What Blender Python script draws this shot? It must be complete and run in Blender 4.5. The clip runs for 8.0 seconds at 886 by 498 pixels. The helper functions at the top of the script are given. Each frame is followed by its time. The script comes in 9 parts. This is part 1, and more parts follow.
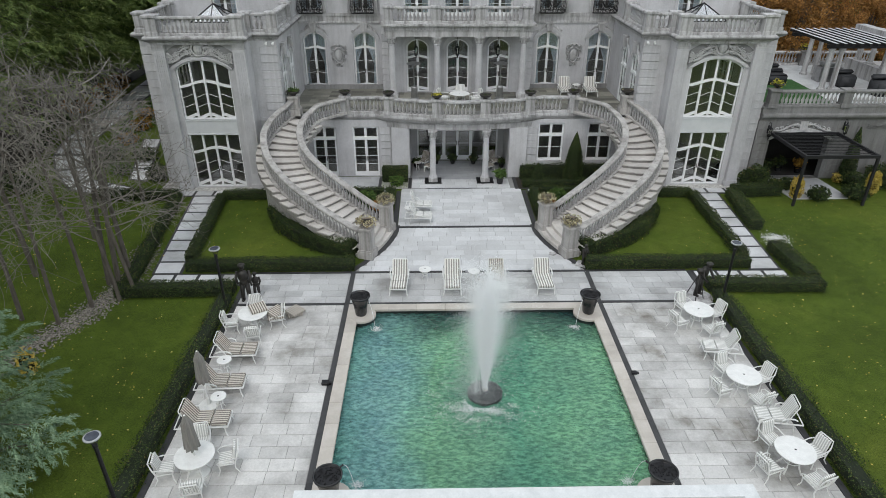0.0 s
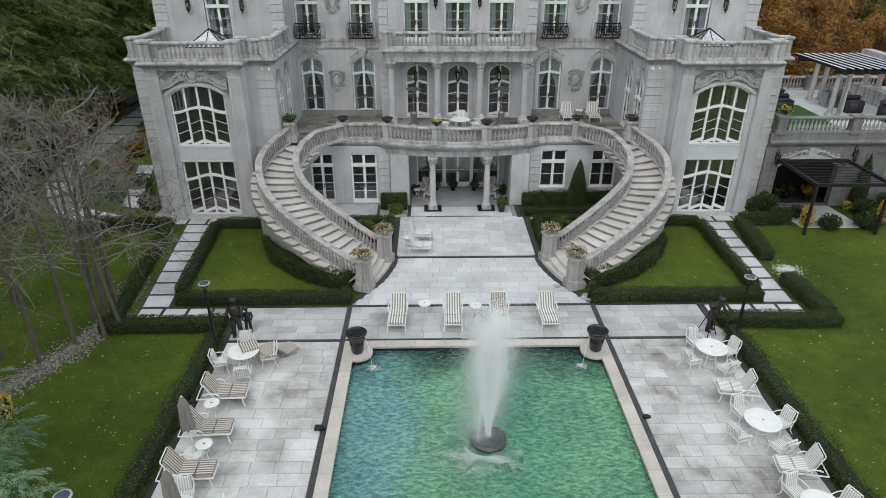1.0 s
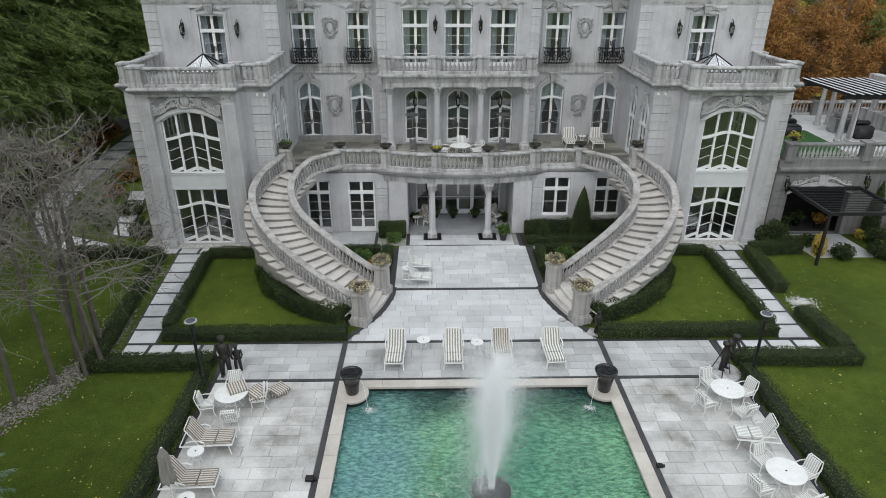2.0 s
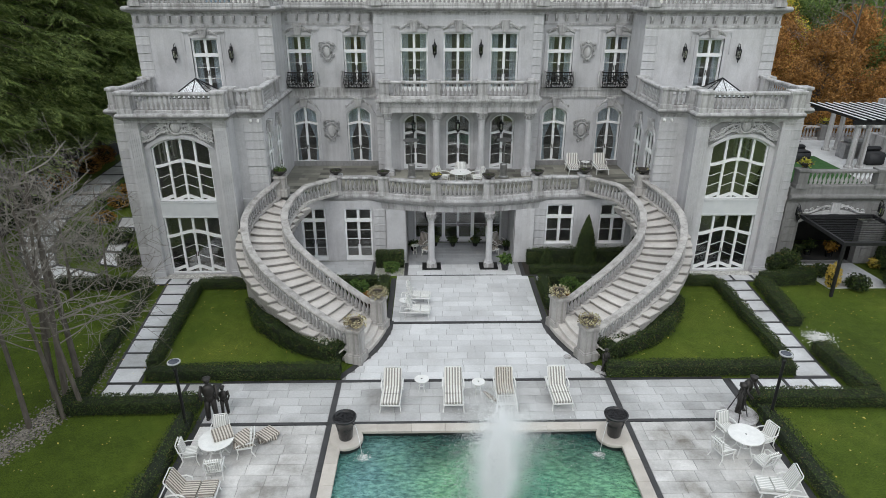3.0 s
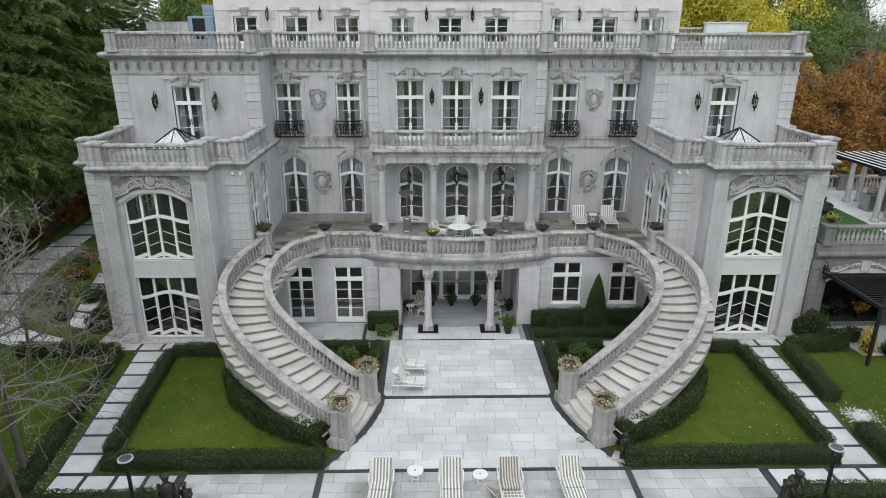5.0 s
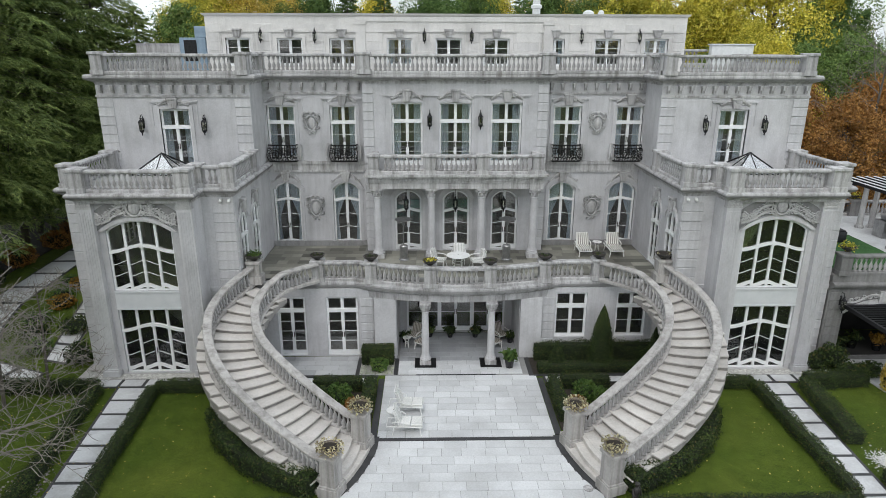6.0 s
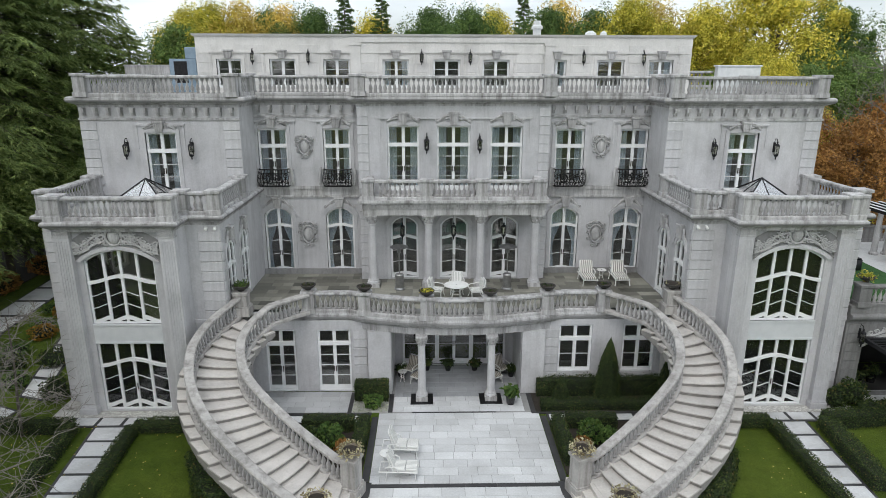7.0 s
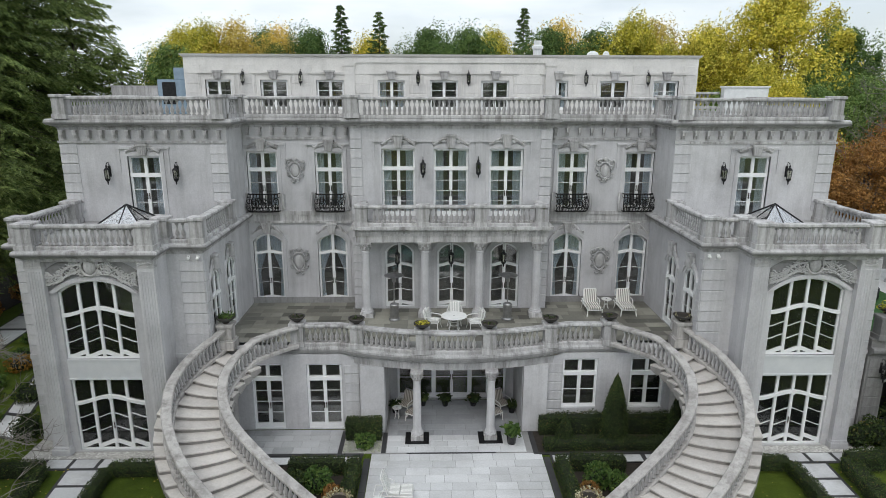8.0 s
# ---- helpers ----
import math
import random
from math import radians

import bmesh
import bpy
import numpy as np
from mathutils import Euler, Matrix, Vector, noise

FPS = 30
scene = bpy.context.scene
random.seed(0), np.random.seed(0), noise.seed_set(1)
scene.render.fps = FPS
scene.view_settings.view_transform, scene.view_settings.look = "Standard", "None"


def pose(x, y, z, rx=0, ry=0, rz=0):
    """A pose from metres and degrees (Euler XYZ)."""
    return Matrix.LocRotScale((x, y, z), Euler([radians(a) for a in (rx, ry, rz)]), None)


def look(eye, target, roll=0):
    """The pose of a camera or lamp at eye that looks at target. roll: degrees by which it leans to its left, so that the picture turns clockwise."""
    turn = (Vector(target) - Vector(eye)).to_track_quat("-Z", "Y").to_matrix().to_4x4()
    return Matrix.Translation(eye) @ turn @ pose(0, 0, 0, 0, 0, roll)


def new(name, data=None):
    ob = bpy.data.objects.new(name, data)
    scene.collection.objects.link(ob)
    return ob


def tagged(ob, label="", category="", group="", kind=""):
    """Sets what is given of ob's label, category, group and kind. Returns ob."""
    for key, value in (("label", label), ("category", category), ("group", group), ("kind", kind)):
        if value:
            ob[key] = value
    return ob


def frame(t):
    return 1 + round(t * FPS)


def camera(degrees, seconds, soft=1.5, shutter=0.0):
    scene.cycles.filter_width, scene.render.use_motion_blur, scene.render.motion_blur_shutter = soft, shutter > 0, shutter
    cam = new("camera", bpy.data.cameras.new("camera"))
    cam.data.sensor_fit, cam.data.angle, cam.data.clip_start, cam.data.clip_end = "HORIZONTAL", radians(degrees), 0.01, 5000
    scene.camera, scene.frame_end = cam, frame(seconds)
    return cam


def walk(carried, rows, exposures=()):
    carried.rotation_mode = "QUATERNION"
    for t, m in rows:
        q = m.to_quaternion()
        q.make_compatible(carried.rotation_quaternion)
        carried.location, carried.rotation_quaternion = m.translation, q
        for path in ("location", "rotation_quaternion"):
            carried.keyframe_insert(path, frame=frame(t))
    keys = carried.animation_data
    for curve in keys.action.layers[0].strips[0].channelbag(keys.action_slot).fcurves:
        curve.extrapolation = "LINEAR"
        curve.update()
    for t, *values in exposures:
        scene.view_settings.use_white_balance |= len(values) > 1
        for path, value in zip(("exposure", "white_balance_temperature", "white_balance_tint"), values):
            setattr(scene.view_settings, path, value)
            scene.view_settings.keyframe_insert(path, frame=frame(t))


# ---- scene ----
cam = camera(70.35, 8.0, soft=0.6)
# seconds, x, y, z, yaw, pitch, roll of a drone gliding towards the house
PATH = [
    (0.0, -1.606, -2.647, 13.755, -1.077, -28.590, -0.076),
    (0.5, -1.608, -2.087, 13.734, -1.087, -27.662, -0.081),
    (1.0, -1.606, -1.510, 13.715, -1.097, -26.737, -0.087),
    (1.5, -1.600, -0.916, 13.698, -1.108, -25.815, -0.093),
    (2.0, -1.588, -0.307, 13.683, -1.118, -24.896, -0.099),
    (2.5, -1.572, 0.317, 13.669, -1.129, -23.979, -0.105),
    (3.0, -1.550, 0.955, 13.658, -1.139, -23.066, -0.111),
    (3.5, -1.523, 1.605, 13.648, -1.149, -22.155, -0.117),
    (4.0, -1.491, 2.267, 13.640, -1.160, -21.247, -0.123),
    (4.5, -1.453, 2.939, 13.635, -1.170, -20.342, -0.129),
    (5.0, -1.410, 3.621, 13.631, -1.180, -19.440, -0.135),
    (5.5, -1.361, 4.312, 13.629, -1.191, -18.541, -0.141),
    (6.0, -1.306, 5.010, 13.629, -1.201, -17.645, -0.147),
    (6.5, -1.245, 5.715, 13.630, -1.211, -16.751, -0.153),
    (7.0, -1.178, 6.426, 13.634, -1.222, -15.860, -0.158),
    (7.5, -1.105, 7.142, 13.640, -1.232, -14.972, -0.164),
    (8.0, -1.026, 7.862, 13.647, -1.243, -14.087, -0.170),
]
walk(cam, [(t, pose(x, y, z, 90 + pitch, 0, yaw) @ pose(0, 0, 0, 0, 0, -roll)) for t, x, y, z, yaw, pitch, roll in PATH],
     [(0.0, -0.13), (2.5, -0.07), (5.0, 0.02), (6.5, 0.03), (8.0, -0.07)])

# ---- world, sun, exposure ----
world = bpy.data.worlds.new("overcast_sky")
scene.world = world
world.use_nodes = True
wn, wl = world.node_tree.nodes, world.node_tree.links
wn.clear()
w_out = wn.new("ShaderNodeOutputWorld")
w_bg = wn.new("ShaderNodeBackground")
w_sky = wn.new("ShaderNodeTexSky")
w_sky.sky_type = "NISHITA"
w_sky.sun_disc = False
w_sky.sun_elevation = radians(53)
w_sky.sun_rotation = radians(198)
w_sky.air_density, w_sky.dust_density, w_sky.ozone_density = 1.0, 3.0, 1.0
w_co = wn.new("ShaderNodeTexCoord")
w_map = wn.new("ShaderNodeMapping")
w_map.inputs["Scale"].default_value = (1.2, 1.2, 5.0)
w_noise = wn.new("ShaderNodeTexNoise")
w_noise.inputs["Scale"].default_value = 2.2
w_noise.inputs["Detail"].default_value = 6.0
w_ramp = wn.new("ShaderNodeValToRGB")
w_ramp.color_ramp.elements[0].position, w_ramp.color_ramp.elements[1].position = 0.36, 0.62
w_ramp.color_ramp.elements[0].color = (0.5, 0.5, 0.5, 1)
w_mix = wn.new("ShaderNodeMix")
w_mix.data_type = "RGBA"
# thin cloud: brighter towards the veiled sun and the zenith, dimmer at the far horizon
SUN_FROM = Vector((-7, -22, 32)).normalized()
w_dot = wn.new("ShaderNodeVectorMath")
w_dot.operation = "DOT_PRODUCT"
w_dot.inputs[1].default_value = SUN_FROM
w_range = wn.new("ShaderNodeMapRange")
w_range.inputs["From Min"].default_value, w_range.inputs["From Max"].default_value = -0.4, 0.9
w_range.inputs["To Min"].default_value, w_range.inputs["To Max"].default_value = 8.4, 10.6
w_glow = wn.new("ShaderNodeVectorMath")
w_glow.operation = "SCALE"
w_glow.inputs[0].default_value = (0.935, 1.0, 1.045)
wl.new(w_co.outputs["Generated"], w_dot.inputs[0])
wl.new(w_dot.outputs["Value"], w_range.inputs["Value"])
wl.new(w_range.outputs["Result"], w_glow.inputs["Scale"])
wl.new(w_glow.outputs["Vector"], w_mix.inputs["B"])
wl.new(w_co.outputs["Generated"], w_map.inputs["Vector"])
wl.new(w_map.outputs["Vector"], w_noise.inputs["Vector"])
wl.new(w_noise.outputs["Fac"], w_ramp.inputs["Fac"])
wl.new(w_ramp.outputs["Color"], w_mix.inputs["Factor"])
wl.new(w_sky.outputs["Color"], w_mix.inputs["A"])
wl.new(w_mix.outputs["Result"], w_bg.inputs["Color"])
w_bg.inputs["Strength"].default_value = 0.14
wl.new(w_bg.outputs["Background"], w_out.inputs["Surface"])

sun = new("sun", bpy.data.lights.new("sun", "SUN"))
sun.data.energy, sun.data.angle, sun.data.color = 0.6, radians(25), (1.0, 0.97, 0.93)
sun.matrix_world = look(tuple(SUN_FROM * 40), (0, 0, 0))

# ---- materials ----
def base_material(name):
    m = bpy.data.materials.new(name)
    m.use_nodes = True
    n = m.node_tree.nodes
    return m, n, m.node_tree.links, n["Principled BSDF"]


def ramp(n, stops):
    r = n.new("ShaderNodeValToRGB")
    els = r.color_ramp.elements
    els[0].position, els[0].color = stops[0][0], (*stops[0][1], 1)
    els[1].position, els[1].color = stops[-1][0], (*stops[-1][1], 1)
    for p, c in stops[1:-1]:
        e = els.new(p)
        e.color = (*c, 1)
    return r


def noisy(n, l, scale, detail=6, rough=0.6, stretch=(1, 1, 1), coord="Object"):
    tc = n.new("ShaderNodeTexCoord")
    mp = n.new("ShaderNodeMapping")
    mp.inputs["Scale"].default_value = stretch
    t = n.new("ShaderNodeTexNoise")
    t.inputs["Scale"].default_value, t.inputs["Detail"].default_value, t.inputs["Roughness"].default_value = scale, detail, rough
    l.new(tc.outputs[coord], mp.inputs["Vector"])
    l.new(mp.outputs["Vector"], t.inputs["Vector"])
    return t


def bumped(n, l, bsdf, height, strength, distance=0.02):
    b = n.new("ShaderNodeBump")
    b.inputs["Strength"].default_value, b.inputs["Distance"].default_value = strength, distance
    l.new(height, b.inputs["Height"])
    l.new(b.outputs["Normal"], bsdf.inputs["Normal"])


def blend(n, l, fac, a, b, mode="MIX"):
    x = n.new("ShaderNodeMix")
    x.data_type, x.blend_type = "RGBA", mode
    for sock, v in (("Factor", fac), ("A", a), ("B", b)):
        if isinstance(v, (int, float)):
            x.inputs[sock].default_value = v
        elif isinstance(v, tuple):
            x.inputs[sock].default_value = (*v, 1)
        else:
            l.new(v, x.inputs[sock])
    return x.outputs["Result"]


def surface(name, stops, scale=3.0, fine=40.0, rough=0.7, bump=0.15, metal=0.0, stretch=(1, 1, 1), vary=0.0, spec=0.5, fine_amount=0.25):
    """A general surface: broad blotches by a colour ramp, fine grain over them, light relief, and a little change from piece to piece."""
    m, n, l, b = base_material(name)
    t = noisy(n, l, scale, 5, 0.6, stretch)
    r = ramp(n, stops)
    l.new(t.outputs["Fac"], r.inputs["Fac"])
    g = noisy(n, l, fine, 4, 0.65)
    gr = ramp(n, [(0.3, (0.75, 0.75, 0.75)), (0.7, (1.2, 1.2, 1.2))])
    l.new(g.outputs["Fac"], gr.inputs["Fac"])
    c = blend(n, l, fine_amount, r.outputs["Color"], blend(n, l, 1.0, r.outputs["Color"], gr.outputs["Color"], "MULTIPLY"))
    if vary:
        oi = n.new("ShaderNodeObjectInfo")
        vr = ramp(n, [(0.0, (1 - vary, 1 - vary, 1 - vary)), (1.0, (1 + vary, 1 + vary, 1 + vary * 0.9))])
        l.new(oi.outputs["Random"], vr.inputs["Fac"])
        c = blend(n, l, 1.0, c, vr.outputs["Color"], "MULTIPLY")
    l.new(c, b.inputs["Base Color"])
    b.inputs["Roughness"].default_value, b.inputs["Metallic"].default_value = rough, metal
    b.inputs["Specular IOR Level"].default_value = spec
    if bump:
        bumped(n, l, b, g.outputs["Fac"], bump)
    return m


def limestone(name, tone, streak=0.5, dark=(0.16, 0.155, 0.15), reach=(0.5, 0.78), soot=0.25):
    """Weathered limestone: broad clouds, brownish soot, rain streaks running down, pitted grain."""
    m, n, l, b = base_material(name)
    t = noisy(n, l, 0.55, 7, 0.62)
    lo, hi = tuple(v * 0.8 for v in tone), tuple(min(1, v * 1.12) for v in tone)
    r = ramp(n, [(0.3, lo), (0.5, tone), (0.7, hi)])
    l.new(t.outputs["Fac"], r.inputs["Fac"])
    s = noisy(n, l, 1.0, 8, 0.72, (2.8, 2.8, 0.2))
    sr = ramp(n, [(reach[0], (0, 0, 0)), (reach[1], (streak, streak, streak))])
    l.new(s.outputs["Fac"], sr.inputs["Fac"])
    c = blend(n, l, sr.outputs["Color"], r.outputs["Color"], dark)
    k = noisy(n, l, 2.3, 8, 0.75, (1.0, 1.0, 0.5))
    kr = ramp(n, [(0.48, (0, 0, 0)), (0.7, (soot, soot, soot))])
    l.new(k.outputs["Fac"], kr.inputs["Fac"])
    c = blend(n, l, kr.outputs["Color"], c, tuple(v * 1.15 for v in dark))
    g = noisy(n, l, 17, 6, 0.75)
    gr = ramp(n, [(0.3, (0.87, 0.87, 0.87)), (0.7, (1.1, 1.1, 1.1))])
    l.new(g.outputs["Fac"], gr.inputs["Fac"])
    c = blend(n, l, 1.0, c, gr.outputs["Color"], "MULTIPLY")
    oi = n.new("ShaderNodeObjectInfo")
    vr = ramp(n, [(0.0, (0.91, 0.91, 0.91)), (1.0, (1.05, 1.05, 1.04))])
    l.new(oi.outputs["Random"], vr.inputs["Fac"])
    c = blend(n, l, 1.0, c, vr.outputs["Color"], "MULTIPLY")
    l.new(c, b.inputs["Base Color"])
    b.inputs["Roughness"].default_value = 0.82
    b.inputs["Specular IOR Level"].default_value = 0.3
    bumped(n, l, b, g.outputs["Fac"], 0.3, 0.012)
    return m


STONE = limestone("limestone_wall", (0.555, 0.55, 0.563), 0.33, (0.2, 0.19, 0.182), (0.47, 0.76), 0.13)
TRIM = limestone("limestone_trim", (0.535, 0.527, 0.53), 0.85, (0.12, 0.112, 0.1), (0.44, 0.7), 0.4)
PALE = limestone("pale_attic_stone", (0.65, 0.635, 0.62), 0.22, (0.24, 0.225, 0.2), (0.5, 0.8), 0.08)
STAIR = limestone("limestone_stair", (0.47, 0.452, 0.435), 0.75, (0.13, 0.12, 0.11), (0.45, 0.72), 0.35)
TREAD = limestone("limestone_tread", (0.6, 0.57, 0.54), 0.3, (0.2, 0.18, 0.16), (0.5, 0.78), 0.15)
# risers far darker than treads: shade under the nosings put into the stone
RISER_SHADED = limestone("limestone_riser_shaded", (0.33, 0.315, 0.3), 0.6, (0.12, 0.11, 0.1), (0.45, 0.74), 0.35)
CARVED = limestone("limestone_carved", (0.49, 0.485, 0.485), 0.6, (0.14, 0.135, 0.13), (0.48, 0.76), 0.5)
# garden wing stone: stained, and darkened further with the wall's shade
AGED_SHADE = limestone("limestone_aged_shade", (0.235, 0.232, 0.23), 0.7, (0.11, 0.105, 0.1), (0.45, 0.72), 0.45)
SOOT_SHADE = limestone("limestone_soot_shade", (0.28, 0.275, 0.275), 0.5, (0.1, 0.1, 0.1), (0.48, 0.76), 0.5)
WHITE = surface("white_joinery", [(0.3, (0.8, 0.81, 0.815)), (0.7, (0.86, 0.865, 0.865))], 4, 30, 0.4, 0.02, fine_amount=0.1)
# for the space behind the garden wing's arches: shade put into its colour
ARCH_SHADE = surface("arch_shade_black", [(0.3, (0.012, 0.012, 0.012)), (0.7, (0.035, 0.033, 0.03))], 0.8, 8, 0.9, 0)
DADO = surface("greyed_white_panel", [(0.3, (0.56, 0.575, 0.585)), (0.7, (0.64, 0.65, 0.655))], 2, 25, 0.5, 0.02, fine_amount=0.1)
DARKROOM = surface("dim_room_plaster", [(0.3, (0.16, 0.15, 0.14)), (0.7, (0.3, 0.28, 0.255))], 0.5, 6, 0.9, 0)
IRON = surface("black_iron", [(0.3, (0.015, 0.015, 0.017)), (0.7, (0.035, 0.035, 0.037))], 8, 60, 0.45, 0.1, 0.6)


def glass_material(name, tint, haze=0.0):
    """Clear glass; a diffuse veil mixed in stands for pale reflections in the panes."""
    m, n, l, b = base_material(name)
    n.remove(b)
    out = n["Material Output"]
    tr = n.new("ShaderNodeBsdfTransparent")
    tr.inputs["Color"].default_value = (*tint, 1)
    gl = n.new("ShaderNodeBsdfGlossy")
    gl.inputs["Roughness"].default_value = 0.02
    fr = n.new("ShaderNodeFresnel")
    fr.inputs["IOR"].default_value = 1.9
    veil = n.new("ShaderNodeBsdfDiffuse")
    veil.inputs["Color"].default_value = (0.72, 0.76, 0.74, 1)
    veil_mix = n.new("ShaderNodeMixShader")
    veil_mix.inputs[0].default_value = haze
    l.new(tr.outputs["BSDF"], veil_mix.inputs[1])
    l.new(veil.outputs["BSDF"], veil_mix.inputs[2])
    mx = n.new("ShaderNodeMixShader")
    l.new(fr.outputs["Fac"], mx.inputs[0])
    l.new(veil_mix.outputs["Shader"], mx.inputs[1])
    l.new(gl.outputs["BSDF"], mx.inputs[2])
    l.new(mx.outputs["Shader"], out.inputs["Surface"])
    return m


GLASS = glass_material("window_glass", (0.985, 0.99, 0.99), 0.016)

# ---- mesh tools ----
XC = -0.05


def part(name, bm, material, parent=None, label="", smooth=False):
    """Links a bmesh as one mesh object, under a thing or a part if one is given."""
    me = bpy.data.meshes.new(name)
    bmesh.ops.recalc_face_normals(bm, faces=bm.faces)
    bm.to_mesh(me)
    bm.free()
    for mat in (material if isinstance(material, (list, tuple)) else (material,)):
        me.materials.append(mat)
    if smooth:
        me.shade_smooth()
    ob = new(name, me)
    ob.parent = parent
    if label:
        ob["label"] = label
    return ob


def shared(name, me, parent, loc=(0, 0, 0), rot=0.0, scale=(1, 1, 1)):
    """One more object on a mesh that others use too."""
    ob = new(name, me)
    ob.parent = parent
    ob.matrix_basis = Matrix.Translation(loc) @ Matrix.Rotation(rot, 4, "Z") @ Matrix.Diagonal((*scale, 1))
    return ob


def thing(name, label, category, loc=(0, 0, 0), rot=0.0, group="", kind=""):
    ob = new(name)
    ob.matrix_basis = Matrix.Translation(loc) @ Matrix.Rotation(rot, 4, "Z")
    return tagged(ob, label, category, group, kind)


def box(bm, x0, x1, y0, y1, z0, z1, mat=0, bevel=0.0):
    x0, x1 = min(x0, x1), max(x0, x1)
    vs = [bm.verts.new((x, y, z)) for z in (z0, z1) for x, y in ((x0, y0), (x1, y0), (x1, y1), (x0, y1))]
    fs = [bm.faces.new([vs[i] for i in q]) for q in ((3, 2, 1, 0), (4, 5, 6, 7), (0, 1, 5, 4), (1, 2, 6, 5), (2, 3, 7, 6), (3, 0, 4, 7))]
    for f in fs:
        f.material_index = mat
    if bevel:
        es = {e for f in fs for e in f.edges}
        bmesh.ops.bevel(bm, geom=list(es), offset=bevel, segments=1, affect="EDGES", profile=0.5)


def prism(bm, pts, z0, z1, mat=0):
    """An upright prism on a plan outline."""
    a = [bm.verts.new((x, y, z0)) for x, y in pts]
    b = [bm.verts.new((x, y, z1)) for x, y in pts]
    n = len(pts)
    fs = [bm.faces.new(a[::-1]), bm.faces.new(b)]
    fs += [bm.faces.new((a[i], a[(i + 1) % n], b[(i + 1) % n], b[i])) for i in range(n)]
    for f in fs:
        f.material_index = mat


def plate(bm, pts, y0, y1, mat=0):
    """A prism that runs from y0 to y1 on an outline in x and z."""
    a = [bm.verts.new((x, y0, z)) for x, z in pts]
    b = [bm.verts.new((x, y1, z)) for x, z in pts]
    n = len(pts)
    fs = [bm.faces.new(a), bm.faces.new(b[::-1])]
    fs += [bm.faces.new((a[(i + 1) % n], a[i], b[i], b[(i + 1) % n])) for i in range(n)]
    for f in fs:
        f.material_index = mat


def lathe(bm, profile, segs=10, at=(0, 0, 0), mat=0, caps=True):
    rings = []
    for r, z in profile:
        rings.append([bm.verts.new((at[0] + r * math.cos(2 * math.pi * i / segs), at[1] + r * math.sin(2 * math.pi * i / segs), at[2] + z)) for i in range(segs)])
    for a, b in zip(rings, rings[1:]):
        for i in range(segs):
            bm.faces.new((a[i], a[(i + 1) % segs], b[(i + 1) % segs], b[i])).material_index = mat
    if caps:
        bm.faces.new(rings[0][::-1]).material_index = mat
        bm.faces.new(rings[-1]).material_index = mat


def tube(bm, pts, radius, segs=6, mat=0, radius_end=None):
    """A round bar along points."""
    pts = [Vector(p) for p in pts]
    rings = []
    for i, p in enumerate(pts):
        d = (pts[min(i + 1, len(pts) - 1)] - pts[max(i - 1, 0)]).normalized()
        side = d.orthogonal().normalized() if abs(d.z) > 0.95 else d.cross(Vector((0, 0, 1))).normalized()
        up = side.cross(d)
        r = radius if radius_end is None else radius + (radius_end - radius) * i / (len(pts) - 1)
        rings.append([bm.verts.new(p + side * r * math.cos(2 * math.pi * k / segs) + up * r * math.sin(2 * math.pi * k / segs)) for k in range(segs)])
    for a, b in zip(rings, rings[1:]):
        for k in range(segs):
            bm.faces.new((a[k], a[(k + 1) % segs], b[(k + 1) % segs], b[k])).material_index = mat
    bm.faces.new(rings[0][::-1]).material_index = mat
    bm.faces.new(rings[-1]).material_index = mat


def sweep(bm, path, profile, mat=0, closed=False):
    """Sweeps an upright profile (out to the right of the way, up) along a path, mitred at its corners."""
    pts = [Vector(p) for p in path]
    n = len(pts)
    rings = []
    for i, p in enumerate(pts):
        dirs = []
        if i > 0 or closed:
            dirs.append((p - pts[i - 1]).to_2d().normalized())
        if i < n - 1 or closed:
            dirs.append((pts[(i + 1) % n] - p).to_2d().normalized())
        normals = [Vector((d.y, -d.x)) for d in dirs]
        m = sum(normals, Vector((0, 0))).normalized()
        k = 1 / max(0.35, m.dot(normals[0]))
        rings.append([bm.verts.new((p.x + m.x * o * k, p.y + m.y * o * k, p.z + u)) for o, u in profile])
    q = len(profile)
    pairs = list(zip(rings, rings[1:])) + ([(rings[-1], rings[0])] if closed else [])
    for a, b in pairs:
        for k in range(q):
            bm.faces.new((a[k], a[(k + 1) % q], b[(k + 1) % q], b[k])).material_index = mat
    if not closed:
        bm.faces.new(rings[0][::-1]).material_index = mat
        bm.faces.new(rings[-1]).material_index = mat


def spline(ctrl, n):
    """Points evenly spaced along a smooth curve through the control points."""
    c = [Vector(p) for p in ctrl]
    c = [2 * c[0] - c[1], *c, 2 * c[-1] - c[-2]]
    dense = []
    for i in range(1, len(c) - 2):
        for k in range(40):
            t = k / 40
            p0, p1, p2, p3 = c[i - 1], c[i], c[i + 1], c[i + 2]
            dense.append(0.5 * (2 * p1 + (p2 - p0) * t + (2 * p0 - 5 * p1 + 4 * p2 - p3) * t * t + (3 * p1 - p0 - 3 * p2 + p3) * t ** 3))
    dense.append(c[-2])
    return along(dense, n)


def along(pts, n):
    """n points at even distances along a line of points."""
    pts = [Vector(p) for p in pts]
    run = [0.0]
    for a, b in zip(pts, pts[1:]):
        run.append(run[-1] + (b - a).length)
    out, j = [], 0
    for i in range(n):
        d = run[-1] * i / (n - 1)
        while j < len(pts) - 2 and run[j + 1] < d:
            j += 1
        k = (d - run[j]) / max(1e-9, run[j + 1] - run[j])
        out.append(pts[j].lerp(pts[j + 1], min(1, k)))
    return out

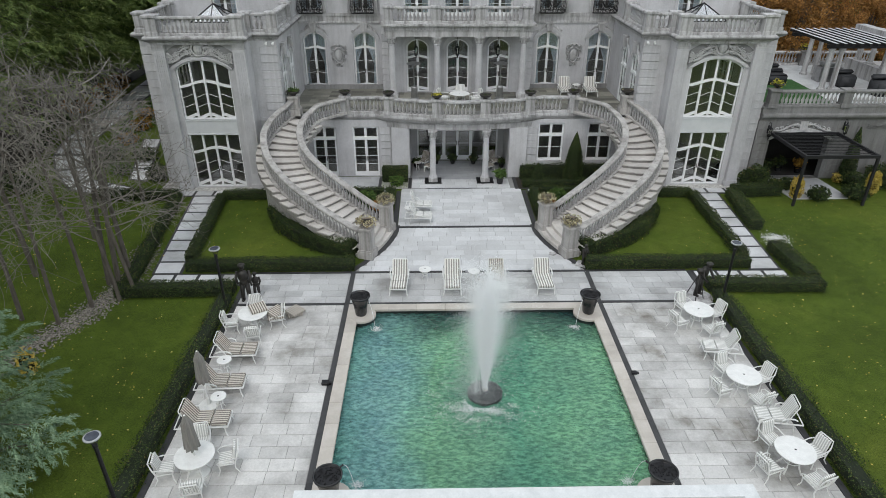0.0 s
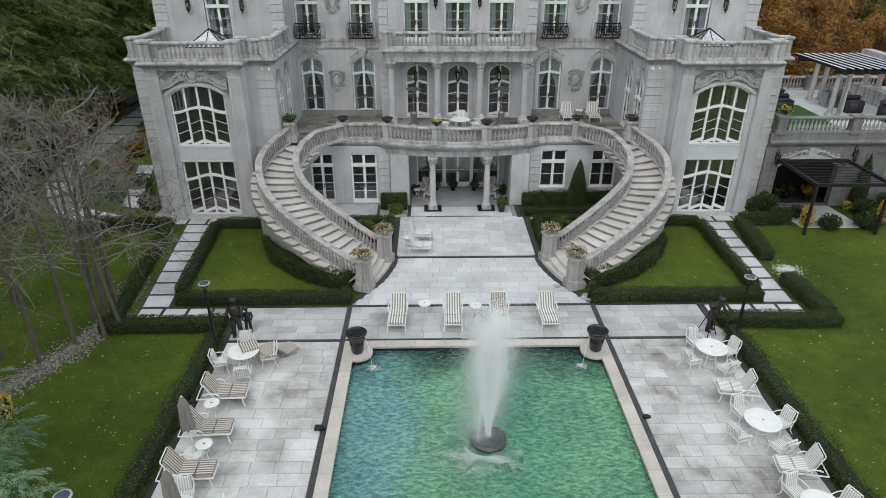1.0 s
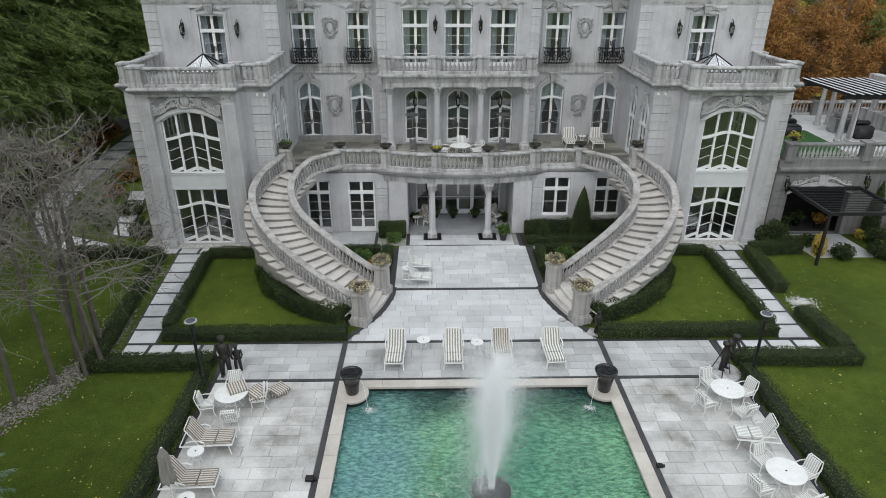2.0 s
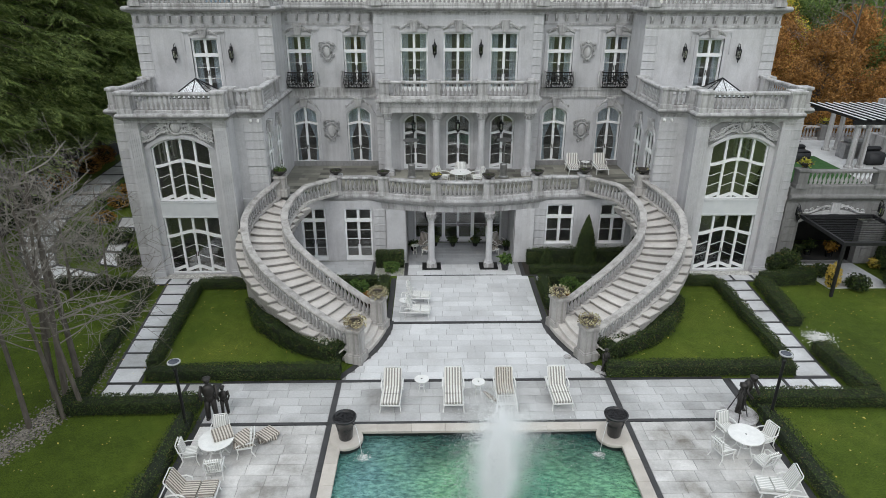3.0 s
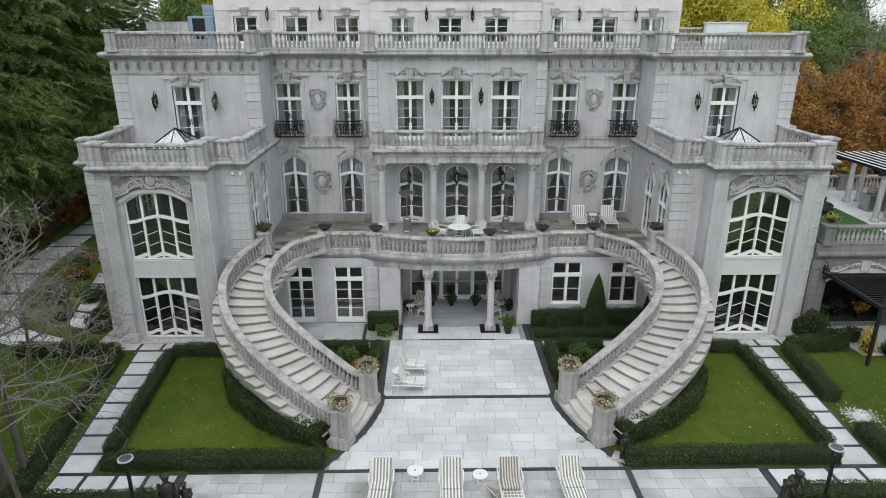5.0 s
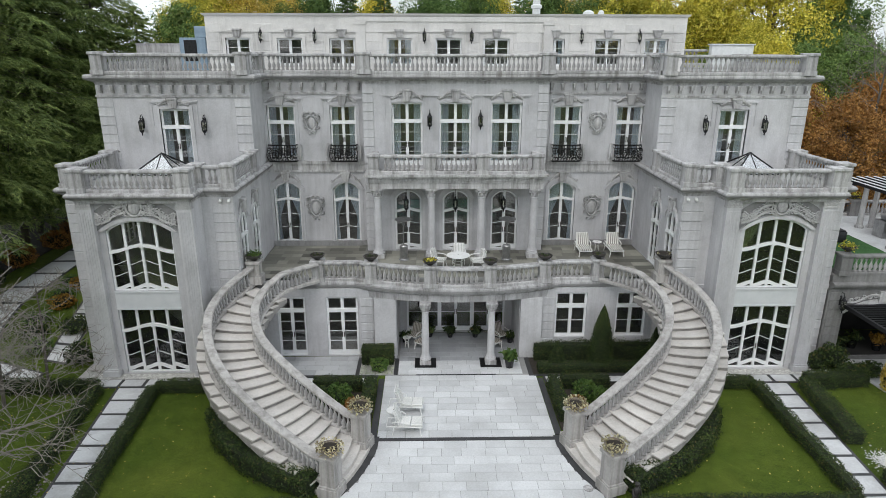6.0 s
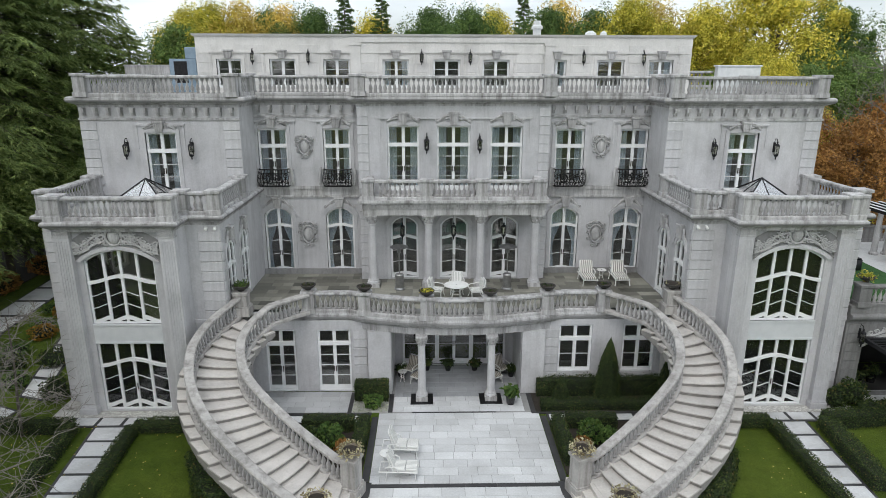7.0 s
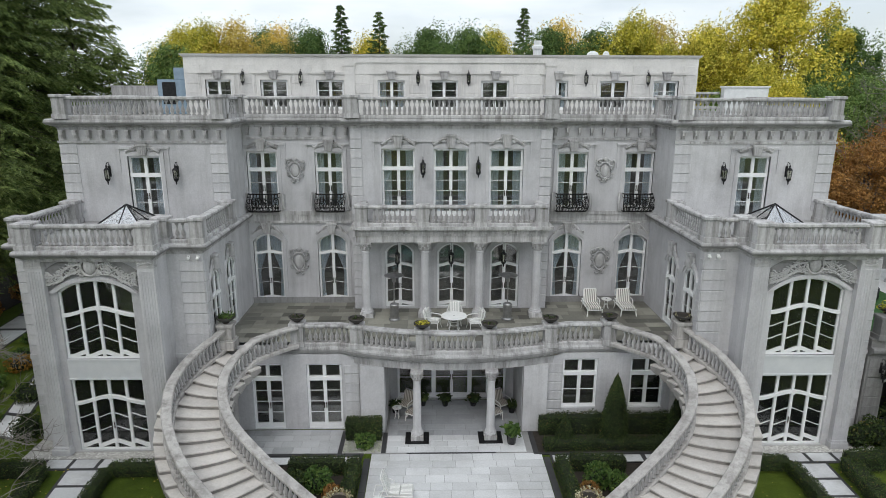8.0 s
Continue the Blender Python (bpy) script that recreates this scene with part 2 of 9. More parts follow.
# ---- the house ----
house = thing("house", "grey limestone mansion with wings, balustrades and white French windows", "house")
TERRACE, DECK, ROOF, ATTIC = 3.68, 8.15, 12.45, 15.3
Y_PAV, Y_WING, Y_UP, Y_SIDE, Y_BAY, Y_GROUND, Y_ATTIC = 29.95, 30.85, 34.75, 37.0, 36.1, 31.5, 40.1
X_PAV0, X_PAV1, X_IN, X_OUT, X_BAY = 10.85, 15.42, 9.5, 16.45, 4.5


def arch_points(x0, x1, z, rise, n=10):
    """Points of a segmental arch from x1 back to x0."""
    w = (x1 - x0) / 2
    cx = (x0 + x1) / 2
    if rise <= 0:
        return [(x1, z), (x0, z)]
    R = (w * w + rise * rise) / (2 * rise)
    a = math.asin(min(1, w / R))
    return [(cx + R * math.sin(a - 2 * a * i / n), z - (R - rise) + R * math.cos(a - 2 * a * i / n)) for i in range(n + 1)]


def wall(bm, x0, x1, z0, z1, y0, y1, holes=()):
    """A wall along x with openings (xa, xb, za, zb, rise of the arched head)."""
    xs = sorted({x0, x1, *[h[0] for h in holes], *[h[1] for h in holes]})
    zs = sorted({z0, z1, *[h[2] for h in holes], *[h[3] + h[4] for h in holes]})
    for a, b in zip(xs, xs[1:]):
        for lo, hi in zip(zs, zs[1:]):
            if not any(h[0] < (a + b) / 2 < h[1] and h[2] < (lo + hi) / 2 < h[3] + h[4] for h in holes):
                box(bm, a, b, y0, y1, lo, hi)
    for xa, xb, za, zb, rise in holes:
        if rise > 0:
            pts = arch_points(xa, xb, zb, rise)
            mid = len(pts) // 2
            crown = zb + rise + 0.001
            plate(bm, [(xb, crown), (pts[mid][0], crown)] + pts[:mid][::-1], y0, y1)
            plate(bm, [(xa, crown)] + pts[mid + 1:][::-1] + [(pts[mid][0], crown)], y0, y1)


def side_wall(bm, y0, y1, z0, z1, x0, x1, holes=()):
    """The same along y."""
    ys = sorted({y0, y1, *[h[0] for h in holes], *[h[1] for h in holes]})
    zs = sorted({z0, z1, *[h[2] for h in holes], *[h[3] for h in holes]})
    for a, b in zip(ys, ys[1:]):
        for lo, hi in zip(zs, zs[1:]):
            if not any(h[0] < (a + b) / 2 < h[1] and h[2] < (lo + hi) / 2 < h[3] for h in holes):
                box(bm, x0, x1, a, b, lo, hi)


def weld(bm):
    """Joins touching blocks into one solid: drops the faces between them and merges corners."""
    seen = {}
    for f in bm.faces:
        c = f.calc_center_median()
        seen.setdefault((round(c.x, 3), round(c.y, 3), round(c.z, 3)), []).append(f)
    inner = [f for fs in seen.values() if len(fs) > 1 for f in fs]
    bmesh.ops.delete(bm, geom=inner, context="FACES")
    bmesh.ops.remove_doubles(bm, verts=bm.verts[:], dist=0.002)


def masonry(build, name="wall", material=None, label="smooth pale grey limestone ashlar wall"):
    """One stretch of wall as a part of the house."""
    bm = bmesh.new()
    build(bm)
    weld(bm)
    return part(name, bm, material or STONE, house, label)


# openings: x0, x1, z0, z1 (springing), rise
F2_SIDE = [(-9.42, -8.02), (-6.3, -5.0), (4.9, 6.32), (8.05, 9.42)]
F1_SIDE = [(-9.38, -8.0), (-6.34, -4.95), (4.85, 6.25), (7.98, 9.38)]
F2_BAY = [(-3.17, -1.67), (-0.85, 0.72), (1.66, 3.18)]
F1_BAY = [(-3.1, -1.75), (-0.68, 0.68), (1.78, 3.13)]
G_LEFT = [(-8.27, -7.0), (-6.05, -4.62)]
G_RIGHT = [(4.4, 5.85), (7.2, 8.6)]
FLANK_Y = (31.85, 33.8)
ATTIC_W = [(-12.05, -10.77), (-9.36, -8.02), (-6.61, -5.26), (-3.58, -2.22), (-0.99, 0.4), (1.55, 2.94), (4.88, 5.88), (7.48, 8.88), (10.15, 11.43)]

def pavilion_walls(bm, s):
    wall(bm, *sorted((s * X_PAV0 + XC, s * X_PAV1 + XC)), 0, DECK, Y_PAV, Y_PAV + 0.35,
         [(*sorted((s * 11.85 + XC, s * 14.55 + XC)), 0.06, 3.05, 0), (*sorted((s * 11.85 + XC, s * 14.55 + XC)), 3.88, 6.5, 0.45)])


for s in (-1, 1):
    masonry(lambda bm: pavilion_walls(bm, s))
    for x in (X_PAV0, X_PAV1 - 0.35):
        masonry(lambda bm: box(bm, s * x + XC, s * (x + 0.35) + XC, Y_PAV + 0.35, Y_WING + 0.3, 0, DECK))
    # quoined fronts either side
    masonry(lambda bm: wall(bm, *sorted((s * X_IN + XC, s * X_PAV0 + XC)), 0, DECK, Y_WING, Y_WING + 0.35))
    masonry(lambda bm: wall(bm, *sorted((s * X_PAV1 + XC, s * X_OUT + XC)), 0, DECK, Y_WING, Y_WING + 0.35))
    # inner flank with two narrow windows over the terrace
    masonry(lambda bm: side_wall(bm, Y_WING + 0.35, Y_SIDE, 0, DECK, s * X_IN + XC, s * (X_IN + 0.35) + XC, [(yc - 0.5, yc + 0.5, TERRACE + 0.05, 6.82) for yc in FLANK_Y]))
    masonry(lambda bm: side_wall(bm, Y_WING + 0.35, 46, 0, DECK, s * (X_OUT - 0.35) + XC, s * X_OUT + XC, [(34.3, 36.7, 4.3, 7.0)]))
    # upper wing
    masonry(lambda bm: wall(bm, *sorted((s * X_IN + XC, s * X_OUT + XC)), DECK, ROOF, Y_UP, Y_UP + 0.35, [(*sorted((s * 12.33 + XC, s * 13.7 + XC)), 8.2, 10.97, 0)]))
    masonry(lambda bm: side_wall(bm, Y_UP + 0.35, Y_SIDE, DECK, ROOF, s * X_IN + XC, s * (X_IN + 0.35) + XC))
    masonry(lambda bm: side_wall(bm, Y_UP + 0.35, 46, DECK, ROOF, s * (X_OUT - 0.35) + XC, s * X_OUT + XC))
# recessed sides
for lo, hi in ((-X_IN - 0.3, -X_BAY), (X_BAY, X_IN + 0.3)):
    holes = [(a, b, TERRACE + 0.05, 6.72, 0.38) for a, b in F1_SIDE if lo < a < hi] + [(a, b, 8.2, 10.95, 0) for a, b in F2_SIDE if lo < a < hi]
    masonry(lambda bm: wall(bm, lo + XC, hi + XC, TERRACE - 0.3, ROOF, Y_SIDE, Y_SIDE + 0.35, holes))
for s in (-1, 1):
    masonry(lambda bm: side_wall(bm, Y_BAY + 0.35, Y_SIDE + 0.35, TERRACE - 0.3, ROOF, s * X_BAY + XC, s * (X_BAY - 0.35) + XC))
masonry(lambda bm: wall(bm, -X_BAY + XC, X_BAY + XC, TERRACE - 0.3, ROOF, Y_BAY, Y_BAY + 0.35,
                        [(a, b, TERRACE + 0.05, 6.45, 0.4) for a, b in F1_BAY] + [(a, b, 8.1, 11.17, 0) for a, b in F2_BAY]))
# ground storey under the terrace
for lo, hi in ((-X_IN, -2.8), (2.8, X_IN)):
    holes = [(a, b, 0.02, 2.93, 0) for a, b in G_LEFT if lo < a < hi] + [(a, b, 0.9, 3.1, 0) for a, b in G_RIGHT if lo < a < hi]
    masonry(lambda bm: wall(bm, lo + XC, hi + XC, 0, 3.35, Y_GROUND, Y_GROUND + 0.35, holes))
for s in (-1, 1):
    masonry(lambda bm: side_wall(bm, Y_GROUND + 0.35, 34.2, 0, 3.35, s * 2.8 + XC, s * 3.15 + XC))
masonry(lambda bm: wall(bm, -2.8 + XC, 2.8 + XC, 0, 3.35, 34.0, 34.35, [(-2.45 + XC, 2.45 + XC, 0.05, 2.75, 0)]))
# back
masonry(lambda bm: wall(bm, -X_OUT + XC, X_OUT + XC, 0, ROOF, 50, 50.35))
masonry(lambda bm: side_wall(bm, 46, 50, 0, ROOF, -X_OUT + XC, -X_OUT + 0.35 + XC))
masonry(lambda bm: side_wall(bm, 46, 50, 0, ROOF, X_OUT - 0.35 + XC, X_OUT + XC))
# attic
masonry(lambda bm: wall(bm, -13.05, 12.35, ROOF - 0.2, ATTIC, Y_ATTIC, Y_ATTIC + 0.3, [(a, b, 12.75, 14.17, 0) for a, b in ATTIC_W]), "attic_wall", PALE, "pale warm stone wall of the attic storey")
for x in (-13.05, 12.05):
    masonry(lambda bm: side_wall(bm, Y_ATTIC + 0.3, 50, ROOF - 0.2, ATTIC, x, x + 0.3), "attic_wall", PALE, "pale warm stone side wall of the attic storey")

# floors, decks and roofs
bm = bmesh.new()
box(bm, -X_OUT + 0.36 + XC, X_OUT - 0.36 + XC, 37.5, 49.9, 3.3, 3.6)
box(bm, -X_OUT + 0.36 + XC, X_OUT - 0.36 + XC, 37.5, 49.9, 7.8, 8.1)
box(bm, -X_OUT + 0.36 + XC, X_OUT - 0.36 + XC, 37.5, 49.9, 0, 0.05)
for s in (-1, 1):
    box(bm, s * (X_IN + 0.36) + XC, s * (X_OUT - 0.36) + XC, Y_WING + 0.36, 37.49, 3.3, 3.6)
    box(bm, s * (X_IN + 0.36) + XC, s * (X_OUT - 0.36) + XC, Y_WING + 0.36, 37.49, 0, 0.05)
    for z in (0.0, 3.55):
        box(bm, s * (X_PAV0 + 0.36) + XC, s * (X_PAV1 - 0.36) + XC, Y_PAV + 0.36, Y_WING + 0.355, z, z + 0.05)
    box(bm, s * 3.2 + XC, s * (X_IN - 0.02) + XC, 31.86, 37.4, 0.0, 0.05)
    box(bm, s * 9.9 + XC, s * 16.05 + XC, 34.0, 34.2, 0.05, 3.3)
    box(bm, s * 9.9 + XC, s * 16.05 + XC, 37.3, 37.48, 3.6, 7.8)
    box(bm, s * 3.3 + XC, s * 9.4 + XC, 34.4, 34.6, 0.05, 3.3)
box(bm, -16 + XC, 16 + XC, 41.5, 41.7, 3.6, 7.8)
box(bm, -16 + XC, 16 + XC, 41.5, 41.7, 8.1, 12.2)
box(bm, -12.6, 12.0, 45, 45.2, 12.5, 15)
box(bm, -3 + XC, 3 + XC, 36.5, 36.7, 0.05, 3.3)
part("interior", bm, DARKROOM, house, "dim rooms behind the windows")

bm = bmesh.new()
box(bm, -X_OUT + 0.36 + XC, X_OUT - 0.36 + XC, Y_SIDE + 0.36, 49.9, ROOF - 0.3, ROOF)
box(bm, -X_BAY + 0.36 + XC, X_BAY - 0.36 + XC, Y_BAY + 0.36, Y_SIDE + 0.35, ROOF - 0.3, ROOF)
box(bm, -12.74, 12.04, Y_ATTIC + 0.31, 49.9, ATTIC - 0.35, ATTIC - 0.1)
for s in (-1, 1):
    box(bm, s * (X_IN + 0.36) + XC, s * (X_OUT - 0.36) + XC, Y_UP + 0.36, Y_SIDE + 0.35, ROOF - 0.3, ROOF)
    box(bm, s * (X_IN + 0.36) + XC, s * (X_OUT - 0.36) + XC, Y_WING + 0.36, 37.6, DECK - 0.3, DECK - 0.02)
    box(bm, s * (X_PAV0 + 0.36) + XC, s * (X_PAV1 - 0.36) + XC, Y_PAV + 0.36, Y_WING + 0.35, DECK - 0.3, DECK - 0.02)
ROOFING = surface("grey_roof_membrane", [(0.3, (0.3, 0.3, 0.3)), (0.7, (0.42, 0.42, 0.41))], 0.8, 20, 0.9, 0.1)
part("roof", bm, ROOFING, house, "flat grey roof decks behind the balustrades")

# terrace slab, bowed in the middle
def bow(x):
    return 31.72 - 0.95 * max(0.0, 1 - (x / 4.6) ** 2)


TERRACE_EDGE = [(-X_IN + XC, 31.72), (-6.2, 31.72)] + [(-4.6 + 9.2 * i / 16 + XC, bow(-4.6 + 9.2 * i / 16)) for i in range(17)] + [(6.1, 31.72), (X_IN + XC, 31.72)]
FLAG = surface("terrace_flagstone", [(0.3, (0.15, 0.145, 0.135)), (0.5, (0.2, 0.2, 0.19)), (0.7, (0.27, 0.27, 0.265))], 0.9, 14, 0.75, 0.15)
bm = bmesh.new()
prism(bm, TERRACE_EDGE + [(X_IN + XC, 36.98), (X_BAY + 0.01 + XC, 36.98), (X_BAY + 0.01 + XC, 36.08), (-X_BAY - 0.01 + XC, 36.08), (-X_BAY - 0.01 + XC, 36.98), (-X_IN + XC, 36.98)], 3.36, TERRACE)
part("terrace", bm, FLAG, house, "weathered dark flagstone terrace floor")

# entablature of the terrace
bm = bmesh.new()
edge3 = [(x, y, 0) for x, y in TERRACE_EDGE]
sweep(bm, edge3, [(-0.25, 2.95), (0.0, 2.95), (0.02, 3.25), (0.1, 3.3), (0.22, 3.42), (0.24, 3.6), (0.2, 3.68), (-0.25, 3.68)])
part("terrace_cornice", bm, TRIM, house, "rain-stained moulded limestone edge")
# added dark strip, here and under the cornices: stain plus painted shadow line
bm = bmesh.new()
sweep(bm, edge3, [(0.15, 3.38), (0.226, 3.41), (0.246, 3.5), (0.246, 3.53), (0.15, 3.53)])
part("drip_moulding", bm, SOOT_SHADE, house, "dark line of stain and painted shade under the terrace edge")


# cornices
CORNICE = [(-0.3, 0.0), (0.0, 0.0), (0.03, 0.1), (0.1, 0.14), (0.28, 0.22), (0.34, 0.3), (0.34, 0.4), (0.28, 0.46), (-0.3, 0.46)]
bm = bmesh.new()
top = [(-X_OUT + XC, 50, ROOF - 0.4), (-X_OUT + XC, Y_UP, ROOF - 0.4), (-X_IN + XC, Y_UP, ROOF - 0.4), (-X_IN + XC, Y_SIDE, ROOF - 0.4), (-X_BAY + XC, Y_SIDE, ROOF - 0.4), (-X_BAY + XC, Y_BAY, ROOF - 0.4),
       (X_BAY + XC, Y_BAY, ROOF - 0.4), (X_BAY + XC, Y_SIDE, ROOF - 0.4), (X_IN + XC, Y_SIDE, ROOF - 0.4), (X_IN + XC, Y_UP, ROOF - 0.4), (X_OUT + XC, Y_UP, ROOF - 0.4), (X_OUT + XC, 50, ROOF - 0.4)]
sweep(bm, top, CORNICE)
part("cornice", bm, TRIM, house, "projecting rain-stained top cornice")
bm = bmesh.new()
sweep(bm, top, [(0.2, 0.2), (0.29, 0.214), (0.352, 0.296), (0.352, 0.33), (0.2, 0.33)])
part("drip_moulding", bm, SOOT_SHADE, house, "dark line of stain and painted shade under the cornice")
for s in (-1, 1):
    bm = bmesh.new()
    pth = [(s * X_IN + XC, Y_SIDE, 7.72), (s * X_IN + XC, Y_WING, 7.72), (s * X_PAV0 + XC, Y_WING, 7.72), (s * X_PAV0 + XC, Y_PAV - 0.25, 7.72), (s * X_PAV1 + XC, Y_PAV - 0.25, 7.72), (s * X_PAV1 + XC, Y_WING, 7.72), (s * X_OUT + XC, Y_WING, 7.72), (s * X_OUT + XC, 46, 7.72)]
    sweep(bm, pth, [(o * s, u) for o, u in ((-0.3, 0), (0, 0), (0.05, 0.12), (0.2, 0.22), (0.26, 0.3), (0.26, 0.38), (0.2, 0.44), (-0.3, 0.44))])
    part("wing_cornice", bm, TRIM, house, "moulded limestone cornice of the wing")
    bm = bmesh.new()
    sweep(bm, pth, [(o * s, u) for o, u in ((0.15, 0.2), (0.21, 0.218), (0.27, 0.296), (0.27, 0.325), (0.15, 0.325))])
    part("drip_moulding", bm, SOOT_SHADE, house, "dark line of stain and painted shade under the wing cornice")

# ---- balustrades ----
def baluster_mesh(name, h, r):
    bm = bmesh.new()
    lathe(bm, [(r * 0.95, 0), (r * 0.95, h * 0.07), (r * 0.55, h * 0.11), (r * 1.0, h * 0.28), (r * 0.9, h * 0.4), (r * 0.36, h * 0.64), (r * 0.4, h * 0.8), (r * 0.75, h * 0.86), (r * 0.6, h * 0.9), (r * 0.95, h * 0.94), (r * 0.95, h)], 7)
    me = bpy.data.meshes.new(name)
    bmesh.ops.recalc_face_normals(bm, faces=bm.faces)
    bm.to_mesh(me)
    bm.free()
    me.materials.append(TRIM)
    me.shade_smooth()
    return me


BALUSTER = baluster_mesh("baluster", 0.63, 0.09)
RAIL = [(-0.13, 0), (0.13, 0), (0.17, 0.03), (0.17, 0.1), (0.14, 0.13), (-0.14, 0.13), (-0.17, 0.1), (-0.17, 0.03)]
PLINTH = [(-0.17, 0), (0.17, 0), (0.17, 0.11), (0.13, 0.14), (-0.13, 0.14), (-0.17, 0.11)]


def pier(name, parent, x, y, z, w, d, h, rot=0.0, label=""):
    bm = bmesh.new()
    if name == "pedestal":
        box(bm, -w / 2 - 0.09, w / 2 + 0.09, -d / 2 - 0.09, d / 2 + 0.09, 0, 0.36, 0, 0.012)
        box(bm, -w / 2 - 0.05, w / 2 + 0.05, -d / 2 - 0.05, d / 2 + 0.05, 0.36, 0.42, 0, 0.015)
        box(bm, -w / 2, w / 2, -d / 2, d / 2, 0.42, h - 0.13)
    else:
        box(bm, -w / 2 - 0.04, w / 2 + 0.04, -d / 2 - 0.04, d / 2 + 0.04, 0, 0.2)
        box(bm, -w / 2, w / 2, -d / 2, d / 2, 0.2, h - 0.13)
        box(bm, -w / 2 + 0.08, w / 2 - 0.08, -d / 2 - 0.012, d / 2 + 0.012, 0.3, h - 0.22)
    box(bm, -w / 2 - 0.06, w / 2 + 0.06, -d / 2 - 0.06, d / 2 + 0.06, h - 0.13, h, 0, 0.02)
    ob = part(name, bm, STAIR if name == "pedestal" else TRIM, parent, label)
    ob.matrix_basis = Matrix.Translation((x, y, z)) @ Matrix.Rotation(rot, 4, "Z")
    return ob


def balustrade(parent, path, piers=(), step=0.215, gap=0.34, name="balustrade", label="", material=None, full_from=0.0):
    """A balustrade along a path: plinth and rail in one mesh, balusters as its parts. piers: distances along it at which a pier stands."""
    pts = [Vector(p) for p in path]
    bm = bmesh.new()
    sweep(bm, pts, PLINTH)
    sweep(bm, [p + Vector((0, 0, 0.77)) for p in pts], RAIL)
    ob = part(name, bm, material or TRIM, parent, label)
    total = sum((b - a).length for a, b in zip(pts, pts[1:]))
    n = max(2, int(total / step))
    spots = along(pts, n + 1)
    for i in range(n):
        d = (i + 0.5) / n * total
        if any(abs(d - q) < gap for q in piers):
            continue
        p = spots[i].lerp(spots[i + 1], 0.5)
        shared("baluster", BALUSTER, ob, (p.x, p.y, p.z + 0.14))
    return ob


def straight(parent, ends, pier_w=0.5, pier_h=0.98, label=""):
    """Balustrade runs from point to point with a pier at each point."""
    for a, b in zip(ends, ends[1:]):
        L = (Vector(b) - Vector(a)).length
        balustrade(parent, [a, b], (0, L), label=label)
    for p in ends:
        pier("pier", parent, *p, pier_w, pier_w, pier_h)


# roof balustrade
RZ = ROOF + 0.06
straight(house, [(-X_OUT + 0.38 + XC, 44, RZ), (-X_OUT + 0.38 + XC, Y_UP - 0.15, RZ), (-X_IN + XC - 0.2, Y_UP - 0.15, RZ)])
straight(house, [(-X_IN + XC - 0.2, Y_UP + 0.3, RZ), (-X_IN + XC - 0.05, Y_SIDE - 0.15, RZ), (-X_BAY + XC - 0.1, Y_SIDE - 0.15, RZ)])
straight(house, [(-X_BAY + 0.15 + XC, Y_BAY - 0.15, RZ), (X_BAY - 0.15 + XC, Y_BAY - 0.15, RZ)], 0.55)
straight(house, [(X_BAY + XC + 0.1, Y_SIDE - 0.15, RZ), (X_IN + XC + 0.05, Y_SIDE - 0.15, RZ), (X_IN + XC + 0.2, Y_UP + 0.3, RZ)])
straight(house, [(X_IN + XC + 0.2, Y_UP - 0.15, RZ), (X_OUT - 0.38 + XC, Y_UP - 0.15, RZ), (X_OUT - 0.38 + XC, 44, RZ)])
# wing deck balustrade
for s in (-1, 1):
    straight(house, [(s * (X_IN + 0.1) + XC, Y_UP - 0.3, DECK), (s * (X_IN + 0.1) + XC, Y_WING + 0.05, DECK), (s * (X_PAV0 + 0.05) + XC, Y_WING + 0.05, DECK)])
    straight(house, [(s * (X_PAV0 + 0.2) + XC, Y_PAV - 0.1, DECK), (s * (X_PAV1 - 0.2) + XC, Y_PAV - 0.1, DECK)], 0.6)
    straight(house, [(s * (X_OUT - 0.3) + XC, Y_WING + 0.1, DECK), (s * (X_OUT - 0.3) + XC, Y_UP - 0.3, DECK)], 0.55)
# terrace balustrade
edge = [(x, y, TERRACE) for x, y in TERRACE_EDGE if -6.45 < x < 6.45]
run = along([(-6.4, 31.68, TERRACE)] + edge[1:-1] + [(6.3, 31.68, TERRACE)], 60)
run = [(p.x, p.y + 0.02, p.z) for p in run]
pier_at = []
length = 0
for a, b in zip(run, run[1:]):
    for px in (-6.35, -3.95, -1.33, 1.3, 3.8, 6.25):
        if a[0] <= px < b[0]:
            pier_at.append((length, px, (a[1] + b[1]) / 2))
    length += (Vector(b) - Vector(a)).length
balustrade(house, run, [q[0] for q in pier_at], label="curved stained limestone terrace balustrade")
for _, px, py in pier_at:
    pier("pier", house, px, py, TERRACE, 0.5, 0.46, 1.0)

# ---- windows ----
CURTAIN = surface("pale_blue_curtain", [(0.3, (0.66, 0.8, 0.92)), (0.7, (0.8, 0.88, 0.95))], 3, 30, 0.9, 0.05, stretch=(6, 6, 0.6))
BRASS = surface("dark_bronze_handle", [(0.3, (0.05, 0.045, 0.04)), (0.7, (0.1, 0.09, 0.08))], 8, 40, 0.4, 0, 0.8)

PANE = bpy.data.meshes.new("pane")
_bm = bmesh.new()
box(_bm, -0.5, 0.5, -0.006, 0.006, -0.5, 0.5)
bmesh.ops.recalc_face_normals(_bm, faces=_bm.faces)
_bm.to_mesh(PANE)
_bm.free()
PANE.materials.append(GLASS)
HANDLE = bpy.data.meshes.new("handle")
_bm = bmesh.new()
box(_bm, -0.018, 0.018, -0.05, -0.03, -0.13, 0.13)
box(_bm, -0.012, 0.012, -0.03, 0.0, -0.1, -0.07)
box(_bm, -0.012, 0.012, -0.03, 0.0, 0.07, 0.1)
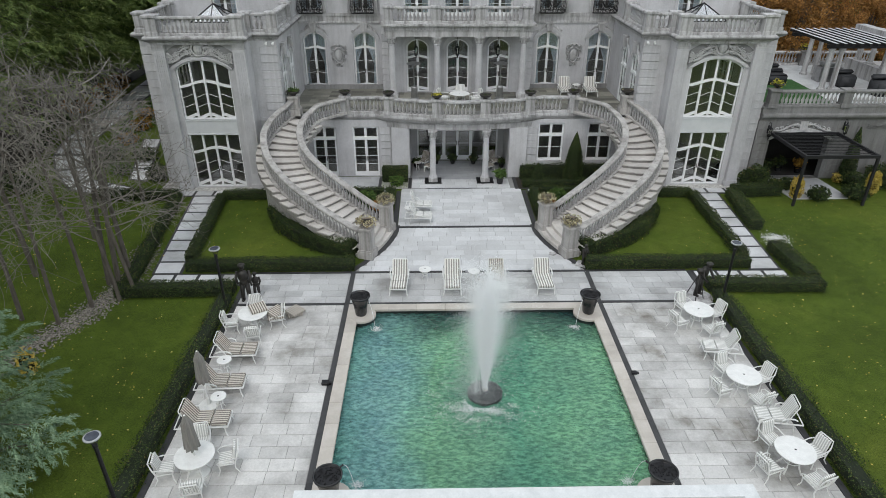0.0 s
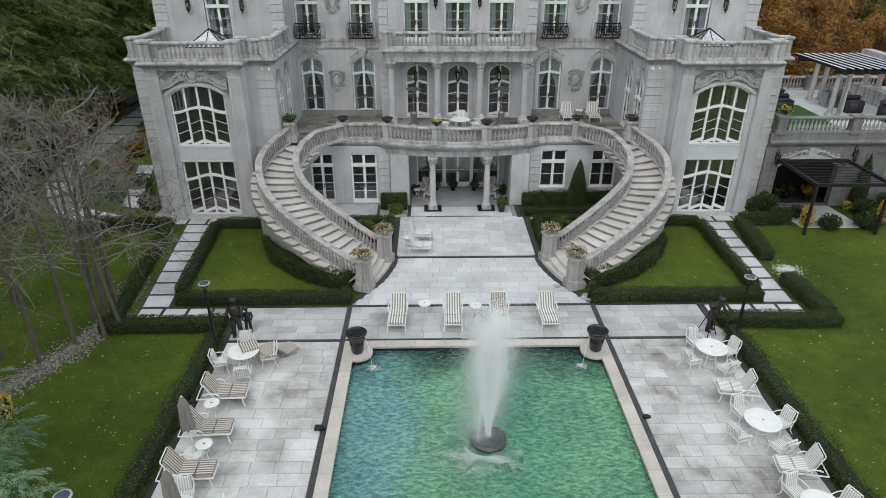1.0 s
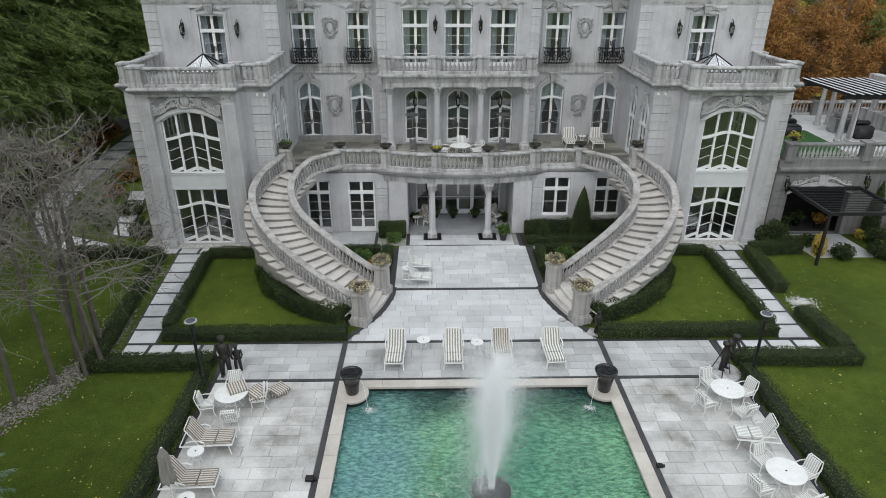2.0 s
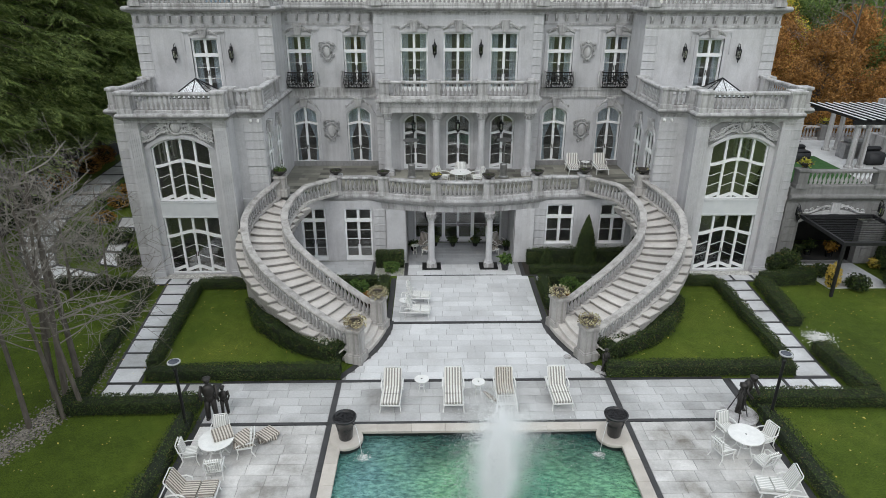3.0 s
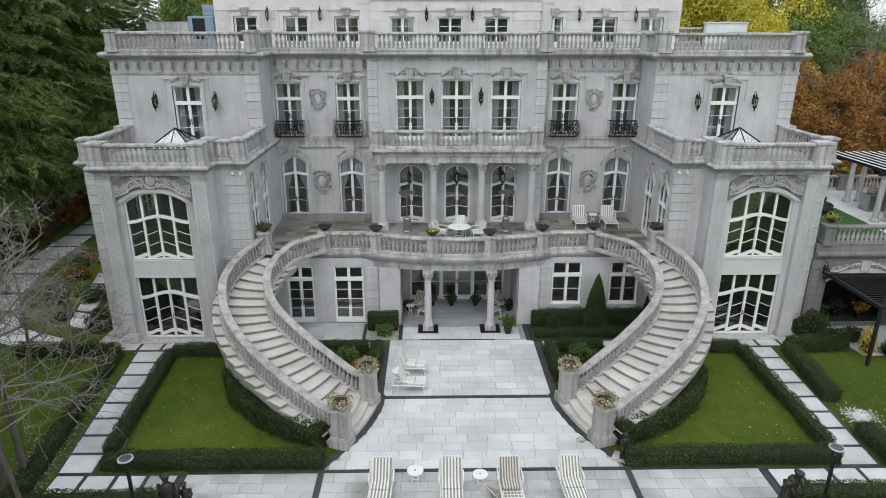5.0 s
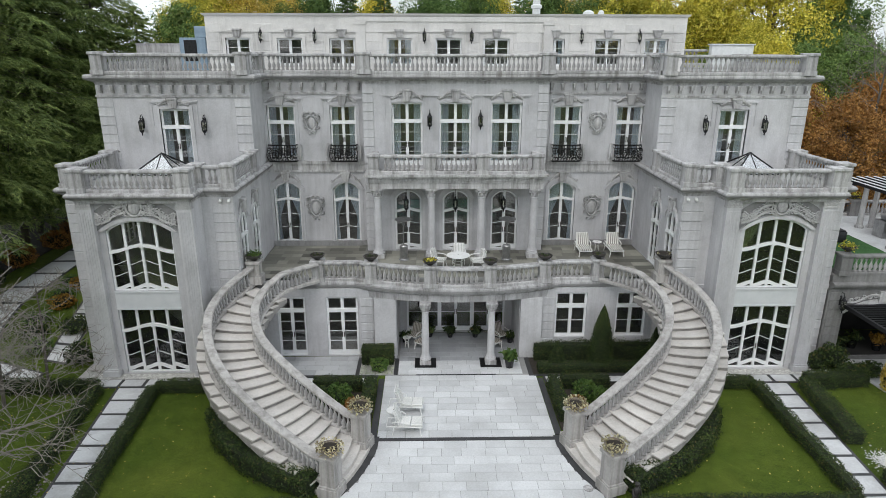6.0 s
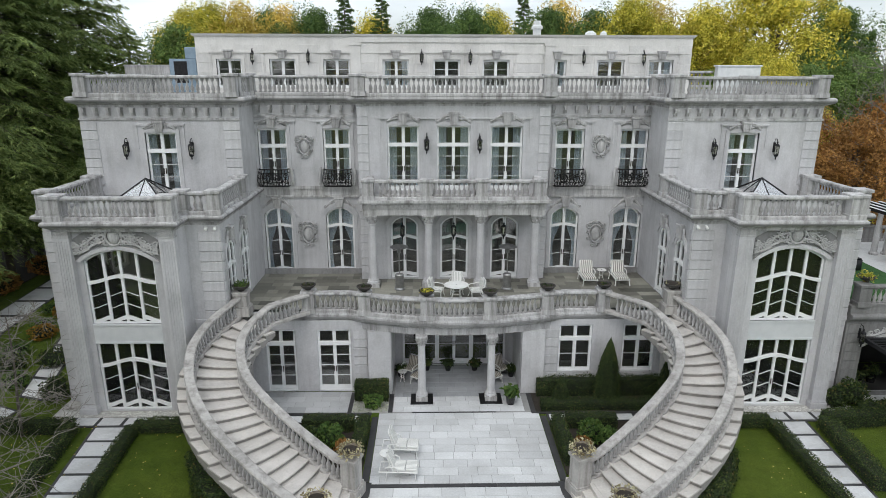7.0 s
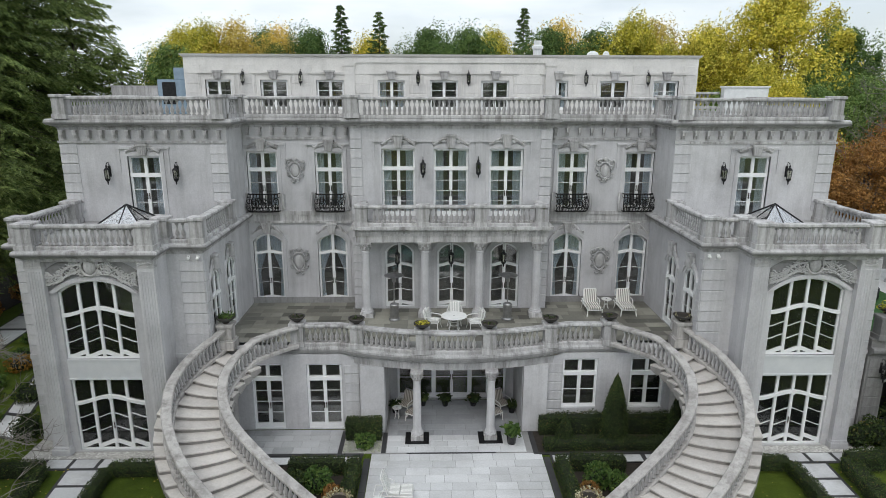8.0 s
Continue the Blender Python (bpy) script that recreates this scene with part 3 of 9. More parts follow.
bmesh.ops.recalc_face_normals(_bm, faces=_bm.faces)
_bm.to_mesh(HANDLE)
_bm.free()
HANDLE.materials.append(BRASS)


def wavy_bar(bm, x0, x1, z, h, y0, y1, amp, kind):
    """A bar that swings: kind 0 straight, 1 rises to the right, -1 rises to the left, 2 a hump in the middle."""
    n = 10
    pts = []
    for i in range(n + 1):
        t = i / n
        s = t * t * (3 - 2 * t)
        dz = {0: 0, 1: amp * s, -1: amp * (1 - s), 2: amp * (math.sin(math.pi * t) ** 1.5)}[kind]
        pts.append((x0 + (x1 - x0) * t, z + dz))
    plate(bm, [(x, q - h / 2) for x, q in pts] + [(x, q + h / 2) for x, q in pts[::-1]], y0, y1)


def window(name, x0, x1, z0, z1, y, rise=0.0, cols=2, transom=0.0, rows=3, wave=0.0, doors=True, curtain="", parent=None, side=0, frame=0.095, sill=True):
    """A French window or casement in a wall that faces -y. transom: height of the cross bar. rows: panes under it, wave: swing of the bars."""
    top = z1 + rise
    bm = bmesh.new()
    yf, yb = y + 0.10, y + 0.2
    box(bm, x0, x0 + frame, yf, yb, z0, top)
    box(bm, x1 - frame, x1, yf, yb, z0, top)
    box(bm, x0 + frame, x1 - frame, yf, yb, z0, z0 + 0.06)
    if rise:
        pts = arch_points(x0 + 0.001, x1 - 0.001, z1, rise)
        low = arch_points(x0 + frame, x1 - frame, z1 - frame * 0.6, rise - frame * 0.4)
        plate(bm, pts + low[::-1], yf, yb)
    else:
        box(bm, x0 + frame, x1 - frame, yf, yb, z1 - frame, z1)
    w = (x1 - x0 - 2 * frame) / cols
    for i in range(1, cols):
        m = 0.07 if cols == 2 else 0.052
        box(bm, x0 + frame + w * i - m, x0 + frame + w * i + m, yf + 0.005, yb - 0.005, z0 + 0.06, top - frame)
    if transom:
        if wave:
            mid = (x0 + x1) / 2
            wavy_bar(bm, x0 + 0.01, mid, transom, 0.125, yf - 0.045, yb - 0.01, wave * 1.5, 1)
            wavy_bar(bm, mid, x1 - 0.01, transom, 0.125, yf - 0.045, yb - 0.01, wave * 1.5, -1)
        else:
            wavy_bar(bm, x0 + 0.01, x1 - 0.01, transom, 0.17, yf - 0.045, yb - 0.01, 0, 0)
        if wave:
            box(bm, (x0 + x1) / 2 - 0.06, (x0 + x1) / 2 + 0.06, yf - 0.07, yf - 0.04, transom + wave * 1.5 - 0.1, transom + wave * 1.5 + 0.1)
    hi = (transom - 0.07) if transom else z1 - frame
    bottom = z0 + (0.22 if doors else 0.12)
    for i in range(cols):
        a, b = x0 + frame + w * i, x0 + frame + w * (i + 1)
        kind = (1 if i < cols / 2 else -1) if wave else 0
        lo_pts = [(a, z0 + 0.06), (b, z0 + 0.06)]
        wavy_bar(bm, a, b, bottom - 0.07, 0.16, yf + 0.015, yb - 0.015, wave, kind)
        for r in range(1, rows):
            wavy_bar(bm, a, b, bottom + (hi - bottom) * r / rows, 0.022, yf + 0.03, yb - 0.03, wave, kind)
    ob = tagged(part(name, bm, WHITE, parent, "white painted French window with small panes"), "", "")
    for i in range(cols):
        a, b = x0 + frame + w * i, x0 + frame + w * (i + 1)
        edges = [bottom + (hi - bottom) * r / rows for r in range(rows + 1)]
        edges[0] = z0 + 0.06
        if transom:
            edges.append(top - 0.03)
        for lo, h in zip(edges, edges[1:]):
            tilt = 0.004 * math.sin(17 * a + 5 * lo)
            pn = shared("pane", PANE, ob, ((a + b) / 2, y + 0.15, (lo + h) / 2), tilt, (b - a, 1, h - lo))
            pn.visible_shadow = False
    if doors:
        cx = (x0 + x1) / 2
        for sx in (-1, 1):
            shared("handle", HANDLE, ob, (cx + sx * 0.045, yf, z0 + 1.05))
    if curtain:
        for sx in (-1, 1):
            bm = bmesh.new()
            n, rowsn = 14, 12
            verts = []
            width = (x1 - x0) * (0.46 if curtain == "tied" else 0.27)
            for j in range(rowsn + 1):
                t = j / rowsn
                z = top - 0.02 - (top - z0 - 0.05) * t
                pull = 1.0
                if curtain == "tied":
                    pull = 1 - 0.72 * math.exp(-((t - 0.62) / 0.3) ** 2) if t < 0.62 else 0.28 + 0.35 * (t - 0.62)
                row = []
                for i in range(n + 1):
                    u = i / n
                    x = (x0 + 0.03 + width * pull * u) if sx < 0 else (x1 - 0.03 - width * pull * u)
                    row.append(bm.verts.new((x, y + 0.215 + 0.025 * math.sin(u * 26 + j * 0.2), z)))
                verts.append(row)
            for p, q in zip(verts, verts[1:]):
                for i in range(n):
                    bm.faces.new((p[i], p[i + 1], q[i + 1], q[i]))
            bmesh.ops.solidify(bm, geom=bm.faces[:], thickness=0.008)
            part("curtain", bm, CURTAIN, ob, "pale blue-white gathered curtain", smooth=True)
    return ob


for a, b in F2_SIDE:
    window("window", a, b, 8.2, 10.95, Y_SIDE, 0, 2, 10.12, 3, 0, True, "plain", house)
for a, b in F1_SIDE:
    window("window", a, b, TERRACE + 0.05, 6.72, Y_SIDE, 0.38, 2, 6.12, 3, 0.07, True, "tied", house)
for a, b in F2_BAY:
    window("window", a, b, 8.1, 11.17, Y_BAY, 0, 2, 10.28, 4, 0, True, "plain", house)
for a, b in F1_BAY:
    window("window", a, b, TERRACE + 0.05, 6.45, Y_BAY, 0.4, 2, 5.75, 3, 0.08, True, "", house)
for a, b in G_LEFT:
    window("window", a, b, 0.02, 2.93, Y_GROUND, 0, 2, 2.26, 4, 0, True, "", house)
for a, b in G_RIGHT:
    window("window", a, b, 0.9, 3.1, Y_GROUND, 0, 2, 2.42, 2, 0, False, "", house)
for a, b in ATTIC_W:
    window("window", a, b, 12.75, 14.17, Y_ATTIC, 0, 2, 0, 3, 0, False, "plain" if a in (-3.58, 4.88, 10.15) else "", house)
for s in (-1, 1):
    a, b = sorted((s * 11.85 + XC, s * 14.55 + XC))
    window("window", a, b, 0.06, 3.05, Y_PAV, 0, 4, 2.02, 3, 0.19, True, "", house, frame=0.065)
    window("window", a, b, 3.88, 6.5, Y_PAV, 0.45, 4, 5.58, 3, 0.19, False, "", house, frame=0.065)
    bm = bmesh.new()
    box(bm, a, b, Y_PAV - 0.012, Y_PAV + 0.05, 3.05, 3.88)
    box(bm, a + 0.01, b - 0.01, Y_PAV - 0.04, Y_PAV - 0.012, 3.05, 3.12)
    box(bm, a + 0.01, b - 0.01, Y_PAV - 0.04, Y_PAV - 0.012, 3.8, 3.87)
    part("spandrel_panel", bm, DADO, house, "white painted panel between the tall windows")
    a, b = sorted((s * 12.33 + XC, s * 13.7 + XC))
    window("window", a, b, 8.2, 10.97, Y_UP, 0, 2, 10.15, 3, 0, True, "plain", house)
    ob = window("window", -1.2, 1.2, 4.3, 7.0, 0, 0, 4, 6.2, 3, 0, False, "", house, frame=0.065)
    ob.matrix_basis = Matrix.Translation((s * X_OUT + XC, 35.5, 0)) @ Matrix.Rotation(s * math.pi / 2, 4, "Z")
    # arched windows of the inner flanks
    for yc in FLANK_Y:
        ob = window("window", -0.5, 0.5, TERRACE + 0.05, 6.46, -0.12, 0.36, 2, 5.8, 3, 0.05, True, "plain", house, frame=0.085)
        ob.matrix_basis = Matrix.Translation((s * X_IN + XC, yc, 0)) @ Matrix.Rotation(-s * math.pi / 2, 4, "Z")
for k in range(3):
    a = -2.45 + XC + k * 4.9 / 3
    window("window", a, a + 4.9 / 3, 0.05, 2.75, 34.0, 0, 2, 0, 3, 0, True, "", house)

# ---- carved and moulded stone ----
def scroll(bm, cx, cz, y, r, turns=1.5, way=1, thick=0.03, start=0.0, squash=1.0):
    n = int(14 * turns)
    pts = []
    for i in range(n + 1):
        t = i / n
        a = start + way * turns * 2 * math.pi * t
        rr = r * (1 - 0.82 * t)
        pts.append((cx + rr * math.cos(a), y, cz + rr * math.sin(a) * squash))
    tube(bm, pts, thick, 5, 0, thick * 0.5)


def swag(bm, x0, z0, x1, z1, y, lift, thick):
    """An S-shaped carved band from one point to another."""
    n = 10
    tube(bm, [(x0 + (x1 - x0) * t, y, z0 + (z1 - z0) * t + lift * math.sin(2 * math.pi * t)) for t in [i / n for i in range(n + 1)]], thick, 5, 0, thick * 0.6)


def architrave(x0, x1, z0, z1, y, rise, key=0.34, ears=True, scrolls=True, stone=STONE):
    made = []
    bm = bmesh.new()
    d = 0.16
    for a, b in ((x0 - d, x0), (x1, x1 + d)):
        box(bm, a, b, y - 0.05, y + 0.09, z0, z1)
    cx = (x0 + x1) / 2
    if rise:
        plate(bm, arch_points(x0 - d, x1 + d, z1, rise + d * 0.9) + arch_points(x0, x1, z1, rise)[::-1], y - 0.05, y + 0.09)
        plate(bm, arch_points(x0 - d - 0.09, x1 + d + 0.09, z1 - 0.03, rise + d + 0.14) + arch_points(x0 - d, x1 + d, z1, rise + d * 0.9)[::-1], y - 0.1, y)
    else:
        box(bm, x0 - d, x1 + d, y - 0.05, y + 0.09, z1, z1 + d)
        if ears:
            for a, b in ((x0 - d - 0.22, x0 - d - 0.14), (x1 + d + 0.14, x1 + d + 0.22)):
                box(bm, a, b, y - 0.04, y, z1 - 0.75, z1 + d + 0.16)
            box(bm, x0 - d - 0.26, x1 + d + 0.26, y - 0.09, y, z1 + d + 0.14, z1 + d + 0.22)
    made.append(part("architrave", bm, stone, house, "moulded stone window surround"))
    zt = z1 + rise + d
    bm = bmesh.new()
    w = 0.15
    plate(bm, [(cx - w, zt - 0.12), (cx + w, zt - 0.12), (cx + w * 1.5, zt + key), (cx - w * 1.5, zt + key)], y - 0.2, y)
    for i in range(4):
        x = cx - w + (i + 0.5) * w / 2
        tube(bm, [(x, y - 0.205, zt - 0.1), (cx + (x - cx) * 1.4, y - 0.205, zt + key - 0.06)], 0.026, 4)
    box(bm, cx - w * 1.7, cx + w * 1.7, y - 0.24, y, zt + key - 0.03, zt + key + 0.05)
    made.append(part("keystone", bm, TRIM, house, "fluted carved keystone"))
    if scrolls:
        for sx in (-1, 1):
            bm = bmesh.new()
            e = (x1 - x0) / 2 + 0.02
            low = zt + 0.03 - rise * 0.55
            # a moulding that sweeps up from a curl at the corner to the keystone
            line = [(cx + sx * (e - (e - w * 1.4) * t), y - 0.07, low + (zt + key * 0.7 - low) * (t * t * (3 - 2 * t)) + 0.03 * math.sin(math.pi * t)) for t in [q / 8 for q in range(9)]]
            tube(bm, line, 0.045, 5, 0, 0.065)
            tube(bm, [(px_, py_ + 0.02, pz_ - 0.07) for px_, py_, pz_ in line[:7]], 0.03, 4, 0, 0.05)
            scroll(bm, cx + sx * (e - 0.03), low + 0.07, y - 0.07, 0.085, 1.4, sx, 0.036)
            scroll(bm, cx + sx * (w * 1.4 + 0.1), zt + key * 0.42, y - 0.08, 0.085, 1.2, -sx, 0.034)
            made.append(part("scroll", bm, TRIM, house, "carved scroll beside the keystone"))
    return made


for a, b in F2_SIDE:
    architrave(a, b, 8.2, 10.95, Y_SIDE, 0)
for a, b in F1_SIDE:
    architrave(a, b, TERRACE, 6.72, Y_SIDE, 0.38)
for a, b in F2_BAY:
    architrave(a, b, 8.1, 11.17, Y_BAY, 0, 0.42)
for a, b in F1_BAY:
    architrave(a, b, TERRACE, 6.45, Y_BAY, 0.4, 0.2, scrolls=False)
for a, b in ATTIC_W:
    architrave(a, b, 12.6, 14.17, Y_ATTIC, 0, 0.24, scrolls=False, stone=PALE)
for s in (-1, 1):
    a, b = sorted((s * 12.33 + XC, s * 13.7 + XC))
    architrave(a, b, 8.2, 10.97, Y_UP, 0, 0.3)
    for yc in FLANK_Y:
        turn = Matrix.Translation((s * X_IN + XC, yc, 0)) @ Matrix.Rotation(-s * math.pi / 2, 4, "Z")
        for ob in architrave(-0.5, 0.5, TERRACE, 6.46, 0, 0.36, 0.42):
            ob.matrix_basis = turn
        bm = bmesh.new()
        head = arch_points(-0.5, 0.5, 6.46, 0.36)
        plate(bm, [(0.5, 6.9), *head, (-0.5, 6.9)], -0.02, 0.09)
        part("arch_head", bm, STONE, house).matrix_basis = turn


def cartouche(cx, cz, y, h, w):
    bm = bmesh.new()
    bmesh.ops.create_uvsphere(bm, u_segments=14, v_segments=8, radius=1, matrix=Matrix.Translation((cx, y, cz - 0.02 * h)) @ Matrix.Diagonal((w * 0.27, 0.11, h * 0.3, 1)))
    ring = [(cx + w * (0.36 - 0.1 * max(0, -math.sin(t))) * math.cos(t), y - 0.06, cz + h * 0.38 * math.sin(t)) for t in [2 * math.pi * i / 24 for i in range(25)]]
    tube(bm, ring, 0.05, 6)
    for sx in (-1, 1):
        scroll(bm, cx + sx * w * 0.34, cz + 0.34 * h, y - 0.08, 0.17, 1.5, -sx, 0.05, 1.0)
        scroll(bm, cx + sx * w * 0.44, cz + 0.1 * h, y - 0.07, 0.1, 1.3, sx, 0.04, 0.6)
        scroll(bm, cx + sx * w * 0.36, cz - 0.2 * h, y - 0.07, 0.11, 1.3, -sx, 0.04, 0.6)
        scroll(bm, cx + sx * w * 0.16, cz - 0.46 * h, y - 0.08, 0.1, 1.3, sx, 0.04, 0.6)
        swag(bm, cx + sx * 0.04, cz + 0.52 * h, cx + sx * w * 0.42, cz + 0.44 * h, y - 0.08, 0.04, 0.045)
    bmesh.ops.create_uvsphere(bm, u_segments=10, v_segments=6, radius=1, matrix=Matrix.Translation((cx, y - 0.08, cz + 0.5 * h)) @ Matrix.Diagonal((0.1, 0.07, 0.11, 1)))
    part("cartouche", bm, CARVED, house, "carved grey stone shield with scrolls", smooth=True)


for s in (-1, 1):
    cartouche(s * 7.17 + XC, 10.1, Y_SIDE, 1.0, 0.8)
    cartouche(s * 7.2 + XC, 5.75, Y_SIDE, 1.2, 0.9)

# string course and frieze of the recessed sides, modillions under the top cornice
BRACKET = bpy.data.meshes.new("bracket")
_bm = bmesh.new()
box(_bm, -0.085, 0.085, -0.27, 0.0, 0.14, 0.22)
plate(_bm, [(-0.065, -0.12), (0.065, -0.12), (0.065, 0.14), (-0.065, 0.14)], -0.16, 0.0)
plate(_bm, [(-0.065, 0.02), (0.065, 0.02), (0.065, 0.14), (-0.065, 0.14)], -0.25, -0.16)
bmesh.ops.recalc_face_normals(_bm, faces=_bm.faces)
_bm.to_mesh(BRACKET)
_bm.free()
BRACKET.materials.append(TRIM)
for s in (-1, 1):
    bm = bmesh.new()
    x0, x1 = sorted((s * (X_BAY + 0.0) + XC, s * X_IN + XC))
    box(bm, x0, x1, Y_SIDE - 0.07, Y_SIDE, 8.02, 8.19)
    box(bm, x0, x1, Y_SIDE - 0.03, Y_SIDE, 7.72, 8.02)
    box(bm, x0, x1, Y_SIDE - 0.09, Y_SIDE, 7.62, 7.72)
    part("string_course", bm, TRIM, house, "stained projecting stone band")
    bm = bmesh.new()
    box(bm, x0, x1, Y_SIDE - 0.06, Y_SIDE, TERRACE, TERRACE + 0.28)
    part("base_course", bm, SOOT_SHADE, house, "dark damp-stained base course")
    bm = bmesh.new()
    box(bm, x0, x1, Y_SIDE - 0.06, Y_SIDE, 11.5, 11.6)
    part("frieze_moulding", bm, TRIM, house)
    bm = bmesh.new()
    xa, xb = sorted((s * X_IN + XC, s * X_OUT + XC))
    box(bm, xa - 0.04, xb + 0.04, Y_UP - 0.05, Y_UP, 11.5, 11.6)
    part("frieze_moulding", bm, TRIM, house)
    n = 9
    for i in range(n):
        shared("bracket", BRACKET, house, (x0 + (i + 0.5) * (x1 - x0) / n, Y_SIDE, 11.82))
    n = 13
    for i in range(n):
        shared("bracket", BRACKET, house, (xa + (i + 0.5) * (xb - xa) / n, Y_UP, 11.82))
# attic coping and joints
bm = bmesh.new()
sweep(bm, [(-13.05, 50, ATTIC - 0.05), (-13.05, Y_ATTIC, ATTIC - 0.05), (12.35, Y_ATTIC, ATTIC - 0.05), (12.35, 50, ATTIC - 0.05)], [(-0.35, 0), (0.03, 0), (0.1, 0.06), (0.14, 0.14), (-0.35, 0.14)])
part("attic_coping", bm, PALE, house, "thin stone coping of the attic storey")
for x in (-5.2, 4.75):
    bm = bmesh.new()
    box(bm, x, x + 0.5, Y_ATTIC - 0.1, Y_ATTIC, ROOF, ATTIC - 0.3)
    box(bm, x - 0.05, x + 0.55, Y_ATTIC - 0.14, Y_ATTIC, ATTIC - 0.45, ATTIC - 0.3)
    part("pilaster", bm, PALE, house)
bm = bmesh.new()
box(bm, -5.2, 5.25, Y_ATTIC - 0.06, Y_ATTIC, ATTIC - 0.3, ATTIC - 0.06)
part("attic_band", bm, PALE, house)
# rusticated courses of the attic, broken by the windows
stops = [-13.0] + [v for a, b in ATTIC_W for v in (a - 0.2, b + 0.2)] + [12.3]
for a, b in zip(stops[::2], stops[1::2]):
    for i in range(4):
        bm = bmesh.new()
        box(bm, a + 0.01, b - 0.01, Y_ATTIC - 0.02, Y_ATTIC + 0.01, ROOF + 0.62 + i * 0.46, ROOF + 1.055 + i * 0.46, 0, 0.008)
        part("course", bm, PALE, house)


# quoins: blocks with recessed joints
def quoin_mesh(w, h, d):
    me = bpy.data.meshes.new("quoin")
    bm = bmesh.new()
    box(bm, -w / 2, w / 2, -d, 0, -h / 2, h / 2, 0, 0.015)
    bmesh.ops.recalc_face_normals(bm, faces=bm.faces)
    bm.to_mesh(me)
    bm.free()
    me.materials.append(STONE)
    return me


def quoins(x, y, z0, z1, w, h=0.41, d=0.04, turn=0.0):
    n = max(1, round((z1 - z0) / h))
    hh = (z1 - z0) / n
    me = quoin_mesh(w, hh - 0.03, d)
    for i in range(n):
        shared("quoin", me, house, (x, y, z0 + (i + 0.5) * hh), turn)


for s in (-1, 1):
    quoins(s * 4.24 + XC, Y_BAY, 8.2, 12.0, 0.52)
    quoins(s * 4.3 + XC, Y_BAY, TERRACE + 0.3, 7.5, 0.4)
    quoins(s * (X_IN + 0.36) + XC, Y_UP, 8.6, 11.45, 0.72)
    quoins(s * (X_OUT - 0.36) + XC, Y_UP, 8.6, 11.45, 0.72)
    quoins(s * (X_IN + 0.45) + XC, Y_WING, 0.3, 7.45, 0.88)
    quoins(s * (X_OUT - 0.42) + XC, Y_WING, 0.3, 7.45, 0.8)
    quoins(s * (X_IN - 0.0) + XC, Y_WING + 0.14, 0.3, 7.45, 0.34, turn=-s * math.pi / 2)
    quoins(s * X_OUT + XC, Y_WING + 0.42, 0.3, 7.45, 0.8, turn=s * math.pi / 2)
    quoins(s * 4.15 + XC, Y_GROUND, 0.05, 2.9, 0.6)
    for x0 in (X_PAV0, X_PAV1 - 0.6):
        bm = bmesh.new()
        a, b = sorted((s * x0 + XC, s * (x0 + 0.6) + XC))
        box(bm, a, b, Y_PAV - 0.25, Y_PAV, 0.35, 7.5)
        box(bm, a - 0.06, b + 0.06, Y_PAV - 0.32, Y_PAV, 0, 0.28, 0, 0.02)
        box(bm, a - 0.03, b + 0.03, Y_PAV - 0.28, Y_PAV, 0.28, 0.36, 0, 0.02)
        part("pilaster", bm, STONE, house, "tall stone pilaster on a moulded foot")
        bm = bmesh.new()
        comb = []
        for k in range(5):
            u = a + 0.075 + k * 0.098
            comb += [(u, Y_PAV - 0.252), (u, Y_PAV - 0.272), (u + 0.058, Y_PAV - 0.272), (u + 0.058, Y_PAV - 0.252)]
        prism(bm, [(a + 0.05, Y_PAV - 0.24), *comb, (b - 0.05, Y_PAV - 0.252), (b - 0.05, Y_PAV - 0.24)], 0.9, 7.35)
        part("fluting", bm, STONE, house, "shallow vertical fluting of the pilaster")
    for x0 in (X_PAV0, X_PAV1 - 0.6):
        a, b = sorted((s * x0 + XC, s * (x0 + 0.6) + XC))
        bm = bmesh.new()
        box(bm, a - 0.02, b + 0.02, Y_PAV - 0.28, Y_PAV, 7.48, 7.54)
        box(bm, a - 0.06, b + 0.06, Y_PAV - 0.32, Y_PAV, 7.86, 7.95)
        box(bm, a, b, Y_PAV - 0.26, Y_PAV, 7.54, 7.86)
        for i in range(5):
            x = a + 0.06 + i * (b - a - 0.12) / 4
            scroll(bm, x, 7.63, Y_PAV - 0.27, 0.065, 1.1, 1 if i % 2 else -1, 0.022)
            scroll(bm, x, 7.77, Y_PAV - 0.28, 0.06, 1.1, -1 if i % 2 else 1, 0.022)
        part("capital", bm, CARVED, house, "carved pilaster capital")
    # frieze between pilasters and the carved panel over the arched window
    cx = s * 13.2 + XC
    bm = bmesh.new()
    plate(bm, arch_points(cx - 1.6, cx + 1.6, 6.5, 0.64, 14) + arch_points(cx - 1.4, cx + 1.4, 6.5, 0.47, 14)[::-1], Y_PAV - 0.09, Y_PAV + 0.02)
    part("arch_moulding", bm, STONE, house)
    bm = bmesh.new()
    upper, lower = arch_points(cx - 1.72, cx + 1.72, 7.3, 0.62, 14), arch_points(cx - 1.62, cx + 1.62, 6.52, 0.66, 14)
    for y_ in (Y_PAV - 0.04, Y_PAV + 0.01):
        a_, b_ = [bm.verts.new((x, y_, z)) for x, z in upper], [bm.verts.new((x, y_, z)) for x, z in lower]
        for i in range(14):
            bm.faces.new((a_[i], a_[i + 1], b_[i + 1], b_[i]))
    part("relief_panel", bm, SOOT_SHADE, house, "dark stone ground of the carved panel")
    bm = bmesh.new()
    rnd = random.Random(5)
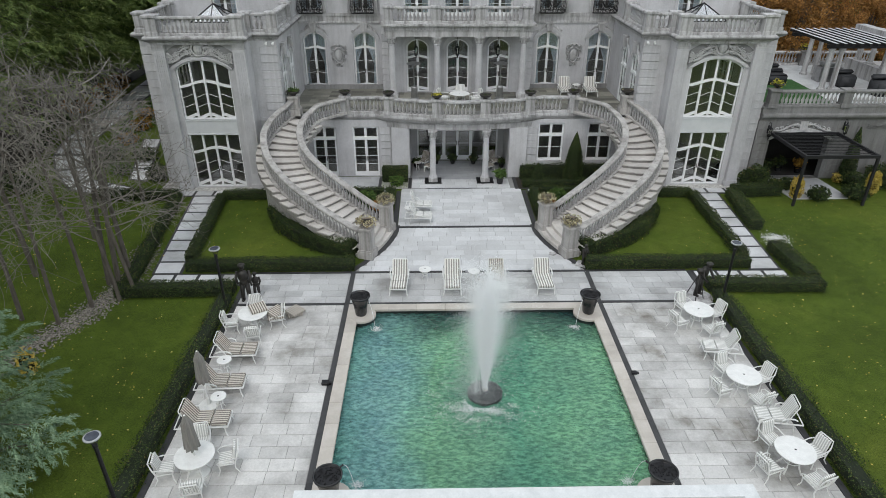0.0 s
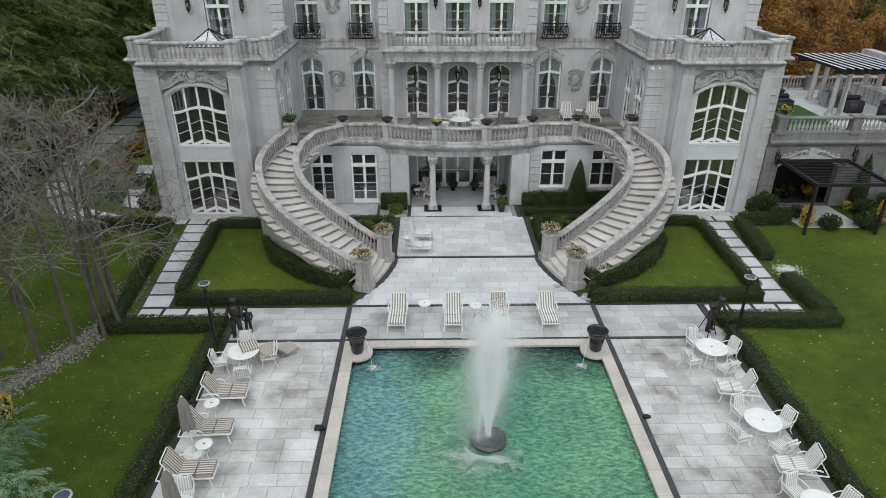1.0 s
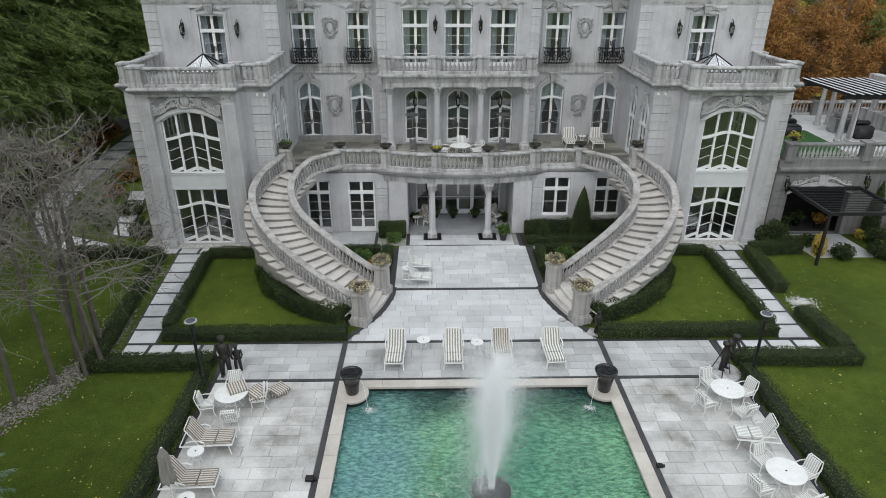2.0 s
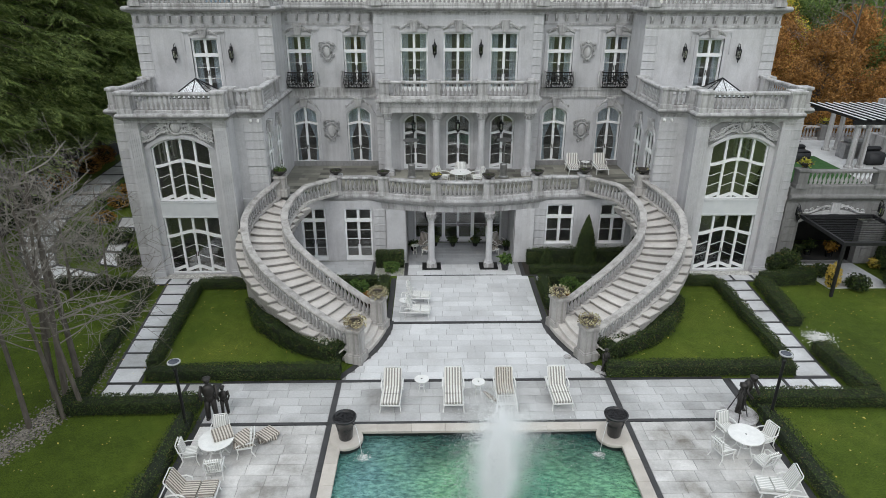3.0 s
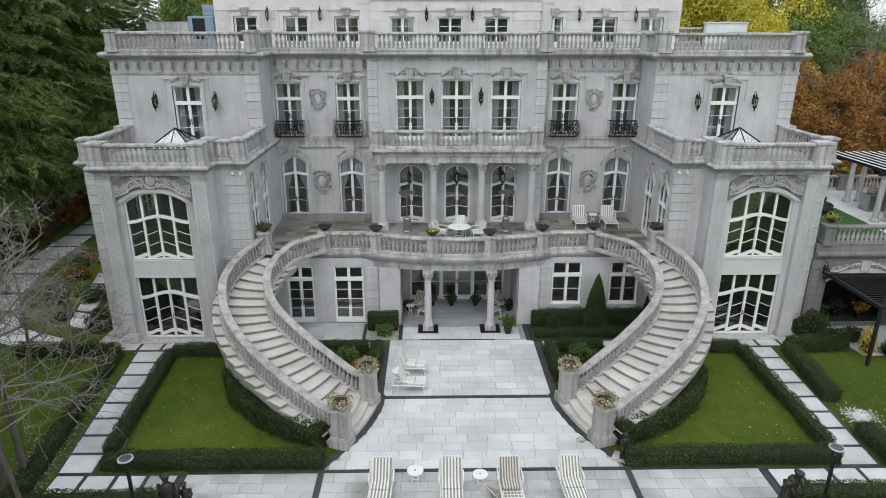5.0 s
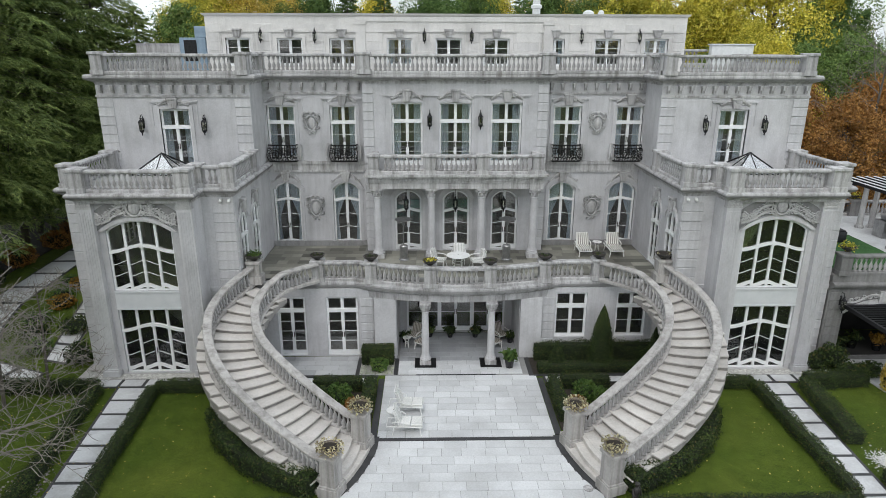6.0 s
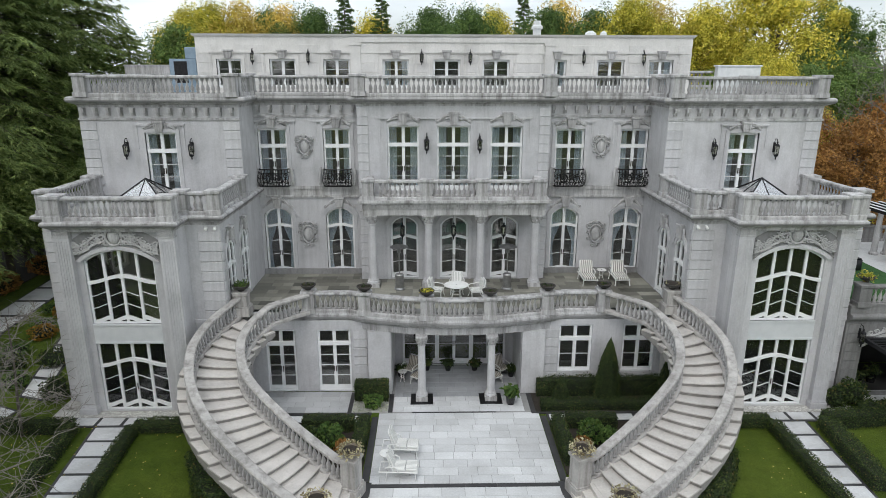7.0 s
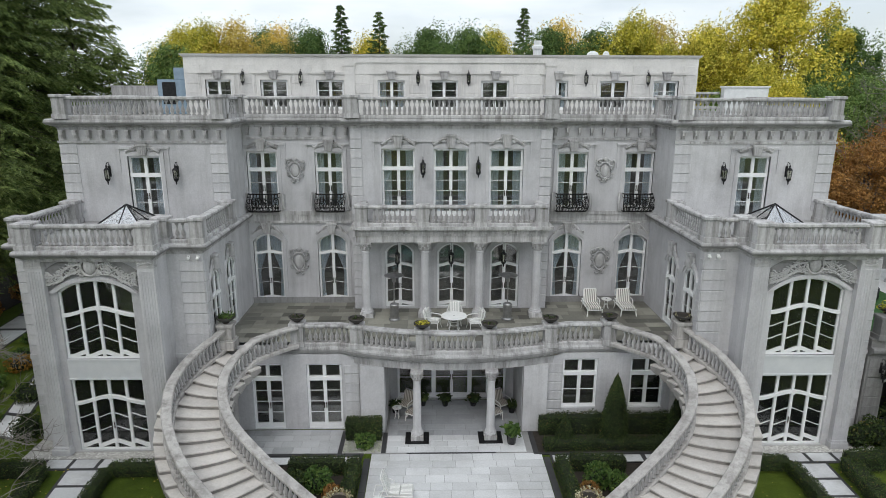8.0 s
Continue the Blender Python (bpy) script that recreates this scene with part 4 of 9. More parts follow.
    for sx in (-1, 1):
        # two stems that swing outwards, leaves curling off them
        for z0, z1, lift, th in ((7.56, 7.12, 0.1, 0.055), (7.32, 6.86, 0.07, 0.05)):
            swag(bm, cx + sx * 0.3, z0, cx + sx * 1.62, z1, Y_PAV - 0.1, lift, th)
            for i in range(11):
                t = (i + 0.5) / 11
                x, z = cx + sx * (0.3 + 1.32 * t), z0 + (z1 - z0) * t + lift * math.sin(2 * math.pi * t)
                for up in (1, -1):
                    a0 = up * rnd.uniform(0.5, 1.2)
                    ln = rnd.uniform(0.13, 0.22) * (1 - 0.3 * t)
                    tube(bm, [(x, Y_PAV - 0.09, z), (x + sx * ln * 0.6 * math.cos(a0), Y_PAV - 0.13, z + ln * 0.7 * math.sin(a0)), (x + sx * ln * math.cos(a0 * 0.5), Y_PAV - 0.1, z + ln * math.sin(a0) * 0.9)], 0.04, 5, 0, 0.015)
            for t in (0.25, 0.6, 0.95):
                scroll(bm, cx + sx * (0.3 + 1.32 * t), z0 + (z1 - z0) * t + lift * math.sin(2 * math.pi * t) + 0.05, Y_PAV - 0.11, 0.13, 1.5, sx, 0.042, rnd.uniform(0, 6))
    bmesh.ops.create_uvsphere(bm, u_segments=14, v_segments=8, radius=1, matrix=Matrix.Translation((cx, Y_PAV - 0.08, 7.5)) @ Matrix.Diagonal((0.23, 0.16, 0.3, 1)))
    tube(bm, [(cx + 0.31 * math.cos(t), Y_PAV - 0.12, 7.5 + 0.34 * math.sin(t)) for t in [math.pi * i / 8 for i in range(17)]], 0.055, 6)
    for sx in (-1, 1):
        scroll(bm, cx + sx * 0.22, 7.78, Y_PAV - 0.13, 0.12, 1.4, -sx, 0.045)
        scroll(bm, cx + sx * 0.3, 7.24, Y_PAV - 0.13, 0.1, 1.4, sx, 0.04)
    bmesh.ops.create_uvsphere(bm, u_segments=10, v_segments=6, radius=1, matrix=Matrix.Translation((cx, Y_PAV - 0.12, 7.86)) @ Matrix.Diagonal((0.13, 0.09, 0.12, 1)))
    part("relief", bm, CARVED, house, "carved scrollwork relief with a shield", smooth=False)
    # base course
    bm = bmesh.new()
    for lo, hi in ((X_IN, X_PAV0), (X_PAV1, X_OUT)):
        a, b = sorted((s * lo + XC, s * hi + XC))
        box(bm, a, b, Y_WING - 0.07, Y_WING, 0, 0.3)
        box(bm, a, b, Y_WING - 0.07, Y_WING, 3.55, 3.72)
    part("base_course", bm, STONE, house)

# ---- portico with its balcony ----
def column(name, x, y, z0, z1, r, parent):
    col = tagged(new(name), "", "")
    col.parent = parent
    col.location = (x, y, z0)
    h = z1 - z0
    col["label"] = "round stone column with carved capital"
    bm = bmesh.new()
    box(bm, -r * 1.5, r * 1.5, -r * 1.5, r * 1.5, 0, 0.22, 0, 0.015)
    part("plinth", bm, TRIM, col)
    bm = bmesh.new()
    lathe(bm, [(r * 1.4, 0.22), (r * 1.42, 0.28), (r * 1.2, 0.32), (r * 1.25, 0.36), (r * 1.08, 0.4), (r, 0.5), (r * 0.98, h * 0.5), (r * 0.86, h - 0.5), (r * 0.98, h - 0.48), (r * 0.98, h - 0.44), (r * 0.86, h - 0.42)], 20)
    part("shaft", bm, STONE, col, smooth=False)
    bm = bmesh.new()
    lathe(bm, [(r * 0.86, h - 0.42), (r * 1.0, h - 0.3), (r * 1.3, h - 0.12), (r * 1.35, h - 0.1)], 16)
    for i in range(8):
        a = i * math.pi / 4
        for zz, rr, q in ((h - 0.3, r * 1.02, 0.06), (h - 0.16, r * 1.28, 0.065)):
            cx, cy = math.cos(a + (0.39 if zz > h - 0.2 else 0)) * rr, math.sin(a + (0.39 if zz > h - 0.2 else 0)) * rr
            bmesh.ops.create_icosphere(bm, subdivisions=1, radius=q, matrix=Matrix.Translation((cx, cy, zz)) @ Matrix.Diagonal((1, 1, 1.5, 1)))
    box(bm, -r * 1.45, r * 1.45, -r * 1.45, r * 1.45, h - 0.1, h, 0, 0.012)
    part("capital", bm, TRIM, col)
    return col


Y_COL = 35.0
for x in (-3.83, -1.2, 1.25, 3.83):
    column("column", x + XC, Y_COL, TERRACE, 7.2, 0.2, house)
bm = bmesh.new()
for xx in (-4.2, 3.8):
    box(bm, xx + XC, xx + 0.4 + XC, Y_COL + 0.2, Y_BAY, 7.2, 7.5)
box(bm, -4.2 + XC, 4.2 + XC, Y_COL - 0.26, Y_COL + 0.26, 7.2, 7.5)
box(bm, -4.24 + XC, 4.24 + XC, Y_COL - 0.3, Y_BAY, 7.5, 7.74)
for i in range(42):
    x = -4.2 + 8.4 * (i + 0.5) / 42 + XC
    box(bm, x - 0.05, x + 0.05, Y_COL - 0.38, Y_COL - 0.3, 7.6, 7.72)
box(bm, -4.32 + XC, 4.32 + XC, Y_COL - 0.42, Y_BAY, 7.74, 7.82)
box(bm, -4.42 + XC, 4.42 + XC, Y_COL - 0.52, Y_BAY, 7.82, 7.93)
part("entablature", bm, TRIM, house, "dentilled stone entablature over the columns")
BZ = 7.93
bal_y = Y_COL - 0.12
straight(house, [(x + XC, bal_y, BZ) for x in (-3.95, -1.27, 1.24, 3.92)], 0.5, 0.95)
for s in (-1, 1):
    balustrade(house, [(s * 3.95 + XC, bal_y, BZ), (s * 3.95 + XC, Y_BAY, BZ)], (0, 1.2))

# loggia: two columns, beam, plain side piers
for x in (-1.5, 1.46):
    column("column", x + XC, 30.75, 0.0, 2.98, 0.17, house)
    bm = bmesh.new()
    box(bm, x - 0.48 + XC, x + 0.48 + XC, 30.28, 31.2, 0.003, 0.012)
    part("column_pad", bm, IRON, house, "black stone pad under the column")
for s in (-1, 1):
    bm = bmesh.new()
    a, b = sorted((s * 2.82 + XC, s * 3.8 + XC))
    box(bm, a, b, 31.2, Y_GROUND, 0, 2.95)
    part("loggia_pier", bm, STONE, house, "plain smooth stone pier beside the loggia")

# ironwork guards at the upper side windows
GUARD = surface("wrought_iron", [(0.3, (0.012, 0.012, 0.013)), (0.7, (0.03, 0.03, 0.03))], 10, 60, 0.5, 0.05, 0.5)
for a, b in F2_SIDE:
    bm = bmesh.new()
    mid, half, y = (a + b) / 2, (b - a) / 2 + 0.02, Y_SIDE - 0.3


    def belly(u, z):
        """Point of the bowed front; u runs from -1 to 1."""
        k = math.sin(math.pi * min(1, max(0, (9.05 - z) / 0.85)) ** 1.35)
        return (mid + half * u * (0.93 + 0.12 * k), y - 0.2 * k + 0.06 * u * u, z)


    for z, th in ((8.2, 0.032), (8.86, 0.02), (9.02, 0.032)):
        tube(bm, [(mid - half, Y_SIDE, z)] + [belly(-1 + i / 5, z) for i in range(11)] + [(mid + half, Y_SIDE, z)], th, 5)
    for i in range(11):
        tube(bm, [belly(-1 + i / 5, 8.22 + 0.78 * j / 7) for j in range(8)], 0.017, 4)
    for k in range(6):
        u = -0.83 + 1.66 * k / 5
        for zc, way in ((8.72, 1), (8.5, -1), (8.33, 1)):
            p = belly(u, zc)
            scroll(bm, p[0], zc, p[1] - 0.01, 0.135, 1.7, way * (1 if k % 2 else -1), 0.024, 1.0 + k)
    for sx in (-1, 1):
        scroll(bm, mid + sx * half * 0.45, 8.6, y - 0.22, 0.22, 1.8, sx, 0.032, 1.5)
    part("window_guard", bm, GUARD, house, "black wrought-iron bellied scrollwork guard")
    # scrolled stone brackets that hold the guard at both sides
    for sx in (-1, 1):
        bm = bmesh.new()
        x = mid + sx * (half + 0.13)
        tube(bm, [(x + sx * 0.05 * math.sin(3.1 * t), Y_SIDE - 0.09 - 0.08 * math.sin(math.pi * t), 8.2 + 0.85 * t) for t in [i / 8 for i in range(9)]], 0.06, 6)
        scroll(bm, x, 8.32, Y_SIDE - 0.14, 0.12, 1.4, sx, 0.04)
        scroll(bm, x, 9.0, Y_SIDE - 0.1, 0.09, 1.3, -sx, 0.035)
        part("stone_bracket", bm, CARVED, house, "carved scroll beside the window guard")

# lanterns
LAMPGLASS = glass_material("lantern_glass", (0.8, 0.8, 0.75))
def iron_mesh(name, build):
    bm = bmesh.new()
    build(bm)
    me = bpy.data.meshes.new(name)
    bmesh.ops.recalc_face_normals(bm, faces=bm.faces)
    bm.to_mesh(me)
    bm.free()
    me.materials.append(IRON)
    return me


CAP = iron_mesh("cap", lambda bm: lathe(bm, [(0.02, 0.52), (0.05, 0.46), (0.03, 0.42), (0.12, 0.34), (0.13, 0.3), (0.1, 0.3)], 6))
FINIAL = iron_mesh("finial", lambda bm: lathe(bm, [(0.1, -0.06), (0.12, -0.06), (0.1, -0.12), (0.03, -0.2), (0.035, -0.26), (0.008, -0.32)], 6))
BAR = iron_mesh("bar", lambda bm: tube(bm, [(0.095, 0, -0.08), (0.12, 0, 0.32)], 0.012, 4))


def cage(o, at=(0, 0, 0)):
    """Iron cap, finial and six corner bars of a lantern."""
    shared("cap", CAP, o, at)
    shared("finial", FINIAL, o, at)
    for i in range(6):
        shared("bar", BAR, o, at, i * math.pi / 3)


def lantern_meshes():
    bm = bmesh.new()
    lathe(bm, [(0.085, -0.06), (0.105, 0.3)], 6)
    gl = bpy.data.meshes.new("lantern_glass")
    bm.to_mesh(gl)
    bm.free()
    gl.materials.append(LAMPGLASS)
    bm = bmesh.new()
    tube(bm, [(0, 0, 0.5), (0, 0.06, 0.6), (0, 0.2, 0.62), (0, 0.24, 0.5), (0, 0.24, 0.1)], 0.018, 5)
    box(bm, -0.05, 0.05, 0.22, 0.26, 0.0, 0.45)
    br = bpy.data.meshes.new("bracket_arm")
    bmesh.ops.recalc_face_normals(bm, faces=bm.faces)
    bm.to_mesh(br)
    bm.free()
    br.materials.append(IRON)
    return gl, br


LGLASS, ARM = lantern_meshes()


def wall_lantern(x, y, z, rot=0.0, scale=1.0):
    o = thing("wall_lantern", "black iron wall lantern on the stone facade", "lantern", (x, y, z), rot, "wall lanterns of the house")
    o.scale = (scale, scale, scale)
    cage(o, (0, -0.26, 0))
    shared("glass", LGLASS, o, (0, -0.26, 0))
    shared("bracket", ARM, o, (0, -0.26, 0))


def hanging_lantern(x, y, z, drop):
    o = thing("hanging_lantern", "black iron lantern hanging from the ceiling", "lantern", (x, y, z), 0, "hanging lanterns")
    cage(o)
    shared("glass", LGLASS, o)
    bm = bmesh.new()
    tube(bm, [(0, 0, 0.5), (0, 0, drop)], 0.012, 4)
    part("chain", bm, IRON, o)


for x in (-1.27, 1.2):
    wall_lantern(x + XC, Y_BAY, 10.2, 0, 1.0)
for x in (-14.55, -11.7, 11.6, 14.4):
    wall_lantern(x, Y_UP, 10.1, 0, 1.0)
for x in (-10.16, -7.34, -1.58, 0.91, 6.73, 9.82):
    wall_lantern(x, Y_ATTIC, 14.15, 0, 0.85)
for x in (-2.45, 0.0, 2.4):
    hanging_lantern(x + XC, Y_COL + 0.55, 6.15, 1.35)
for x in (-1.75, 1.75):
    hanging_lantern(x + XC, 32.4, 2.2, 1.15)

# ---- the two curved staircases ----
OUTER = [(-4.5, 21.98), (-5.2, 22.36), (-6.8, 23.44), (-8.48, 24.93), (-9.6, 26.52), (-10.1, 28.0), (-10.14, 28.95), (-9.9, 29.95), (-9.1, 31.46)]
INNER = [(-3.8, 24.42), (-4.75, 24.85), (-6.46, 25.9), (-7.8, 27.06), (-8.32, 28.3), (-8.27, 29.15), (-7.9, 29.85), (-6.9, 31.0), (-6.36, 31.5)]
RISERS = 22
RISE = TERRACE / RISERS


def staircase(s):
    """One curved flight; s mirrors it to the other side."""
    st = thing("staircase", "curved pale limestone outdoor staircase with carved balustrades", "staircase")
    out = spline([(-s * x, y, 0) for x, y in OUTER], 241)
    inn = spline([(-s * x, y, 0) for x, y in INNER], 241)
    climb = 196  # share of the inner line that climbs
    low = 12  # the flight proper begins behind the pedestals
    n_tread = RISERS - 3
    o_at = lambda t: out[round(low + t * (240 - low))]
    i_at = lambda t: inn[round(low + t * (climb - low))]
    for k in range(n_tread):
        a, b = k / n_tread, (k + 1) / n_tread
        oa, ob_, ia, ib = o_at(a), o_at(b), i_at(a), i_at(b)
        # a thick slab whose nosing bulges forward over a recessed riser; its end stands out beyond the balustrade
        ea, eb = (oa - ia).normalized(), (ob_ - ib).normalized()
        fw = ((oa + ia) - (ob_ + ib)).normalized()
        z1 = RISE * (k + 3)
        bm, rb = bmesh.new(), bmesh.new()
        prof, under = [], []
        for j in range(9):
            t = j / 8
            p = (ia - ea * 0.28).lerp(oa + ea * 0.5, t)
            q = (ib - eb * 0.28).lerp(ob_ + eb * 0.5, t)
            bulge = math.sin(math.pi * t)
            nose = p + fw * (0.1 + 0.17 * bulge)
            face = nose - fw * 0.055
            back = q + fw * (-0.02 + 0.15 * bulge)
            prof.append([bm.verts.new((v.x, v.y, z)) for v, z in ((nose - fw * 0.012, z1), (nose, z1 - 0.014), (nose, z1 - 0.045), (nose - fw * 0.015, z1 - 0.055), (back, z1 - 0.055), (back, z1))])
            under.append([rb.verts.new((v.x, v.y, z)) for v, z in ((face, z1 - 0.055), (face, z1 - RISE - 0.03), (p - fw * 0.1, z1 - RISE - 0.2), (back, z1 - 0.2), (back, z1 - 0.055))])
        for mesh, rows in ((bm, prof), (rb, under)):
            w = len(rows[0])
            for u, v in zip(rows, rows[1:]):
                for i in range(w):
                    mesh.faces.new((u[i], u[(i + 1) % w], v[(i + 1) % w], v[i]))
            mesh.faces.new(rows[0])
            mesh.faces.new(rows[-1][::-1])
        step = part("step", bm, TREAD, st)
        part("riser", rb, RISER_SHADED, step, "weathered riser, nosing shade put into its colour")
    # broad bottom steps that sweep round the pedestals
    bm = bmesh.new()
    foot = spline([(s * x, y, 0) for x, y in ((3.47, 25.02), (3.5, 24.15), (3.9, 22.83), (4.43, 21.72))], 12)
    prism(bm, [(p.x, p.y) for p in foot] + [(s * x, y) for x, y in ((5.05, 21.95), (5.4, 22.9), (5.0, 24.4), (4.5, 25.1))], 0, RISE)
    part("step", bm, TREAD, st, "broad curved bottom step")
    for k, grow in ((1, 0.02), (2, -0.3)):
        bm = bmesh.new()
        o0, i0 = out[0], inn[0]
        side = (o0 - i0).normalized()
        ahead = ((out[0] + inn[0]) - (out[12] + inn[12])).normalized()
        ctr = (o0 + i0) / 2
        half = (o0 - i0).length / 2
        pts = []
        for j in range(13):
            t = -1 + 2 * j / 12
            p = ctr + side * half * t + ahead * (grow + 0.2 * math.cos(t * math.pi / 2))
            pts.append((p.x, p.y))
        back = [out[16] + side * 0.1, inn[16] - side * 0.1]
        pts += [(p.x, p.y) for p in back]
        prism(bm, pts, 0, RISE * (k + 1) - (0.008 if k == 2 else 0))
        part("step", bm, TREAD, st)
    # the soffit and solid flank under the outer side
    bm = bmesh.new()
    cols = []
    for i in range(0, 241, 8):
        p = out[i]
        d = (out[min(240, i + 1)] - out[max(0, i - 1)]).normalized()
        nrm = Vector((d.y, -d.x, 0))
        if nrm.dot(out[i] - inn[min(240, i)]) < 0:
            nrm = -nrm
        z = max(0.12, RISE * 3 + (TERRACE - RISE * 3) * max(0, i - low) / (240 - low) - 0.36)
        cols.append([bm.verts.new((*(p + nrm * o).to_2d(), zz)) for o, zz in ((0.2, -0.05), (0.24, z - 0.25), (0.3, z - 0.06), (0.3, z), (-0.3, z), (-0.3, -0.05))])
    for u, v in zip(cols, cols[1:]):
        for i in range(6):
            bm.faces.new((u[i], u[(i + 1) % 6], v[(i + 1) % 6], v[i]))
    bm.faces.new(cols[0])
    bm.faces.new(cols[-1][::-1])
    part("flank_wall", bm, STAIR, st, "curved stone wall under the flight")
    # solid block behind the bottom steps
    bm = bmesh.new()
    pts = [(p.x, p.y) for p in (out[14], out[36], out[62], inn[52], inn[30], inn[14])]
    prism(bm, pts, 0, RISE * 3 - 0.1)
    part("core_block", bm, STAIR, st)
    # rails
    zo = [Vector((p.x, p.y, RISE * 3 - 0.1 + (TERRACE - RISE * 3 + 0.1) * max(0, i - low) / (240 - low))) for i, p in enumerate(out)]
    zi = [Vector((p.x, p.y, RISE * 3 - 0.1 + (TERRACE - RISE * 3 + 0.1) * min(1, max(0, i - low) / (climb - low)))) for i, p in enumerate(inn)]
    for line in (zo, zi):
        L = sum((b - a).length for a, b in zip(line, line[1:]))
        balustrade(st, along(line, 61), (0, L), 0.2, 0.36, label="curved sloping stone balustrade", material=STAIR)
    # pedestals
    for p, h, z in ((out[0], 1.48, 0), (inn[0], 1.48, 0), (out[240], 1.05, TERRACE)):
        pier("pedestal", st, p.x, p.y, z, 0.52, 0.52, h, 0.35 * s if z == 0 else 0.0, "moulded stone pedestal")
    return st


for s in (-1, 1):
    staircase(s)

# ---- ground, pool, paving ----
def lawn_material():
    m, n, l, b = base_material("lawn")
    big = noisy(n, l, 0.16, 5, 0.6)
    r = ramp(n, [(0.28, (0.05, 0.08, 0.01)), (0.5, (0.082, 0.13, 0.016)), (0.72, (0.13, 0.17, 0.026))])
    l.new(big.outputs["Fac"], r.inputs["Fac"])
    mid = noisy(n, l, 1.7, 6, 0.7)
    mr = ramp(n, [(0.3, (0.8, 0.82, 0.75)), (0.7, (1.22, 1.18, 1.15))])
    l.new(mid.outputs["Fac"], mr.inputs["Fac"])
    c = blend(n, l, 1.0, r.outputs["Color"], mr.outputs["Color"], "MULTIPLY")
    fine = noisy(n, l, 26, 6, 0.8)
    fr = ramp(n, [(0.34, (0.38, 0.42, 0.35)), (0.66, (1.7, 1.6, 1.5))])
    l.new(fine.outputs["Fac"], fr.inputs["Fac"])
    c = blend(n, l, 1.0, c, fr.outputs["Color"], "MULTIPLY")
    l.new(c, b.inputs["Base Color"])
    b.inputs["Roughness"].default_value = 0.9
    b.inputs["Specular IOR Level"].default_value = 0.2
    bumped(n, l, b, fine.outputs["Fac"], 1.0, 0.08)
    return m


def paving_material(name, tone, vary, stain=0.42):
    """Sawn stone slabs: each its own grey, with damp dark stains over several slabs and fine pitting."""
    m, n, l, b = base_material(name)
    oi = n.new("ShaderNodeObjectInfo")
    r = ramp(n, [(0.0, tuple(v * (1 - vary) for v in tone)), (0.5, tone), (1.0, tuple(min(1, v * (1 + vary)) for v in tone))])
    l.new(oi.outputs["Random"], r.inputs["Fac"])
    st = noisy(n, l, 0.42, 7, 0.62, (1, 1, 1), "Object")
    geo = n.new("ShaderNodeNewGeometry")
    l.new(geo.outputs["Position"], st.inputs["Vector"])
    sr = ramp(n, [(0.44, (1.06, 1.06, 1.06)), (0.55, (1 - 0.32 * stain, 1 - 0.325 * stain, 1 - 0.33 * stain)), (0.68, (1 - stain, 1 - 1.03 * stain, 1 - 1.09 * stain))])
    l.new(st.outputs["Fac"], sr.inputs["Fac"])
    c = blend(n, l, 1.0, r.outputs["Color"], sr.outputs["Color"], "MULTIPLY")
    g = noisy(n, l, 14, 6, 0.7)
    l.new(geo.outputs["Position"], g.inputs["Vector"])
    gr = ramp(n, [(0.3, (0.88, 0.88, 0.88)), (0.68, (1.08, 1.08, 1.08))])
    l.new(g.outputs["Fac"], gr.inputs["Fac"])
    c = blend(n, l, 1.0, c, gr.outputs["Color"], "MULTIPLY")
    l.new(c, b.inputs["Base Color"])
    rr = ramp(n, [(0.45, (0.75, 0.75, 0.75)), (0.7, (0.42, 0.42, 0.42))])
    l.new(st.outputs["Fac"], rr.inputs["Fac"])
    l.new(rr.outputs["Color"], b.inputs["Roughness"])
    bumped(n, l, b, g.outputs["Fac"], 0.2, 0.006)
    return m


LAWN = lawn_material()
PAVE = paving_material("pale_granite_slab", (0.58, 0.585, 0.59), 0.11, 0.18)
PATIO = paving_material("pale_granite_patio_slab", (0.58, 0.57, 0.555), 0.13, 0.68)
SIDEWALK = paving_material("grey_side_slab", (0.4, 0.405, 0.41), 0.16, 0.4)
COURT = paving_material("pale_granite_court_slab", (0.47, 0.47, 0.468), 0.13, 0.42)
PORCH = paving_material("grey_porch_slab", (0.36, 0.37, 0.385), 0.12, 0.3)
PAVER = paving_material("white_paver", (0.6, 0.605, 0.61), 0.07)
JOINT = surface("paving_bed", [(0.3, (0.2, 0.197, 0.193)), (0.7, (0.33, 0.325, 0.32))], 1.2, 20, 0.9, 0.1)
BLACK = surface("black_granite", [(0.3, (0.028, 0.028, 0.03)), (0.7, (0.055, 0.055, 0.057))], 2, 40, 0.6, 0.08, vary=0.2)
COPING = surface("cream_coping_stone", [(0.3, (0.44, 0.40, 0.36)), (0.5, (0.52, 0.48, 0.43)), (0.7, (0.58, 0.54, 0.5))], 1.3, 25, 0.6, 0.08, vary=0.06)
SOIL = surface("dark_mulch", [(0.3, (0.02, 0.016, 0.012)), (0.7, (0.05, 0.04, 0.03))], 5, 40, 0.95, 0.6)
GRAVEL = surface("pale_gravel", [(0.3, (0.3, 0.29, 0.27)), (0.7, (0.5, 0.49, 0.46))], 4, 30, 0.9, 0.8, fine_amount=0.8)

PX0, PX1, PY0, PY1 = -4.56, 4.56, 8.4, 17.72
bm = bmesh.new()
